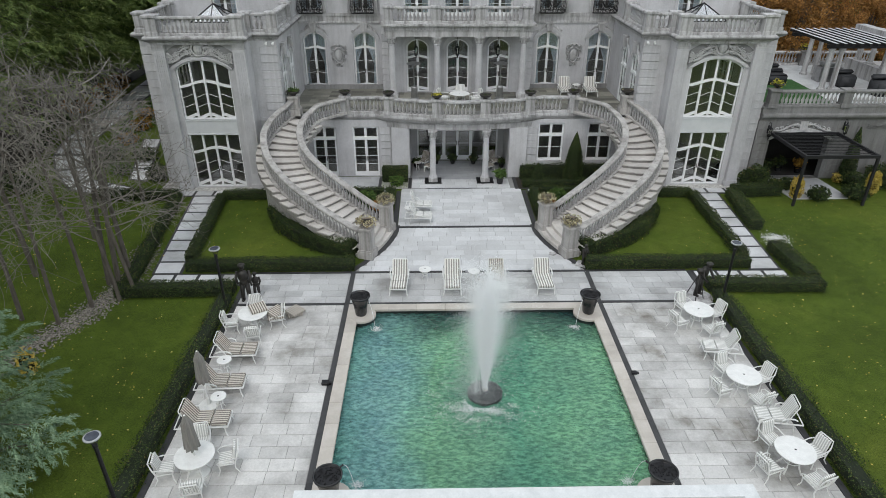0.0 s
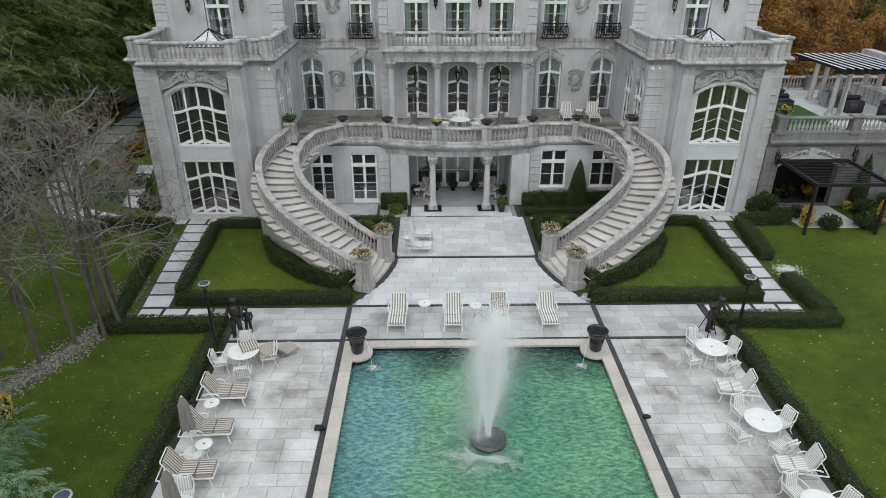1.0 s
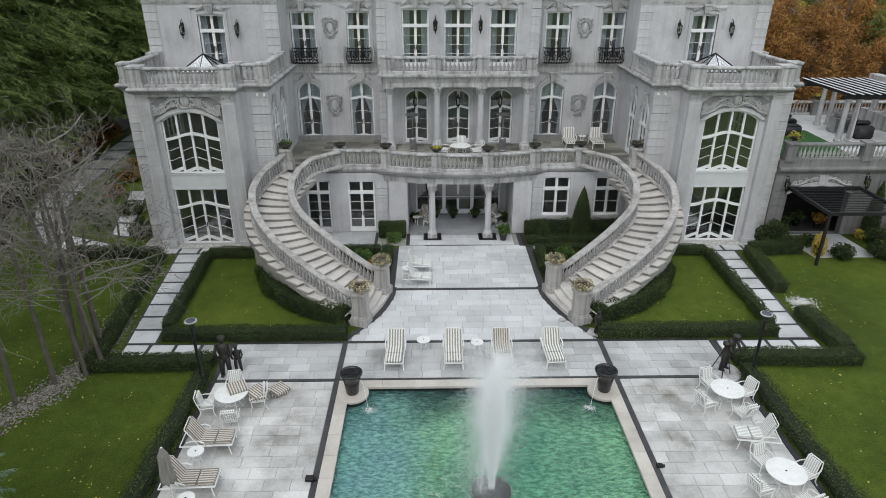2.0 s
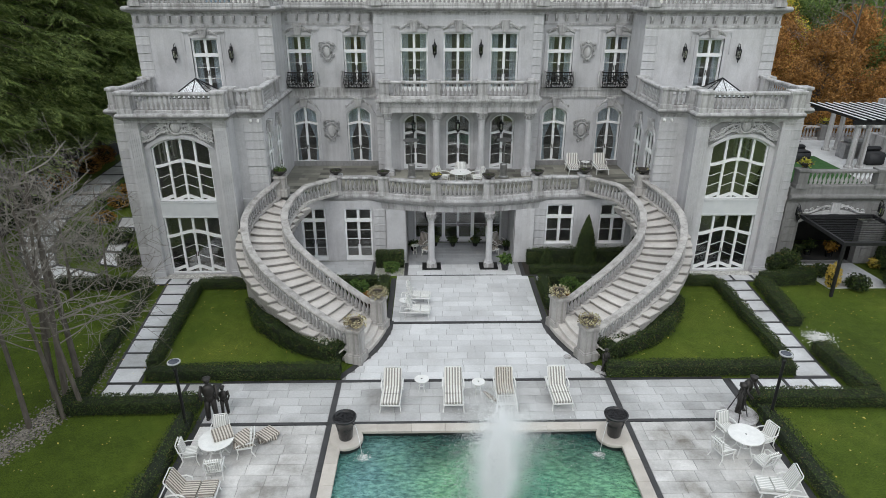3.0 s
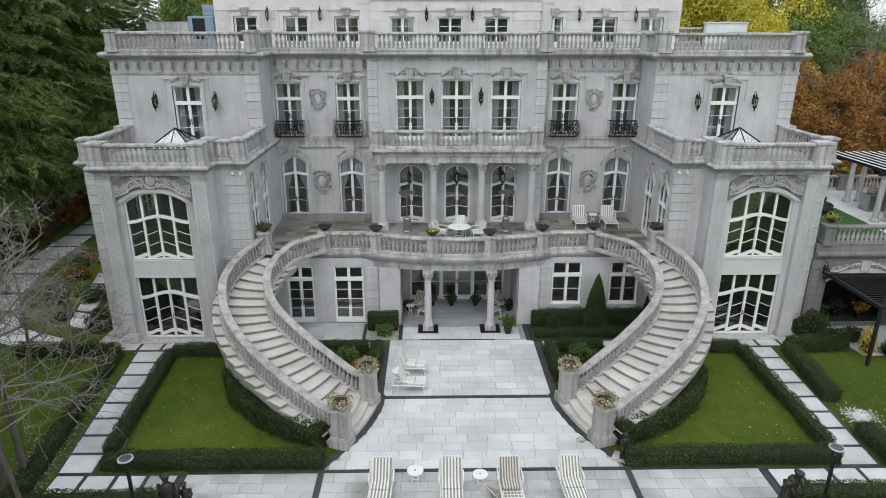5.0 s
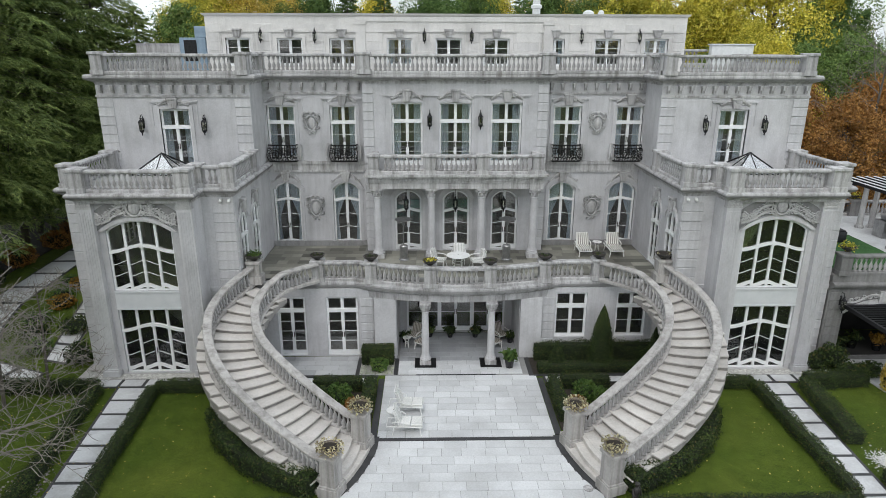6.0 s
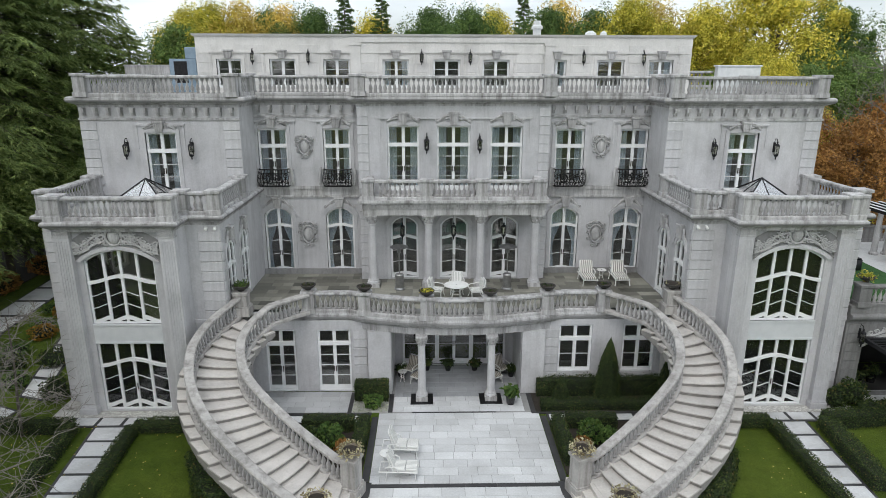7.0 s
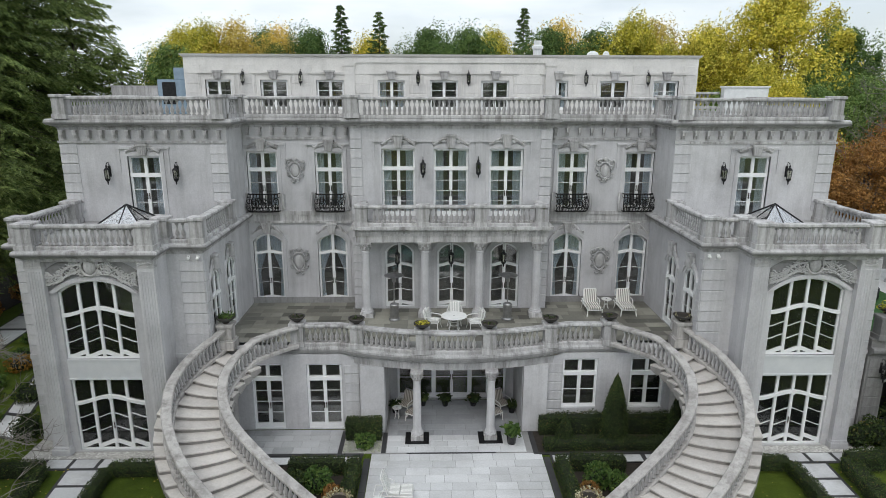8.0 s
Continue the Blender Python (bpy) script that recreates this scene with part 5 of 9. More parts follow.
# one sheet to the horizon with a hole for the pool
xs, ys = [-900, PX0, PX1, 900], [-300, PY0, PY1, 2500]
grid = [[bm.verts.new((x, y, -0.03)) for y in ys] for x in xs]
for i in range(3):
    for j in range(3):
        if (i, j) != (1, 1):
            bm.faces.new((grid[i][j], grid[i + 1][j], grid[i + 1][j + 1], grid[i][j + 1]))
tagged(part("ground", bm, LAWN), "mown green lawn with fallen yellow leaves", "lawn", kind="structure")

POOLWALL = surface("dark_pool_plaster", [(0.3, (0.008, 0.016, 0.015)), (0.7, (0.02, 0.03, 0.028))], 0.6, 10, 0.5, 0)
bm = bmesh.new()
box(bm, PX0 - 0.2, PX1 + 0.2, PY0 - 0.2, PY1 + 0.2, -1.8, -1.6)
box(bm, PX0 - 0.2, PX0, PY0, PY1, -1.6, -0.03)
box(bm, PX1, PX1 + 0.2, PY0, PY1, -1.6, -0.03)
box(bm, PX0 - 0.2, PX1 + 0.2, PY1, PY1 + 0.2, -1.6, -0.03)
box(bm, PX0 - 0.2, PX1 + 0.2, PY0 - 0.2, PY0, -1.6, -0.03)
tagged(part("pool_basin", bm, POOLWALL), "dark green plastered pool basin", "pool", kind="structure")


def water_material():
    """Green water: blue towards the left, darker at the far side, with glinting ripples and ripple light painted in."""
    m, n, l, b = base_material("pool_water")
    tc = n.new("ShaderNodeTexCoord")
    warp = noisy(n, l, 0.5, 3, 0.6)
    add = n.new("ShaderNodeVectorMath")
    add.operation = "MULTIPLY_ADD"
    l.new(warp.outputs["Color"], add.inputs[0])
    add.inputs[1].default_value = (3.2, 3.2, 0)
    l.new(tc.outputs["Object"], add.inputs[2])
    sep = n.new("ShaderNodeSeparateXYZ")
    l.new(add.outputs["Vector"], sep.inputs["Vector"])
    rx = n.new("ShaderNodeMapRange")
    rx.inputs["From Min"].default_value, rx.inputs["From Max"].default_value = -3.2, 6.4
    l.new(sep.outputs["X"], rx.inputs["Value"])
    r = ramp(n, [(0.0, (0.13, 0.36, 0.32)), (0.14, (0.24, 0.5, 0.49)), (0.22, (0.23, 0.5, 0.44)), (0.34, (0.22, 0.5, 0.31)), (0.48, (0.19, 0.46, 0.3)), (0.62, (0.13, 0.4, 0.27)), (0.78, (0.21, 0.5, 0.31)), (1.0, (0.23, 0.53, 0.32))])
    l.new(rx.outputs["Result"], r.inputs["Fac"])
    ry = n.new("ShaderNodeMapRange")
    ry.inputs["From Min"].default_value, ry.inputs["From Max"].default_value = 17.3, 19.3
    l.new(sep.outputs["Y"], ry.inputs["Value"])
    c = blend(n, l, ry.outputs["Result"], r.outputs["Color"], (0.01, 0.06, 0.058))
    big = noisy(n, l, 0.45, 3, 0.6)
    br = ramp(n, [(0.34, (0.82, 0.85, 0.88)), (0.64, (1.12, 1.1, 1.04))])
    l.new(big.outputs["Fac"], br.inputs["Fac"])
    c = blend(n, l, 1.0, c, br.outputs["Color"], "MULTIPLY")
    # light and dark flecks of the ripples, painted into the base colour
    g = noisy(n, l, 4.5, 4, 0.6, (1.0, 2.0, 1.0))
    gr = ramp(n, [(0.4, (0.6, 0.66, 0.68)), (0.5, (0.95, 0.96, 0.96)), (0.62, (1.3, 1.26, 1.24))])
    l.new(g.outputs["Fac"], gr.inputs["Fac"])
    c = blend(n, l, 1.0, c, gr.outputs["Color"], "MULTIPLY")
    l.new(c, b.inputs["Base Color"])
    b.inputs["Roughness"].default_value = 0.04
    b.inputs["IOR"].default_value = 1.45
    b.inputs["Specular IOR Level"].default_value = 0.9
    rip = noisy(n, l, 5.5, 3, 0.55, (1.0, 1.9, 1.0))
    bumped(n, l, b, rip.outputs["Fac"], 1.0, 0.4)
    return m


WATER = water_material()
# rippled surface: wave trains that spread from the fountain, and wind chop
bm = bmesh.new()
NX, NY = 220, 226
rows = []
for j in range(NY + 1):
    y = PY0 + 0.004 + (PY1 - PY0 - 0.008) * j / NY
    row = []
    for i in range(NX + 1):
        x = PX0 + 0.004 + (PX1 - PX0 - 0.008) * i / NX
        d = math.hypot(x - 0.05, y - 13.05)
        z = 0.007 * math.sin(d * 15 - 0.6 * math.sin(3 * math.atan2(y - 13, x))) / (0.6 + 0.5 * d)
        z += 0.03 * noise.noise((x * 2.6, y * 4.2, 1.0)) + 0.024 * noise.noise((x * 6.0, y * 9.0, 4.0)) + 0.018 * noise.noise((x * 11, y * 15, 9.0))
        row.append(bm.verts.new((x, y, -0.2 + z)))
    rows.append(row)
for a, b in zip(rows, rows[1:]):
    for i in range(NX):
        bm.faces.new((a[i], a[i + 1], b[i + 1], b[i]))
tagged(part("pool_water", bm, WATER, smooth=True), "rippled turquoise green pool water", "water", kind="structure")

# beds under the slabs
bm = bmesh.new()
for q in ((-9.3, -5.09, 5.0, 18.05), (5.09, 9.3, 5.0, 18.05), (-5.09, 5.09, 5.0, 7.8), (-9.3, 9.3, 18.22, 20.5)):
    box(bm, *q, -0.06, -0.016)
prism(bm, [(-4.95, 20.63), (4.95, 20.63), (4.3, 21.95), (3.7, 22.9), (3.36, 24.0), (3.3, 25.0), (3.3, 34.0), (-3.3, 34.0), (-3.3, 25.0), (-3.36, 24.0), (-3.7, 22.9), (-4.3, 21.95)], -0.06, -0.016)
box(bm, -8.9, -4.15, 29.68, 31.48, -0.06, -0.016)
tagged(part("paving_bed", bm, JOINT), "grey mortar bed showing in the paving joints", "paving", kind="structure")

# coping, with round pads for the four planters
bm = bmesh.new()
edges = [PY0 - 0.55 + i * (18.06 - PY0 + 0.55) / 11 for i in range(12)]
cop = thing("pool_coping", "cream stone coping slabs round the pool", "coping", kind="structure")
for s in (-1, 1):
    for a, b in zip(edges, edges[1:]):
        bm = bmesh.new()
        box(bm, s * 4.49, s * 4.9, a + 0.003, b - 0.003, -0.07, 0.03, 0, 0.008)
        part("slab", bm, COPING, cop)
for y0 in (PY1 - 0.05, PY0 - 0.55):
    for i in range(8):
        bm = bmesh.new()
        w = 8.98 / 8
        box(bm, -4.49 + w * i + 0.003, -4.49 + w * (i + 1) - 0.003, y0, y0 + (0.39 if y0 > 10 else 0.59), -0.07, 0.03, 0, 0.008)
        part("slab", bm, COPING, cop)
for sx in (-1, 1):
    for py in (17.36, 8.85):
        bm = bmesh.new()
        lathe(bm, [(0.54, -0.05), (0.54, 0.02), (0.52, 0.045)], 24, (sx * 4.34, py, 0))
        part("slab", bm, COPING, cop)
        bm = bmesh.new()
        lathe(bm, [(0.5, -0.6), (0.5, -0.05)], 24, (sx * 4.34, py, 0))
        part("pad_wall", bm, POOLWALL, cop, "dark tiled side under the round pad")

# black bands
bands = thing("paving_band", "black granite border bands and a step's shadow strip in the paving", "paving", kind="structure")


def band(x0, x1, y0, y1, n=1, along_x=True):
    for i in range(n):
        bm = bmesh.new()
        if along_x:
            w = (x1 - x0) / n
            box(bm, x0 + w * i + 0.003, x0 + w * (i + 1) - 0.003, y0, y1, -0.05, 0.006)
        else:
            w = (y1 - y0) / n
            box(bm, x0, x1, y0 + w * i + 0.003, y0 + w * (i + 1) - 0.003, -0.05, 0.006)
        part("slab", bm, BLACK, bands)


for s in (-1, 1):
    a, b = sorted((s * 4.905, s * 5.085))
    band(a, b, 5.0, 18.06, 12, False)
    band(a, b, 18.21, 20.49, 3, False)
    a, b = sorted((s * 9.31, s * 9.5))
    band(a, b, 5.0, 20.5, 14, False)
    a, b = sorted((s * 3.32, s * 3.56))
    band(a, b, 25.1, 29.3, 4, False)
band(-9.3, 9.3, 18.065, 18.205, 18)
band(-9.3, 9.3, 20.495, 20.63, 18)
band(-3.3, 3.3, 24.78, 24.95, 6)
# thin dark strip that draws the shadow line of a step at the loggia
band(-1.95, 1.55, 29.62, 29.68, 2)
band(-8.9, -3.6, 29.5, 29.66, 5)
band(-2.94, -2.77, 29.68, 31.18, 2, False)
band(-4.62, -4.46, 29.68, 31.3, 2, False)
band(3.0, 3.2, 29.5, 31.2, 2, False)
band(3.2, 8.8, 29.48, 29.62, 5)
for s in (-1, 1):
    line = spline([(s * 3.33, 25.05, 0), (s * 3.4, 24.1, 0), (s * 3.8, 22.77, 0), (s * 4.4, 21.7, 0), (s * 5.05, 20.75, 0)], 13)
    for a, b in zip(line, line[1:]):
        bm = bmesh.new()
        sweep(bm, [a, a.lerp(b, 0.5), b], [(-0.12, -0.05), (0.12, -0.05), (0.12, 0.007), (-0.12, 0.007)])
        part("slab", bm, BLACK, bands)

# stepping paths of white pavers set in black joints
paths = thing("garden_path", "white square pavers with black joints between lawns", "path", kind="structure")
def strip(quad, n, name="paver"):
    """Black bed and n pavers along a four-cornered strip: a0, a1 at the start, b0, b1 at the end."""
    a0, a1, b0, b1 = [Vector((*p, 0)) for p in quad]
    bm = bmesh.new()
    e0, e1 = (a1 - a0).normalized() * 0.12, (b1 - b0).normalized() * 0.12
    prism(bm, [(p.x, p.y) for p in (a0 - e0, a1 + e0, b1 + e1, b0 - e1)], -0.06, -0.004)
    part("joint_bed", bm, BLACK, paths)
    for i in range(n):
        t0, t1 = i / n + 0.075 / n, (i + 1) / n - 0.075 / n
        bm = bmesh.new()
        prism(bm, [(p.x, p.y) for p in (a0.lerp(b0, t0), a1.lerp(b1, t0), a1.lerp(b1, t1), a0.lerp(b0, t1))], -0.05, 0.012)
        part(name, bm, PAVER, paths)


strip([(-13.45, 20.55), (-12.42, 20.55), (-14.42, 28.75), (-13.1, 28.75)], 8)
strip([(-13.5, 19.6), (-13.5, 20.45), (-9.52, 19.68), (-9.52, 20.42)], 4)
strip([(12.2, 20.55), (13.35, 20.55), (12.72, 28.75), (13.95, 28.75)], 8)
strip([(9.52, 20.42), (9.52, 19.62), (13.55, 20.4), (13.55, 19.55)], 4)
strip([(-16.6, 28.85), (-16.6, 29.4), (-10.4, 28.85), (-10.4, 29.4)], 6)
strip([(10.4, 29.4), (10.4, 28.85), (15.6, 29.4), (15.6, 28.85)], 5)
strip([(3.6, 29.4), (3.6, 28.95), (8.4, 29.4), (8.4, 28.95)], 4)
strip([(-8.4, 29.4), (-8.4, 28.95), (-3.65, 29.4), (-3.65, 28.95)], 4)
# side walk round the house
walkway = [((-27.6, 60.0), (-25.8, 60.0), 9), ((-26.1, 38.2), (-24.25, 38.2), 1), ((-25.3, 35.3), (-23.45, 35.3), 1), ((-23.8, 32.6), (-22.4, 33.2), 1), ((-21.7, 29.9), (-21.1, 31.15), 2), ((-18.4, 28.55), (-18.3, 29.95), 1)]
for (l0, r0, n_), (l1, r1, _) in zip(walkway, walkway[1:]):
    strip([l0, r0, l1, r1], n_)
strip([(-18.9, 31.2), (-17.9, 30.9), (-20.9, 38.4), (-19.9, 38.4)], 4)

def bed(name, pts, material, label, z=0.0):
    bm = bmesh.new()
    prism(bm, pts, -0.06, z)
    return tagged(part(name, bm, material), label, "bed", kind="structure")


for s in (-1, 1):
    bed("gravel_strip", [(s * x, y) for x, y in ((10.0, 29.44), (16.6, 29.44), (16.6, 30.9), (10.0, 30.9))][::s], GRAVEL, "white gravel strip along the house wall", 0.004)
    bed("planting_bed", [(s * x, y) for x, y in ((3.6, 25.4), (8.4, 26.0), (9.0, 28.9), (3.6, 28.9))][::s], SOIL, "dark mulched planting bed", -0.004)
bed("planting_bed", [(3.2, 29.63), (9.3, 29.63), (9.3, 31.5), (3.2, 31.5)], SOIL, "dark mulched planting bed", -0.004)
bed("planting_bed", [(-4.45, 29.68), (-2.95, 29.68), (-2.95, 31.18), (-4.45, 31.18)], GRAVEL, "white pebble bed with a shrub", -0.002)

# ---- plants ----
def leaf_material(name, stops, rough=0.7, sheen=0.0, see=0.25):
    """Leaves: each its own shade, a little light coming through."""
    m, n, l, b = base_material(name)
    geo = n.new("ShaderNodeNewGeometry")
    r = ramp(n, stops)
    l.new(geo.outputs["Random Per Island"], r.inputs["Fac"])
    t = noisy(n, l, 0.9, 3, 0.5)
    tr = ramp(n, [(0.3, (0.7, 0.72, 0.7)), (0.7, (1.3, 1.28, 1.2))])
    l.new(t.outputs["Fac"], tr.inputs["Fac"])
    oi = n.new("ShaderNodeObjectInfo")
    orr = ramp(n, [(0.0, (0.85, 0.88, 0.85)), (1.0, (1.15, 1.12, 1.1))])
    l.new(oi.outputs["Random"], orr.inputs["Fac"])
    c = blend(n, l, 1.0, blend(n, l, 1.0, r.outputs["Color"], tr.outputs["Color"], "MULTIPLY"), orr.outputs["Color"], "MULTIPLY")
    l.new(c, b.inputs["Base Color"])
    b.inputs["Roughness"].default_value = rough
    b.inputs["Specular IOR Level"].default_value = 0.3
    tl = n.new("ShaderNodeBsdfTranslucent")
    l.new(c, tl.inputs["Color"])
    mx = n.new("ShaderNodeMixShader")
    mx.inputs[0].default_value = see
    l.new(b.outputs["BSDF"], mx.inputs[1])
    l.new(tl.outputs["BSDF"], mx.inputs[2])
    l.new(mx.outputs["Shader"], n["Material Output"].inputs["Surface"])
    return m


HEDGE = leaf_material("boxwood_leaves", [(0.0, (0.012, 0.025, 0.008)), (0.5, (0.031, 0.054, 0.015)), (0.93, (0.085, 0.12, 0.03)), (1.0, (0.18, 0.13, 0.05))], see=0.12)
SHRUB = leaf_material("bright_shrub_leaves", [(0.0, (0.04, 0.09, 0.02)), (0.6, (0.09, 0.16, 0.04)), (1.0, (0.17, 0.24, 0.06))])
GOLD = leaf_material("golden_leaves", [(0.0, (0.4, 0.29, 0.06)), (0.5, (0.7, 0.52, 0.1)), (1.0, (0.88, 0.72, 0.25))], see=0.35)
RUST = leaf_material("rust_leaves", [(0.0, (0.16, 0.085, 0.03)), (0.5, (0.33, 0.16, 0.05)), (1.0, (0.5, 0.27, 0.08))], see=0.25)
YELLOWGREEN = leaf_material("yellowing_leaves", [(0.0, (0.22, 0.25, 0.03)), (0.45, (0.56, 0.5, 0.06)), (1.0, (0.88, 0.74, 0.15))], see=0.3)
GREENTREE = leaf_material("green_tree_leaves", [(0.0, (0.07, 0.13, 0.035)), (0.5, (0.16, 0.25, 0.07)), (1.0, (0.28, 0.37, 0.11))], see=0.25)
NEEDLE = leaf_material("dark_spruce_needles", [(0.0, (0.09, 0.14, 0.05)), (0.5, (0.2, 0.27, 0.09)), (1.0, (0.36, 0.43, 0.15))], see=0.45)
DEEPGREEN = leaf_material("deep_green_needles", [(0.0, (0.05, 0.1, 0.035)), (0.5, (0.12, 0.2, 0.06)), (1.0, (0.21, 0.3, 0.09))], see=0.45)
BLUEPINE = leaf_material("blue_green_pine_needles", [(0.0, (0.12, 0.2, 0.13)), (0.5, (0.24, 0.36, 0.24)), (1.0, (0.4, 0.52, 0.38))], see=0.35)
DRY = leaf_material("dried_flowers", [(0.0, (0.2, 0.15, 0.09)), (0.4, (0.48, 0.42, 0.26)), (1.0, (0.78, 0.74, 0.56))], see=0.3)
PALEBLOOM = leaf_material("pale_groundcover", [(0.0, (0.3, 0.32, 0.26)), (1.0, (0.62, 0.62, 0.52))], see=0.3)
EMBER = leaf_material("orange_leaves", [(0.0, (0.14, 0.09, 0.02)), (0.5, (0.36, 0.18, 0.03)), (1.0, (0.5, 0.28, 0.05))], see=0.35)
# near-black filling of hedges and shrubs; their inner shade is its colour
SHADE_CORE = surface("core", [(0.3, (0.008, 0.014, 0.006)), (0.7, (0.02, 0.028, 0.012))], 6, 30, 0.95, 0)
BARK = surface("grey_bark", [(0.3, (0.07, 0.06, 0.05)), (0.7, (0.15, 0.13, 0.11))], 3, 25, 0.95, 0.6, stretch=(3, 3, 0.5))
TWIG = surface("pale_bare_twigs", [(0.3, (0.12, 0.108, 0.094)), (0.7, (0.26, 0.238, 0.208))], 2, 10, 0.9, 0)


def leaves(pts, nrm, size, rng, flat=0.6, ratio=1.6, way=None):
    """Quads scattered at points, turned roughly along the given normals. Returns vertices and faces."""
    k = len(pts)
    n = nrm + rng.normal(0, flat, (k, 3))
    n /= np.linalg.norm(n, axis=1)[:, None] + 1e-9
    u = np.cross(n, rng.normal(size=(k, 3))) if way is None else way + rng.normal(0, 0.35, (k, 3))
    u /= np.linalg.norm(u, axis=1)[:, None] + 1e-9
    v = np.cross(n, u)
    v /= np.linalg.norm(v, axis=1)[:, None] + 1e-9
    s = (size * rng.uniform(0.6, 1.3, k))[:, None]
    a, b = u * s * 0.5 * ratio, v * s * 0.5
    vs = np.stack([pts - a, pts + b * 0.9, pts + a, pts - b * 0.9], 1).reshape(-1, 3)
    fs = np.arange(4 * k).reshape(-1, 4)
    return vs, fs


def cloud_mesh(name, groups):
    """One mesh out of (vertices, faces, material) groups."""
    me = bpy.data.meshes.new(name)
    vs, fs, mi, off = [], [], [], 0
    for i, (v, f, mat) in enumerate(groups):
        vs.append(v)
        fs += [tuple(int(q) + off for q in face) for face in f]
        mi += [i] * len(f)
        off += len(v)
        me.materials.append(mat)
    me.from_pydata(np.concatenate(vs).tolist(), [], fs)
    me.polygons.foreach_set("material_index", mi)
    me.update()
    return me


def bm_arrays(bm):
    bm.verts.index_update()
    v = np.array([x.co[:] for x in bm.verts])
    f = [[q.index for q in face.verts] for face in bm.faces]
    bm.free()
    return v, f


def hedge(path, w, h, label="clipped dark green box hedge", material=None, density=1150, size=0.036, seed=1, ragged=0.06):
    """A clipped hedge along a path: inner mass coloured as deep shade, and leaves all over it."""
    rng = np.random.default_rng(seed)
    line = along([(*p, 0) for p in path], max(3, int(sum((Vector((*b, 0)) - Vector((*a, 0))).length for a, b in zip(path, path[1:])) / 0.35)))
    bm = bmesh.new()
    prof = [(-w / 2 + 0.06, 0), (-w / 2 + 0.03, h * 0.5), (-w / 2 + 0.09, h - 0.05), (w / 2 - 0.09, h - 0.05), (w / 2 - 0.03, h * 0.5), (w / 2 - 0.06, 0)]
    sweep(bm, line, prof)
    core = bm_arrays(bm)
    L = sum((b - a).length for a, b in zip(line, line[1:]))
    k = int(L * (w + 2 * h) * density)
    seg = rng.uniform(0, len(line) - 1.001, k)
    i = seg.astype(int)
    P = np.array([p[:] for p in line])
    base = P[i] + (P[i + 1] - P[i]) * (seg - i)[:, None]
    d = P[i + 1] - P[i]
    d /= np.linalg.norm(d, axis=1)[:, None]
    side = np.stack([d[:, 1], -d[:, 0], 0 * d[:, 0]], 1)
    q = rng.uniform(0, w + 2 * h, k)
    off = np.where(q < h, -w / 2, np.where(q < h + w, q - h - w / 2, w / 2))
    z = np.where(q < h, q, np.where(q < h + w, h, w + 2 * h - q))
    nrm = np.where((q < h)[:, None], -side, np.where((q < h + w)[:, None], np.array([0, 0, 1.0]), side))
    lump = np.array([noise.noise((float(x) * 1.7, float(y) * 1.7, float(zz) * 1.7)) for x, y, zz in np.column_stack([base[:, :2] + side[:, :2] * off[:, None], z])])
    pts = base + side * off[:, None] + np.column_stack([0 * z, 0 * z, z]) + nrm * (rng.normal(0, ragged * 0.5, k) + lump * ragged * 1.6)[:, None]
    pts[:, 2] = np.maximum(pts[:, 2], 0.01)
    # the two ends
    ends = []
    for p, sgn, e in ((P[0], -1, 0), (P[-1], 1, -1)):
        m = int(w * h * density)
        dd = (P[1] - P[0]) if e == 0 else (P[-1] - P[-2])
        dd = dd / np.linalg.norm(dd)
        sd = np.array([dd[1], -dd[0], 0])
        ends.append((p + sd * rng.uniform(-w / 2, w / 2, m)[:, None] + np.column_stack([np.zeros(m), np.zeros(m), rng.uniform(0, h, m)]) + dd * sgn * rng.normal(0, 0.02, m)[:, None], np.tile(dd * sgn, (m, 1))))
    pts = np.concatenate([pts] + [e[0] for e in ends])
    nrm = np.concatenate([nrm] + [e[1] for e in ends])
    v, f = leaves(pts, nrm, size, rng)
    ob = thing("hedge", label, "hedge", (0, 0, 0), 0, "garden hedges")
    for n_, me in (("core", cloud_mesh("core", [(*core, SHADE_CORE)])), ("foliage", cloud_mesh("foliage", [(v, f, material or HEDGE)]))):
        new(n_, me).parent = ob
    return ob


def blob_points(k, rng, rx, ry, rz, lumps=0.25, seed=0.0, shell=0.35):
    d = rng.normal(size=(k, 3))
    d /= np.linalg.norm(d, axis=1)[:, None]
    r = 1 - shell * rng.uniform(0, 1, k) ** 2
    wob = np.array([noise.noise((x * 2.2 + seed, y * 2.2, z * 2.2)) for x, y, z in d.tolist()])
    p = d * (r * (1 + lumps * wob))[:, None] * np.array([rx, ry, rz])
    return p, d


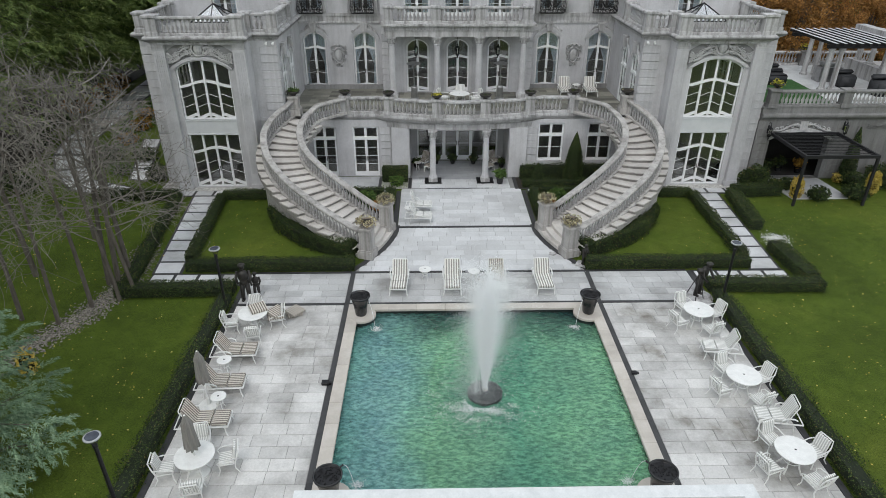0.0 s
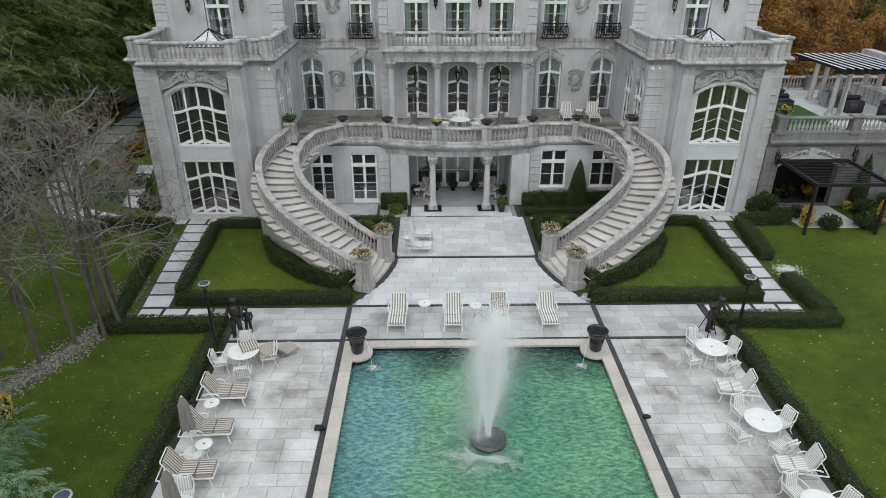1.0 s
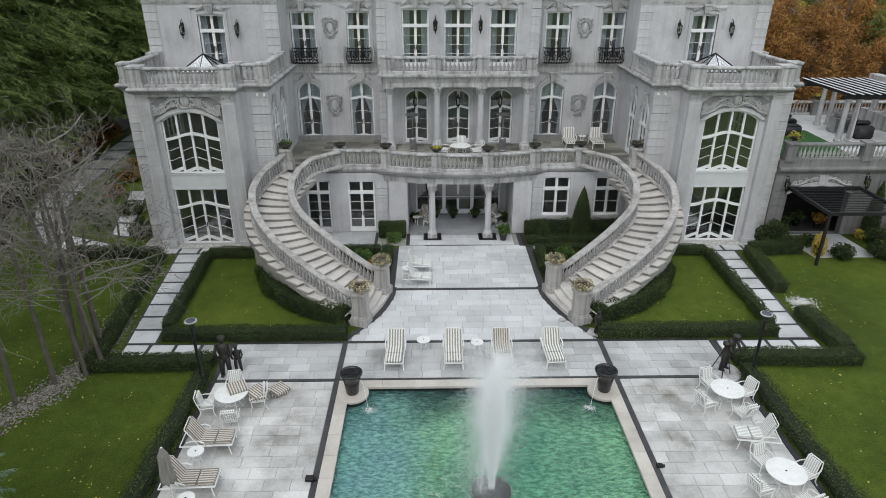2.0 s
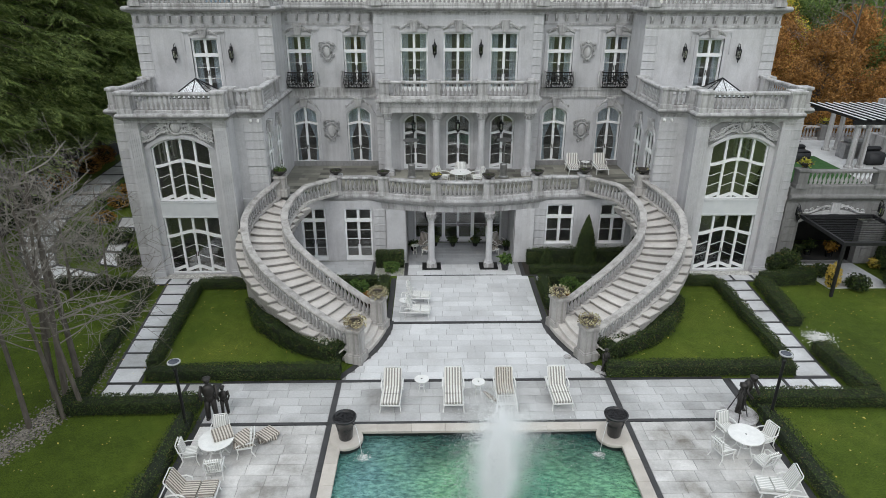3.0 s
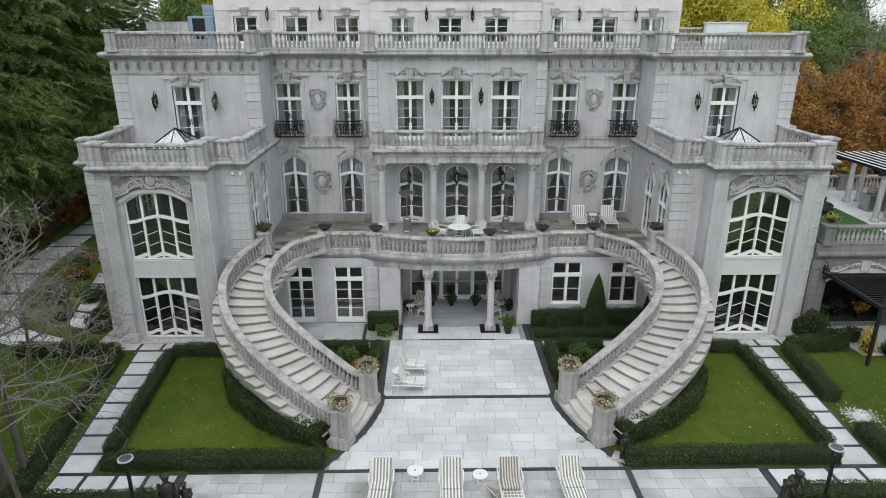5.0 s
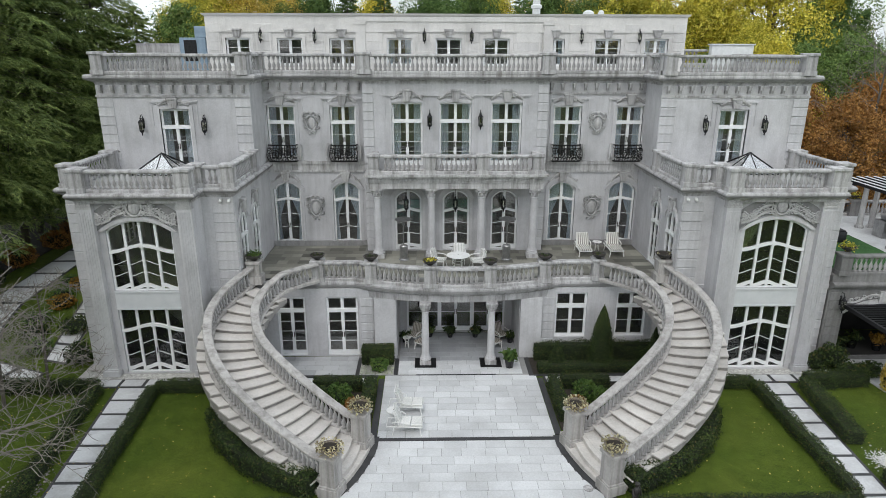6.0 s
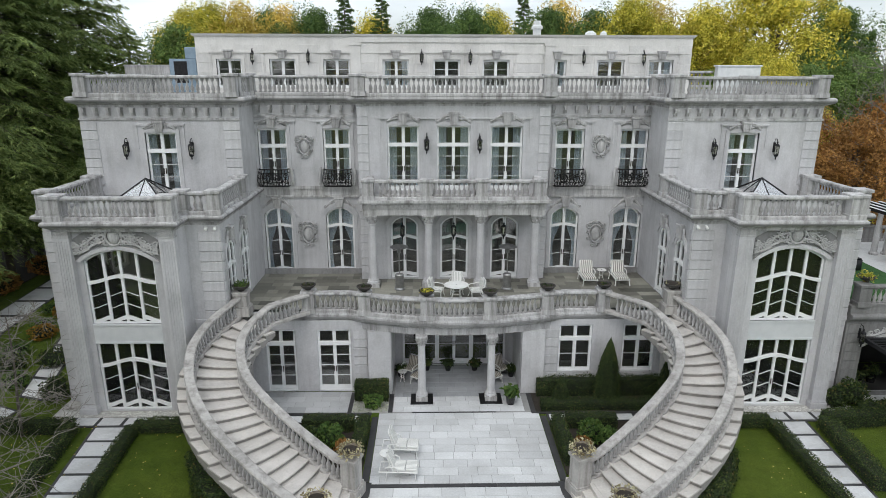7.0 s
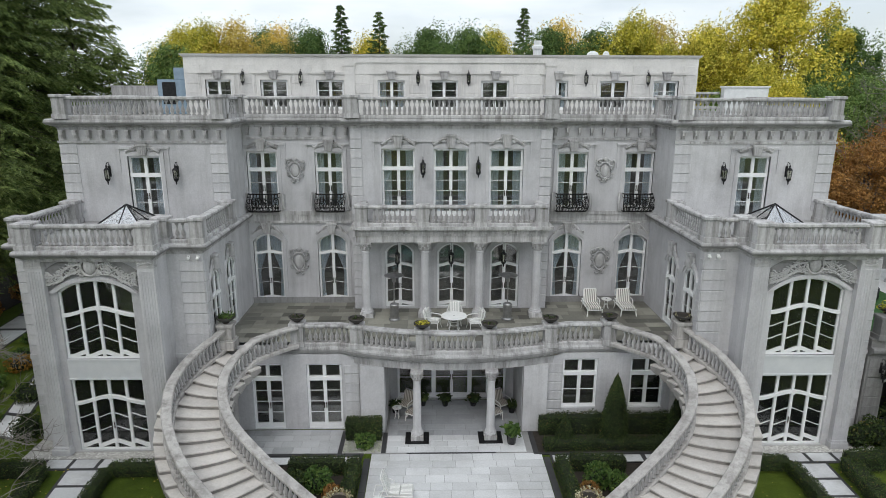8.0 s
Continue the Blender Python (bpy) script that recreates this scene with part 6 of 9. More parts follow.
def shrub(name, x, y, rx, ry, h, material, label, density=420, size=0.06, seed=1, cone=False, z0=0.0, category="shrub"):
    rng = np.random.default_rng(seed)
    area = 3.0 * (rx + ry) * h
    k = int(area * density)
    if cone:
        t = rng.uniform(0, 1, k) ** 0.75
        t = 1 - t
        a = rng.uniform(0, 2 * math.pi, k)
        prof = np.sin(np.clip(t * 1.02 + 0.0, 0, 1) * math.pi * 0.5 + math.pi / 2) ** 0.75
        rr = prof * (1 + 0.08 * rng.normal(size=k))
        pts = np.stack([rx * rr * np.cos(a), ry * rr * np.sin(a), h * t], 1)
        nrm = np.stack([np.cos(a), np.sin(a), 0.35 + 0 * a], 1)
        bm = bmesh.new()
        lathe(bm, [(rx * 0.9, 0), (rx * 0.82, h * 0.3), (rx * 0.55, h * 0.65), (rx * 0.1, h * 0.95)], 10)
    else:
        pts, nrm = blob_points(k, rng, rx, ry, h * 0.55, 0.35, seed * 3.7)
        pts[:, 2] += h * 0.5
        pts = pts[pts[:, 2] > 0.0]
        nrm = nrm[: len(pts)]
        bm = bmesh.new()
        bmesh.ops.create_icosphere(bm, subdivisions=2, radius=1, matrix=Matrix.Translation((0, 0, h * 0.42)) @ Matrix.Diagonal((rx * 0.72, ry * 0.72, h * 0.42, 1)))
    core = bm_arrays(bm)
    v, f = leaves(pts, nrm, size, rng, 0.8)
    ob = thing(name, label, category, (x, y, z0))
    for n_, me in (("core", cloud_mesh("core", [(*core, SHADE_CORE)])), ("foliage", cloud_mesh("foliage", [(v, f, material)]))):
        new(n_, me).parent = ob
    return ob


# hedges round the lawns
for s, hs in ((-1, 10), (1, 40)):
    m = lambda pts: [(s * x, y) for x, y in pts]
    hedge(m([(5.0, 20.96), (12.15, 20.93)]), 0.6, 0.42, seed=hs)
    hedge(m([(12.2, 21.45), (12.75 if s < 0 else 12.35, 28.2)]), 0.45, 0.42, seed=hs + 1)
    hedge(m([(12.75 if s < 0 else 12.35, 28.45), (10.45, 28.5)]), 0.55, 0.42, seed=hs + 2)
    hedge(m([(5.05, 21.95), (5.65, 22.28), (6.62, 22.78), (7.6, 23.45), (8.4, 24.32), (8.93, 25.2), (9.4, 26.2)]), 0.86, 0.66, "rounded dark green hedge at the stair foot", seed=hs + 3, ragged=0.1, size=0.05, density=900)
    hedge(m([(9.62, 19.05), (14.3, 18.95)]), 0.65, 0.45, seed=hs + 4)
    hedge(m([(9.82, 18.4), (9.85, 5.5)]), 0.56, 0.4, "low straggling hedge along the patio with autumn leaves", seed=hs + 6, ragged=0.14, density=800, material=HEDGE)
hedge([(-14.05, 19.4), (-14.3, 21.5), (-15.15, 28.3)], 0.5, 0.45, seed=15)
hedge([(-15.2, 28.4), (-19.5, 28.5)], 0.55, 0.5, seed=16)
hedge([(14.1, 19.4), (13.95, 22.3)], 0.7, 0.5, seed=45)
hedge([(14.05, 24.3), (14.55, 28.3)], 0.65, 0.5, seed=46)
hedge([(14.6, 28.4), (17.2, 28.6)], 0.7, 0.55, seed=47)
# beds beside the forecourt
hedge([(3.85, 25.9), (3.85, 28.6)], 0.45, 0.55, seed=61)
hedge([(4.2, 28.55), (6.2, 28.5)], 0.5, 0.5, seed=62)
hedge([(-3.85, 26.2), (-3.85, 28.6)], 0.45, 0.55, seed=63)
hedge([(-4.2, 28.5), (-6.2, 28.5)], 0.5, 0.5, seed=64)
hedge([(3.45, 29.92), (8.9, 29.92)], 0.5, 0.36, seed=65)
hedge([(3.45, 31.1), (9.0, 31.1)], 0.5, 0.78, "tall loose dark green hedge under the windows", seed=66, ragged=0.12)
for i, (x, y, r, h, mat, lab) in enumerate((
        (4.95, 27.5, 0.5, 0.8, SHRUB, "leafy bright green shrub in the bed"), (5.6, 27.2, 0.45, 0.6, SHRUB, "leafy green shrub in the bed"),
        (4.5, 26.9, 0.35, 0.5, RUST, "low reddish shrub in the bed"), (-5.0, 27.4, 0.5, 0.75, SHRUB, "leafy bright green shrub in the bed"),
        (-4.4, 26.9, 0.35, 0.45, RUST, "low reddish shrub in the bed"), (-5.8, 27.3, 0.5, 0.7, HEDGE, "dark green shrub in the bed"),
        (-3.6, 30.2, 0.42, 0.5, SHRUB, "light green hydrangea in a pebble bed"))):
    shrub("shrub", x, y, r, r, h, mat, lab, seed=70 + i, size=0.085)
hedge([(-4.4, 30.83), (-3.0, 30.83)], 0.6, 0.82, "square clipped dark yew beside the loggia", seed=90, ragged=0.03)
shrub("topiary_cone", 6.35, 30.45, 0.52, 0.5, 2.95, HEDGE, "tall clipped dark green cone topiary", seed=91, cone=True, density=1500, size=0.034, category="topiary")
shrub("topiary_cone", 4.35, 30.35, 0.36, 0.36, 1.2, HEDGE, "short clipped green cone topiary", seed=92, cone=True, density=1500, size=0.034, category="topiary")
shrub("topiary_cone", 8.95, 30.5, 0.42, 0.42, 2.2, HEDGE, "tall clipped dark green cone topiary", seed=93, cone=True, density=1300, size=0.034, category="topiary")

# trees
def branch(rng, p, d, length, r, level, out, tips, curl=0.25, kids=(5, 5, 4), spread=0.7, up=0.1):
    """Grows one limb and its smaller ones; out collects (points, start radius, end radius)."""
    pts = [Vector(p)]
    q = Vector(d).normalized()
    n = max(3, 6 - level)
    for i in range(n):
        q = (q + Vector(rng.normal(0, curl * 0.35, 3)) + Vector((0, 0, up * 0.15))).normalized()
        pts.append(pts[-1] + q * length / n)
    out.append((pts, r, r * 0.35))
    tips.append(pts[-1])
    if level >= len(kids):
        return
    for i in range(kids[level]):
        t = rng.uniform(0.3, 0.98)
        j = min(n - 1, int(t * n))
        at = pts[j].lerp(pts[j + 1], t * n - j)
        dirn = (pts[j + 1] - pts[j]).normalized()
        side = Vector(rng.normal(size=3))
        side = (side - dirn * side.dot(dirn)).normalized()
        branch(rng, at, dirn * (1 - spread * 0.5) + side * spread + Vector((0, 0, up)), length * rng.uniform(0.35, 0.62), r * 0.42 * (1.1 - 0.5 * t), level + 1, out, tips, curl, kids, spread, up)


def limbs_mesh(name, out, material):
    bm = bmesh.new()
    for pts, r0, r1 in out:
        tube(bm, pts, max(r0, 0.0105), 6 if r0 > 0.05 else 3, 0, max(r1, 0.005))
    me = bpy.data.meshes.new(name)
    bm.to_mesh(me)
    bm.free()
    me.materials.append(material)
    return me


def bare_tree(x, y, lean, height, r, seed, kids=(9, 6, 5), label="leafless grey-barked tree with fine twigs", straight_to=0.35):
    rng = np.random.default_rng(seed)
    out, tips = [], []
    base = Vector((0, 0, -0.1))
    d = Vector((lean[0], lean[1], 1)).normalized()
    pts = [base + d * height * t + Vector((0.08 * math.sin(4 * t + seed), 0.08 * math.cos(3 * t + seed), 0)) for t in (0, 0.15, 0.3, 0.45, 0.6, 0.75, 0.9, 1.0)]
    ob = thing("bare_tree", label, "tree", (x, y, 0))
    part("trunk", bm_tube(pts, r, r * 0.2), BARK, ob)
    for i in range(kids[0]):
        t = straight_to + (0.97 - straight_to) * (i + rng.uniform(0, 1)) / kids[0]
        a = rng.uniform(0, 2 * math.pi)
        at = base + d * height * t
        branch(rng, at, (math.cos(a), math.sin(a), rng.uniform(0.1, 0.75)), height * rng.uniform(0.28, 0.52) * (1.2 - 0.65 * t), r * 0.3, 0, out, tips, 0.5, kids[1:], 0.85, 0.1)
    lm = new("crown", limbs_mesh("crown", out, TWIG))
    lm.parent = ob
    return ob


def bm_tube(pts, r0, r1, segs=8):
    bm = bmesh.new()
    tube(bm, pts, r0, segs, 0, r1)
    return bm


def slivers(pts, way, nrm, size, rng, ratio):
    """Three-cornered needles or leaves: each a sliver along its way."""
    k = len(pts)
    u = way + rng.normal(0, 0.3, (k, 3))
    u /= np.linalg.norm(u, axis=1)[:, None] + 1e-9
    v = np.cross(nrm + rng.normal(0, 0.5, (k, 3)), u)
    v /= np.linalg.norm(v, axis=1)[:, None] + 1e-9
    s = (size * rng.uniform(0.6, 1.3, k))[:, None]
    vs = np.stack([pts - u * s * 0.5 * ratio - v * s * 0.5, pts + u * s * 0.7 * ratio, pts - u * s * 0.3 * ratio + v * s * 0.5], 1).reshape(-1, 3)
    return vs, np.arange(3 * k).reshape(-1, 3)


def conifer_meshes(seed, h, r, material, limbs=130, sprays=12, per=40, size=0.055, droop=0.3, gap=0.12, lift=0.05, shape=0.7):
    """A conifer: boughs in loose whorls, each with side sprays that hang from it and carry the needles."""
    rng = np.random.default_rng(seed)
    trunk = bm_tube([(0, 0, -0.2), (0.05, 0, h * 0.5), (0, 0, h)], 0.0095 * h, 0.02)
    P, D, N = [], [], []
    for b in range(limbs):
        t = min(0.99, (b + rng.uniform(0, 1)) / limbs) ** 1.1
        z0 = h * (gap + (1 - gap) * t)
        a = b * 2.399 + rng.uniform(-0.5, 0.5)
        Rb = (r * (1 - t) ** shape * (1 if t > 0.1 else 0.65 + 3.5 * t) + 0.15) * rng.uniform(0.55, 1.15)
        up = lift + rng.uniform(-0.08, 0.1)
        ca, sa = math.cos(a), math.sin(a)
        bough = lambda u: np.array([ca * u * Rb, sa * u * Rb, z0 + up * Rb * u - droop * Rb * u ** 1.7 + 0.12 * Rb * u ** 5])
        if Rb > 0.8:
            tube(trunk, [tuple(bough(u)) for u in (0.0, 0.35, 0.7)], 0.0025 * h * (1 - t) + 0.012, 3, 0, 0.008)
        for k in range(sprays + 1):
            u = 0.22 + 0.78 * (k / sprays)
            sg = 1 if k % 2 else -1
            ang = a + (sg * rng.uniform(0.5, 1.0) if k < sprays else 0)
            ln = (0.42 * Rb * (1.12 - u) + 0.1 * Rb + 0.08) * rng.uniform(0.7, 1.2)
            w = rng.uniform(0, 1, per)
            side = rng.normal(0, 0.1, per) * ln * (1.2 - w)
            p = np.empty((per, 3))
            p[:, 0], p[:, 1] = math.cos(ang) * w * ln - math.sin(ang) * side, math.sin(ang) * w * ln + math.cos(ang) * side
            p[:, 2] = -(0.25 + 0.5 * droop) * ln * w ** 1.5 - np.abs(rng.normal(0, 0.06, per)) * ln + rng.normal(0, 0.02, per)
            P.append(p + bough(u))
            sd = np.sign(side) * 0.55
            D.append(np.stack([math.cos(ang) - math.sin(ang) * sd, math.sin(ang) + math.cos(ang) * sd, -0.35 - 0.3 * w], 1))
            N.append(np.tile([0.25 * ca, 0.25 * sa, 1.0], (per, 1)))
    tm = bpy.data.meshes.new("trunk")
    trunk.to_mesh(tm)
    trunk.free()
    tm.materials.append(BARK)
    v, f = slivers(np.concatenate(P), np.concatenate(D), np.concatenate(N), size, rng, 4.0)
    return tm, cloud_mesh("crown", [(v, f, material)])


def leafy_meshes(seed, h, r, material, n=60000, size=0.1, stem=0.32, lobes=60, ragged=0.5, inner=True):
    """A broadleaf tree: limbs that fork into clumps of small leaves, fuller on top of each clump, with shoots that break the outline."""
    rng = np.random.default_rng(seed)
    bm = bmesh.new()
    tube(bm, [(0, 0, -0.2), (0.1, 0.05, h * stem), (0.0, 0.1, h * 0.62)], h * 0.02, 8, 0, h * 0.01)
    P, N, D = [], [], []
    hearts = bmesh.new()
    for i in range(lobes):
        a = i * 2.399 + rng.uniform(-0.5, 0.5)
        t = (i + rng.uniform(0, 1)) / lobes
        env = math.sqrt(max(0.02, 1 - (1.75 * (t - 0.36)) ** 2)) if t > 0.36 else 0.72 + 0.28 * t / 0.36
        rad = r * env * rng.uniform(0.25, 1.08)
        c = np.array([math.cos(a) * rad, math.sin(a) * rad, h * (stem + (0.93 - stem) * t)])
        tube(bm, [(0, 0, h * stem * rng.uniform(0.7, 1.1) + 0.4 * h * t), tuple(c * np.array([0.5, 0.5, 0.93])), tuple(c)], h * 0.006, 4, 0, 0.012)
        k = n // lobes
        big = rng.uniform(0.6, 1.45)
        sx, sz = r * 0.19 * big, h * 0.06 * big * rng.uniform(0.8, 1.4)
        p, d = blob_points(k, rng, sx, sx * rng.uniform(0.7, 1.3), sz, 0.7, seed + i * 5.1, 0.45)
        p *= (1 + 0.16 * ragged * np.abs(rng.normal(0, 1, k)) ** 2 * (rng.uniform(0, 1, k) < 0.3))[:, None].clip(max=1.5)
        P.append(p + c)
        N.append(d * 0.7 + np.array([0, 0, 0.5]))
        D.append(np.cross(d, rng.normal(size=(k, 3))))
        if inner:
            bmesh.ops.create_icosphere(hearts, subdivisions=1, radius=1, matrix=Matrix.Translation(c) @ Matrix.Diagonal((sx * 0.25, sx * 0.25, sz * 0.25, 1)))
    tm = bpy.data.meshes.new("trunk")
    bm.to_mesh(tm)
    bm.free()
    tm.materials.append(BARK)
    v, f = slivers(np.concatenate(P), np.concatenate(D), np.concatenate(N), size, rng, 1.5)
    groups = [(v, f, material)]
    if inner:
        groups.append((*bm_arrays(hearts), material))
    return tm, cloud_mesh("crown", groups)


KINDS = {
    "spruce_a": conifer_meshes(3, 20, 5.6, NEEDLE, 170, 14, 36, 0.05, 0.34, 0.12),
    "spruce_b": conifer_meshes(4, 21, 6.2, NEEDLE, 170, 14, 36, 0.05, 0.42, 0.16),
    "fir": conifer_meshes(12, 19, 3.4, DEEPGREEN, 210, 8, 26, 0.045, 0.16, 0.25, 0.12, 0.95),
    "pine": leafy_meshes(5, 18, 5.0, DEEPGREEN, 56000, 0.1, 0.36, 56, 0.3),
    "green": leafy_meshes(6, 17, 5.8, GREENTREE, 60000, 0.11, 0.26, 60, 0.6),
    "yellow": leafy_meshes(7, 18, 6.2, YELLOWGREEN, 84000, 0.11, 0.22, 64, 0.5, False),
    "gold": leafy_meshes(8, 17, 4.8, GOLD, 36000, 0.1, 0.28, 46, 1.0, False),
    "rust": leafy_meshes(9, 11, 4.2, RUST, 52000, 0.085, 0.2, 60, 0.9, False),
}
TEXT = {
    "spruce_a": ("spruce_tree", "tall dark green spruce with drooping boughs"), "spruce_b": ("spruce_tree", "tall dark green spruce with drooping boughs"),
    "fir": ("fir_tree", "slender thin-crowned green fir behind the house"),
    "pine": ("pine_tree", "dense dark green pine at the edge of the grounds"), "green": ("leafy_tree", "full green broadleaf tree at the edge of the grounds"),
    "yellow": ("leafy_tree", "yellow-green autumn tree at the edge of the grounds"), "gold": ("leafy_tree", "golden yellow autumn tree behind the house"),
    "rust": ("leafy_tree", "rust-orange autumn tree beside the garden"),
}
TALL = {"spruce_a": 20, "spruce_b": 21, "fir": 19, "pine": 17.4, "green": 16.4, "yellow": 17.4, "gold": 16.4, "rust": 10.6}


def tree(kind, x, y, scale, rot, z=0.0):
    nm, lab = TEXT[kind]
    ob = thing(nm, lab, "tree", (x, y, z), rot, "trees round the house")
    ob.scale = (scale, scale, scale)
    tm, cm = KINDS[kind]
    for n_, me in (("trunk", tm), ("crown", cm)):
        c = new(n_, me)
        c.parent = ob


rnd = random.Random(11)
# dark belt at the left, beyond the side walk
bed("woodland_floor", [(-44, 26), (-25.4, 26), (-26.4, 36), (-28.0, 40), (-28.6, 66), (-44, 66)], SOIL, "dark needle litter under the spruces", 0.0)
for i in range(9):
    y = 27 + i * 4.0
    for k in range(2 if i % 2 else 1):
        x = (-30.5 if y < 44 else -29.6) - 4.8 * k + rnd.uniform(-0.7, 0.7)
        tree(("spruce_a", "spruce_b")[(i + k) % 2], x, y + rnd.uniform(-1.2, 1.2) + 1.5 * (k % 2), rnd.uniform(1.15, 1.32) if y < 42 else rnd.uniform(1.3, 1.42), rnd.uniform(0, 6))
# the first four are added out of view to shade the left lawn
for x, y, sc in ((-20.5, 2, 0.9), (-22.5, 7.5, 0.95), (-24.5, 13, 0.9), (-27.5, 19, 1.0), (-24.0, 57.0, 0.84), (-28.9, 50.0, 1.22), (-27.0, 56.5, 1.16), (-22.2, 62.0, 0.84), (-31.5, 52.5, 1.4)):
    tree("spruce_a", x, y, sc, rnd.uniform(0, 6))
# belt behind the house: kind, place and height of each
BACK = (("yellow", -23.6, 69, 18.8), ("green", -22.3, 63, 17.2), ("yellow", -20.5, 66, 18.9), ("gold", -18.0, 66, 19.2), ("pine", -16.4, 70, 19.1), ("gold", -14.6, 68, 19.0), ("pine", -11.4, 66, 18.9), ("fir", -8.6, 65, 20.8),
        ("yellow", -6.6, 69, 18.2), ("fir", -5.4, 66, 20.4), ("pine", -1.0, 68, 19.2), ("pine", 2.3, 64, 18.8), ("yellow", 5.0, 71, 18.9), ("fir", 7.4, 67, 20.9), ("pine", 9.2, 64, 18.8), ("gold", 10.9, 68, 19.6),
        ("pine", 14.0, 67, 19.0), ("yellow", 16.8, 65, 19.6), ("gold", 19.8, 68, 19.7), ("yellow", 22.6, 65, 18.4), ("yellow", 24.8, 69, 19.2), ("yellow", 29.2, 64, 22.8), ("pine", 32.4, 60, 18.6), ("pine", 28.6, 57, 15.4), ("green", 37.5, 57, 15.2), ("green", 31.4, 58, 15.2), ("yellow", 25.4, 59, 15.6), ("green", 22.0, 58, 13.6))
for kind, x, y, top in BACK:
    tree(kind, x, y, top / TALL[kind], rnd.uniform(0, 6))
MIX = ("green", "yellow", "pine", "gold", "green")
# unseen row behind the camera, added to darken the reflections in the panes
for i in range(9):
    tree(("pine", "green", "pine", "yellow")[i % 4], -40 + i * 10 + rnd.uniform(-2, 2), -30 + rnd.uniform(-4, 4), rnd.uniform(0.95, 1.15), rnd.uniform(0, 6))
for i in range(6):
    kind = MIX[(i * 3 + i // 4) % 5]
    tree(kind, -34 + i * 14 + rnd.uniform(-1.5, 1.5), 84 + rnd.uniform(-4, 5), rnd.uniform(0.78, 1.0), rnd.uniform(0, 6))
# right side: rust trees near the annex, green and yellow behind
for x, y, kind, sc in ((21.5, 46.5, "rust", 1.05), (25, 44.5, "rust", 1.0), (29, 48, "rust", 1.1), (23.5, 52, "yellow", 0.82), (27, 54, "green", 0.86), (31, 55, "green", 0.9), (33, 46, "green", 0.72),
                       (36.5, 50, "pine", 0.85), (38, 42, "green", 0.75), (42, 45, "pine", 0.85), (24, 49.5, "rust", 1.1), (34, 40, "green", 0.6), (40, 36, "green", 0.75), (45, 40, "pine", 0.85), (29.5, 43.5, "rust", 0.8)):
    tree(kind, x, y, sc, rnd.uniform(0, 6))
for i, (x, y) in enumerate(((27.5, 46.5), (31.5, 50.0))):
    bare_tree(x, y, (0.04, 0), 14, 0.16, 150 + i, (12, 7, 5), "tall leafless grey tree among the autumn trees", 0.25)
# bare trees on the left lawn
for i, (x, y, lx, ly, h, r) in enumerate(((-15.6, 16.9, -0.06, 0.1, 9.5, 0.085), (-14.95, 18.0, -0.09, 0.12, 10, 0.09), (-14.15, 18.6, -0.07, 0.06, 9, 0.085), (-13.6, 19.0, -0.1, 0.05, 9, 0.08),
                                          (-15.0, 19.9, 0.08, 0.02, 8.0, 0.12), (-14.5, 19.75, 0.02, 0.05, 8.5, 0.12), (-14.3, 20.3, -0.12, 0.12, 8.5, 0.12), (-17.2, 17.2, -0.05, 0.1, 9.5, 0.09),
                                          (-18.5, 20.5, -0.05, 0.05, 10, 0.12), (-17.6, 24.0, 0.04, 0.0, 7.5, 0.11))):
    bare_tree(x, y, (lx, ly), h, r, 100 + i, (13, 5, 4) if i > 3 else (10, 5, 4), straight_to=0.28)
bare_tree(-16.9, 28.2, (0.05, -0.05), 5.2, 0.07, 130, (13, 7, 5), "small leafless shrub-like tree with pale twigs", 0.1)
bare_tree(-18.2, 27.2, (0.02, 0.02), 5.5, 0.08, 131, (13, 7, 5), "small leafless shrub-like tree with pale twigs", 0.1)

# fallen leaves
rng = np.random.default_rng(77)
pts = []
while len(pts) < 2300:
    x, y = rng.uniform(-24, 26), rng.uniform(4, 29)
    if abs(x) < 5 or (abs(x) < 10.4 and y < 21) or (abs(x) < 14.4 and 18.5 < y < 20.8):
        continue
    if 3 < abs(x) < 10.6 and y > 23.5:
        continue
    pts.append((x, y, 0.004))
pts = np.array(pts)
v, f = leaves(pts, np.tile([0, 0, 1.0], (len(pts), 1)), 0.052, rng, 0.3, 1.2)
tagged(new("fallen_leaves", cloud_mesh("fallen_leaves", [(v, f, GOLD)])), "scattered yellow autumn leaves on the lawn", "leaves", kind="stuff")

# ---- furniture and garden things ----
WICKER = surface("white_painted_frame", [(0.3, (0.7, 0.7, 0.68)), (0.7, (0.82, 0.82, 0.8))], 5, 60, 0.5, 0.05)


